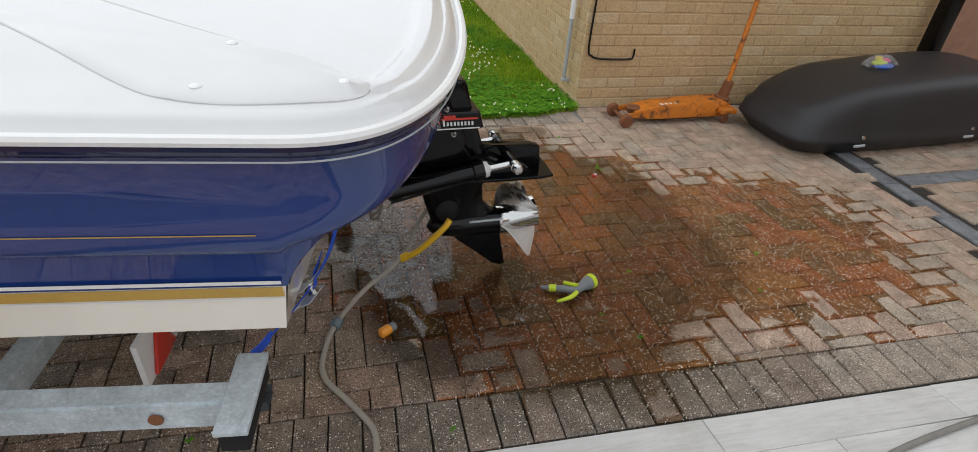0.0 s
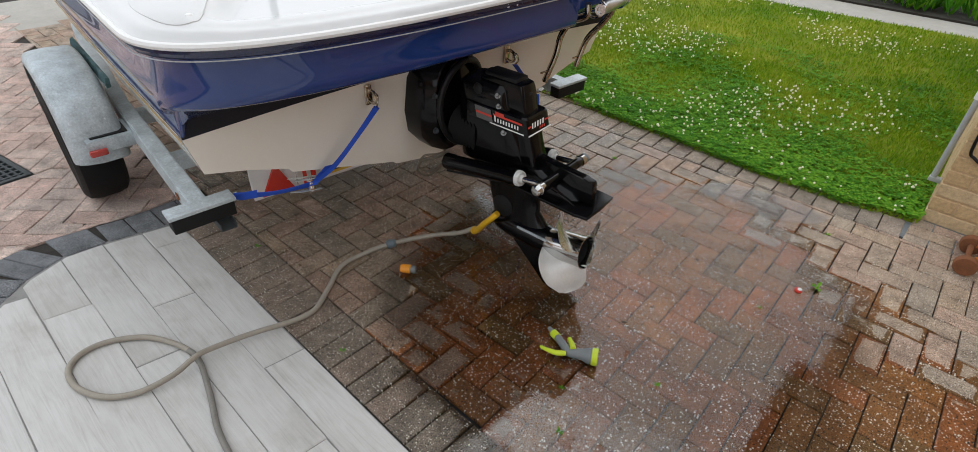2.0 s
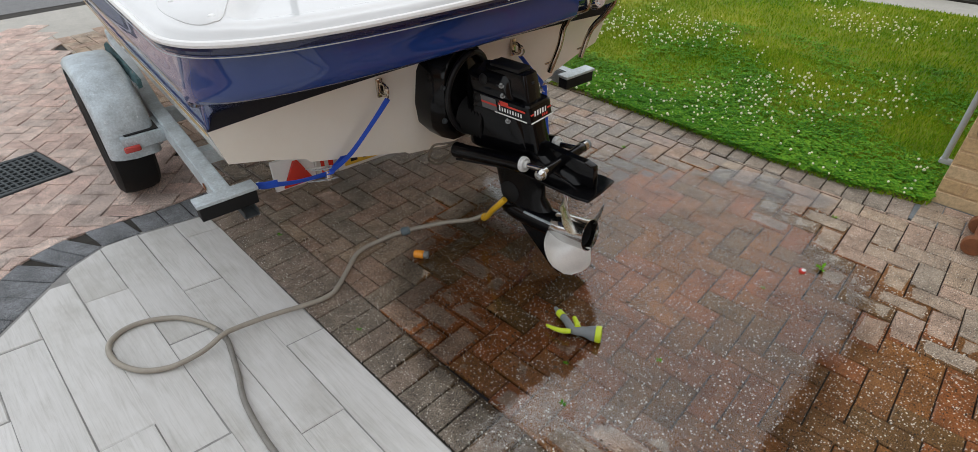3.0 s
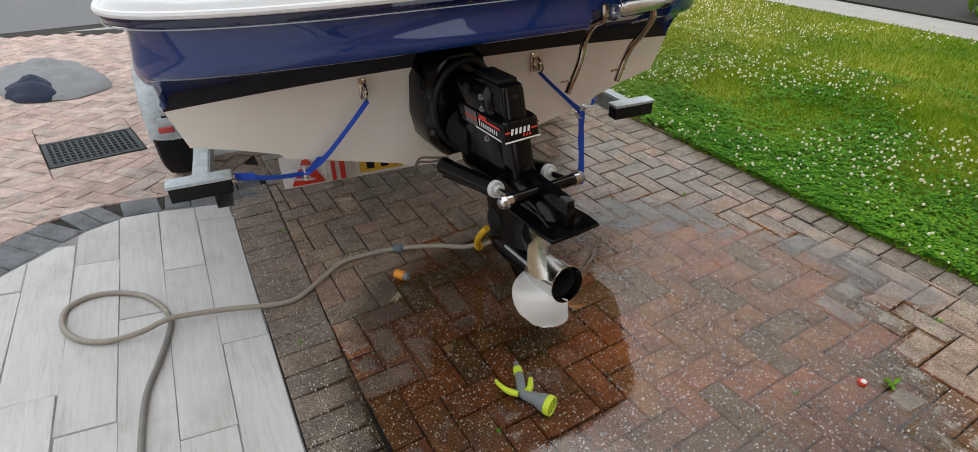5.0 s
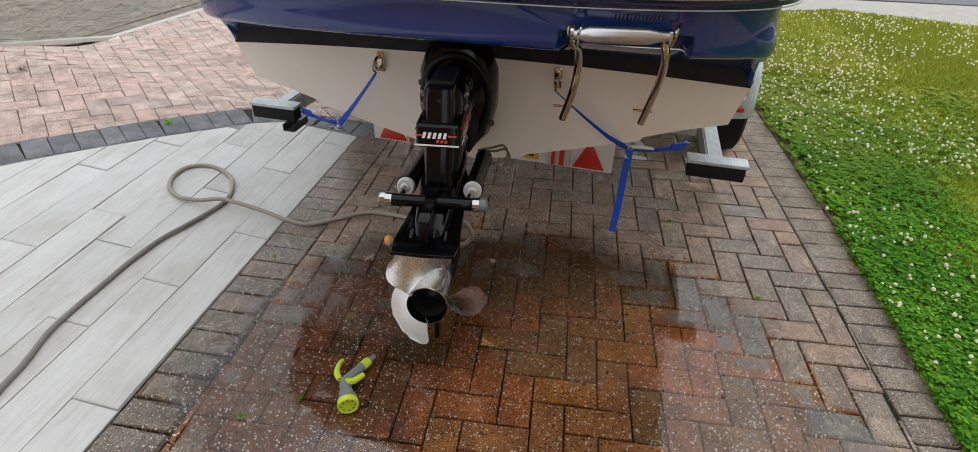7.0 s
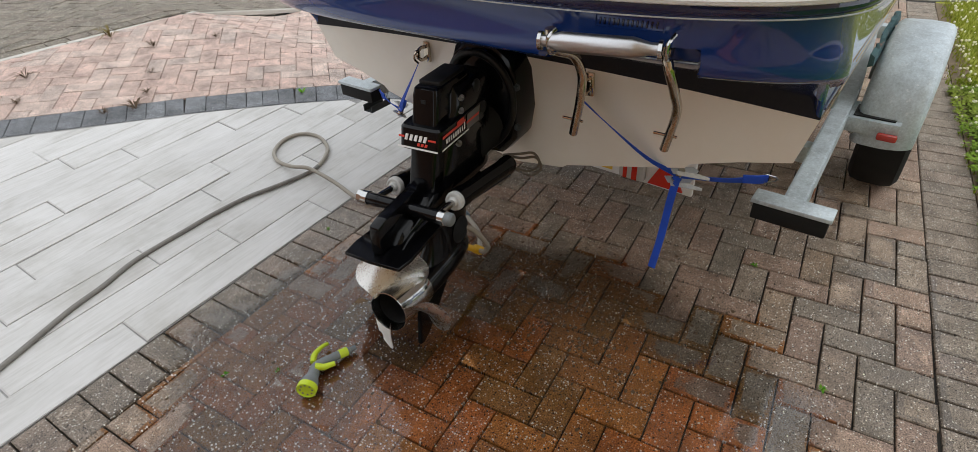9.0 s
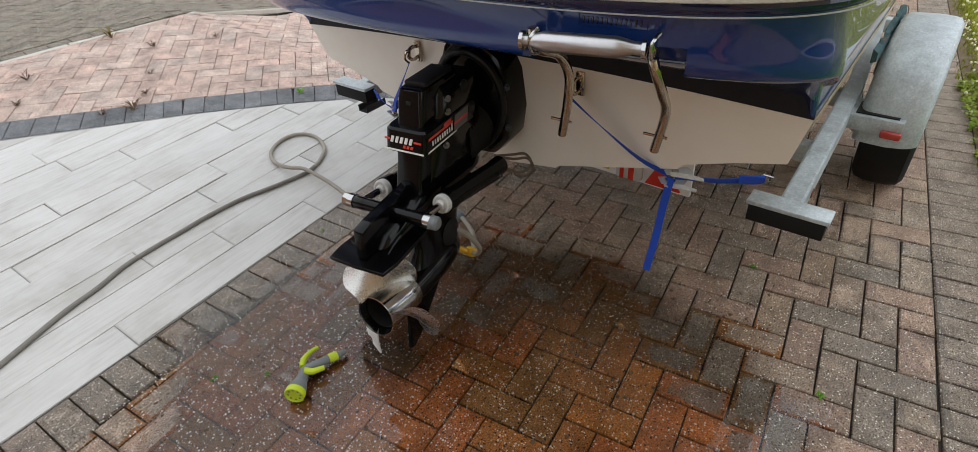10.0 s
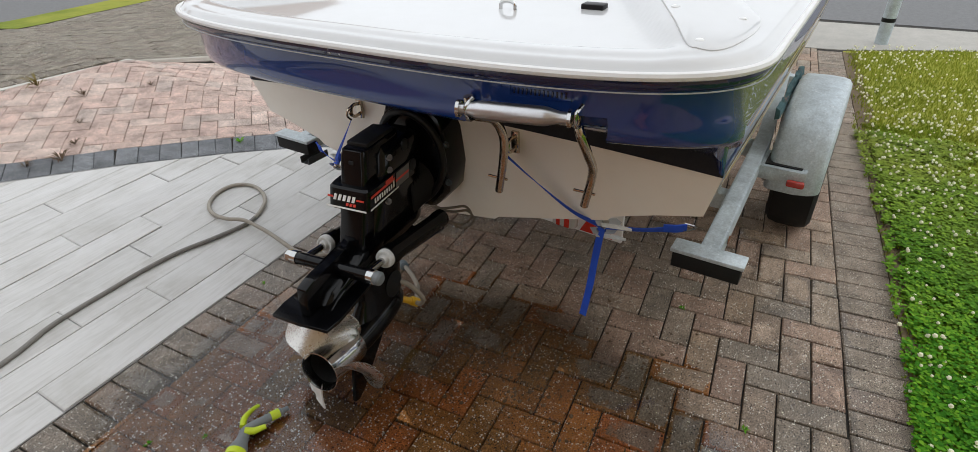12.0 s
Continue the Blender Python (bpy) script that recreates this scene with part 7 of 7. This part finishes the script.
# crumpled cover on the drive
cover = thing("boat_cover", pose(-3.45, 0.20, rise(-3.45, 0.2) - 0.004, -2.9, 0, 20), "crumpled grey canvas boat cover dropped on the drive", "boat cover")
for nm, rx, ry, hh, c, mt, sd in (("canvas", 0.62, 0.36, 0.12, (0, 0), CLOTH, 1), ("lining", 0.26, 0.17, 0.13, (0.30, -0.16), CLOTHBLUE, 5)):
    bm = bmesh.new()
    rows = []
    for i in range(22):
        f = i / 21
        row = []
        for k in range(56):
            t = 2 * math.pi * k / 56
            rr = f * (1 + 0.22 * noise.noise((2 * math.cos(t), 2 * math.sin(t), sd)))
            x, y = c[0] + rx * rr * math.cos(t), c[1] + ry * rr * math.sin(t)
            z = 0.012 + hh * (1 - f ** 2.5) * (0.45 + 0.7 * abs(noise.noise((x * 4, y * 5, sd)))) + 0.06 * max(0.0, 0.35 - abs(noise.noise((x * 4 + 2, y * 7, sd + 3)))) * (1 - f) ** 0.3
            row.append((x, y, z if f < 1 else 0.0))
        rows.append(row)
    loft(bm, rows, True, False)
    part(nm, bm, mt, cover, "dark blue lining" if nm == "lining" else "", 60)


# weeds, leaves and grit
def weed(x, y, size, seed, mat, label, cat="weed"):
    r = random.Random(seed)
    x, y = climb(x, y)
    w = thing("weed", pose(x, y, rise(x, y)), label, cat, "weeds in the joints")
    bm = bmesh.new()
    for k in range(11 if mat is CLOVER else 26):
        a, l = r.uniform(0, 6.28), size * r.uniform(0.5, 1)
        e = Vector((math.cos(a) * l, math.sin(a) * l, size * r.uniform(0.15, 0.6)))
        s = Vector((-math.sin(a), math.cos(a), 0)) * l * (0.16 if mat is CLOVER else 0.05)
        vs = [bm.verts.new(p) for p in ((0, 0, 0), e * 0.5 + s + Vector((0, 0, l * 0.2)), e, e * 0.5 - s + Vector((0, 0, l * 0.2)))]
        bm.faces.new(vs)
    part("leaves", bm, mat, w)


for i, (x, y, s) in enumerate([(1.46, 2.90, 0.036), (0.34, 1.27, 0.016), (1.10, 1.56, 0.018), (1.23, 1.95, 0.015), (1.33, 2.6, 0.018), (1.9, 2.0, 0.02), (-0.27, 2.93, 0.022), (0.22, 3.22, 0.022), (-0.42, 1.35, 0.02), (-0.72, -0.02, 0.05), (1.75, 1.75, 0.016), (1.36, 3.35, 0.02), (1.0, 1.7, 0.014)]):
    weed(x, y, s, i, CLOVER, "small green weed in a paving joint")
for i, (x, y, s) in enumerate([(0.0, -2.25, 0.10), (-0.05, -0.86, 0.10), (-0.9, -2.0, 0.08), (-0.5, -1.4, 0.05), (-0.25, -1.05, 0.06), (-1.3, -1.7, 0.05), (0.28, -1.75, 0.06), (0.1, -0.98, 0.06)]):
    weed(x, y, s, 40 + i, WOOD, "dry brown weed in a paving joint")
weed(0.35, -2.75, 0.16, 77, grass_material("dry_tuft", (0.12, 0.10, 0.04), (0.2, 0.16, 0.06), (0.24, 0.2, 0.1)), "dry grass tuft by the kerb")
weed(-0.9, -2.65, 0.14, 78, bpy.data.materials["dry_tuft"], "dry grass tuft by the kerb")
bm = bmesh.new()
for k in range(260):
    x, y = rng.uniform(-0.6, 1.9), rng.uniform(1.25, 3.5)
    s = rng.uniform(0.0015, 0.0033)
    ellipsoid(bm, (x, y, 0.002), s, s * rng.uniform(0.5, 1), s * 0.6, 5, 2)
ob = part("fallen_petals", bm, PETAL, None, "", 0)
tagged(ob, "tiny pale petals scattered on the blocks", "petals", kind="stuff")
bm = bmesh.new()
for k in range(700):
    x, y = (rng.uniform(-0.2, 1.5), rng.uniform(1.4, 3.2)) if k % 5 == 0 else (rng.gauss(0.26, 0.16), rng.gauss(2.38, 0.24))
    s = rng.uniform(0.002, 0.009)
    ellipsoid(bm, (x, y, 0.001), s, s * rng.uniform(0.4, 1), 0.003, 6, 2)
ob = part("wet_debris", bm, WOOD, None, "", 0)
tagged(ob, "dark wet crumbs of leaf and moss", "debris", kind="stuff")

# ---- bricks of the house corner ----


def brick_mesh(w, d, h):
    b = 0.003
    bmx = bmesh.new()
    box(bmx, 0, w, 0, d, 0, h, b, None, 1)
    me = bpy.data.meshes.new("brick")
    bmx.to_mesh(me)
    bmx.free()
    me.materials.append(BRICKV)
    return me


m_, nd_, ln_, bs_ = material("tan_brick_varied")
tone_ = ramp(nd_, ln_, nd_.new("ShaderNodeObjectInfo").outputs["Random"], [(0.0, (0.51, 0.355, 0.185)), (0.35, (0.55, 0.385, 0.205)), (0.7, (0.53, 0.37, 0.195)), (0.92, (0.57, 0.425, 0.25))]).outputs[0]
p_ = place(nd_)
g_ = ramp(nd_, ln_, noise_node(nd_, ln_, 60, 6, 0.7, p_).outputs[0], [(0.3, (0.75,) * 3), (0.7, (1.2,) * 3)]).outputs[0]
ln_.new(mixc(nd_, ln_, 1.0, tone_, g_, "MULTIPLY"), bs_.inputs["Base Color"])
setv(bs_, Roughness=0.92)
bump(nd_, ln_, noise_node(nd_, ln_, 90, 6, 0.75, p_).outputs[0], 0.6, 0.003, bs_)
BRICKV = m_
FULL, HALF, FULLW, HALFW = brick_mesh(0.215, 0.05, 0.065), brick_mesh(0.1025, 0.05, 0.065), brick_mesh(0.05, 0.215, 0.065), brick_mesh(0.05, 0.1025, 0.065)
for cr in range(11):
    z = -0.005 + cr * 0.075
    x, first = 0.0, cr % 2 == 1
    while x < 2.85:
        me, w = (HALF, 0.1025) if first else (FULL, 0.215)
        first = False
        ob = new("brick", me)
        ob.parent = north
        ob.location = (x, rng.uniform(-0.001, 0.001), z)
        x += w + 0.010
for cr in range(9):
    z = -0.005 + cr * 0.075
    y, first = 0.055, cr % 2 == 0
    while y < 4.1:
        me, w = (HALFW, 0.1025) if first else (FULLW, 0.215)
        first = False
        ob = new("brick", me)
        ob.parent = west
        ob.location = (rng.uniform(-0.001, 0.001), y, z)
        y += w + 0.010
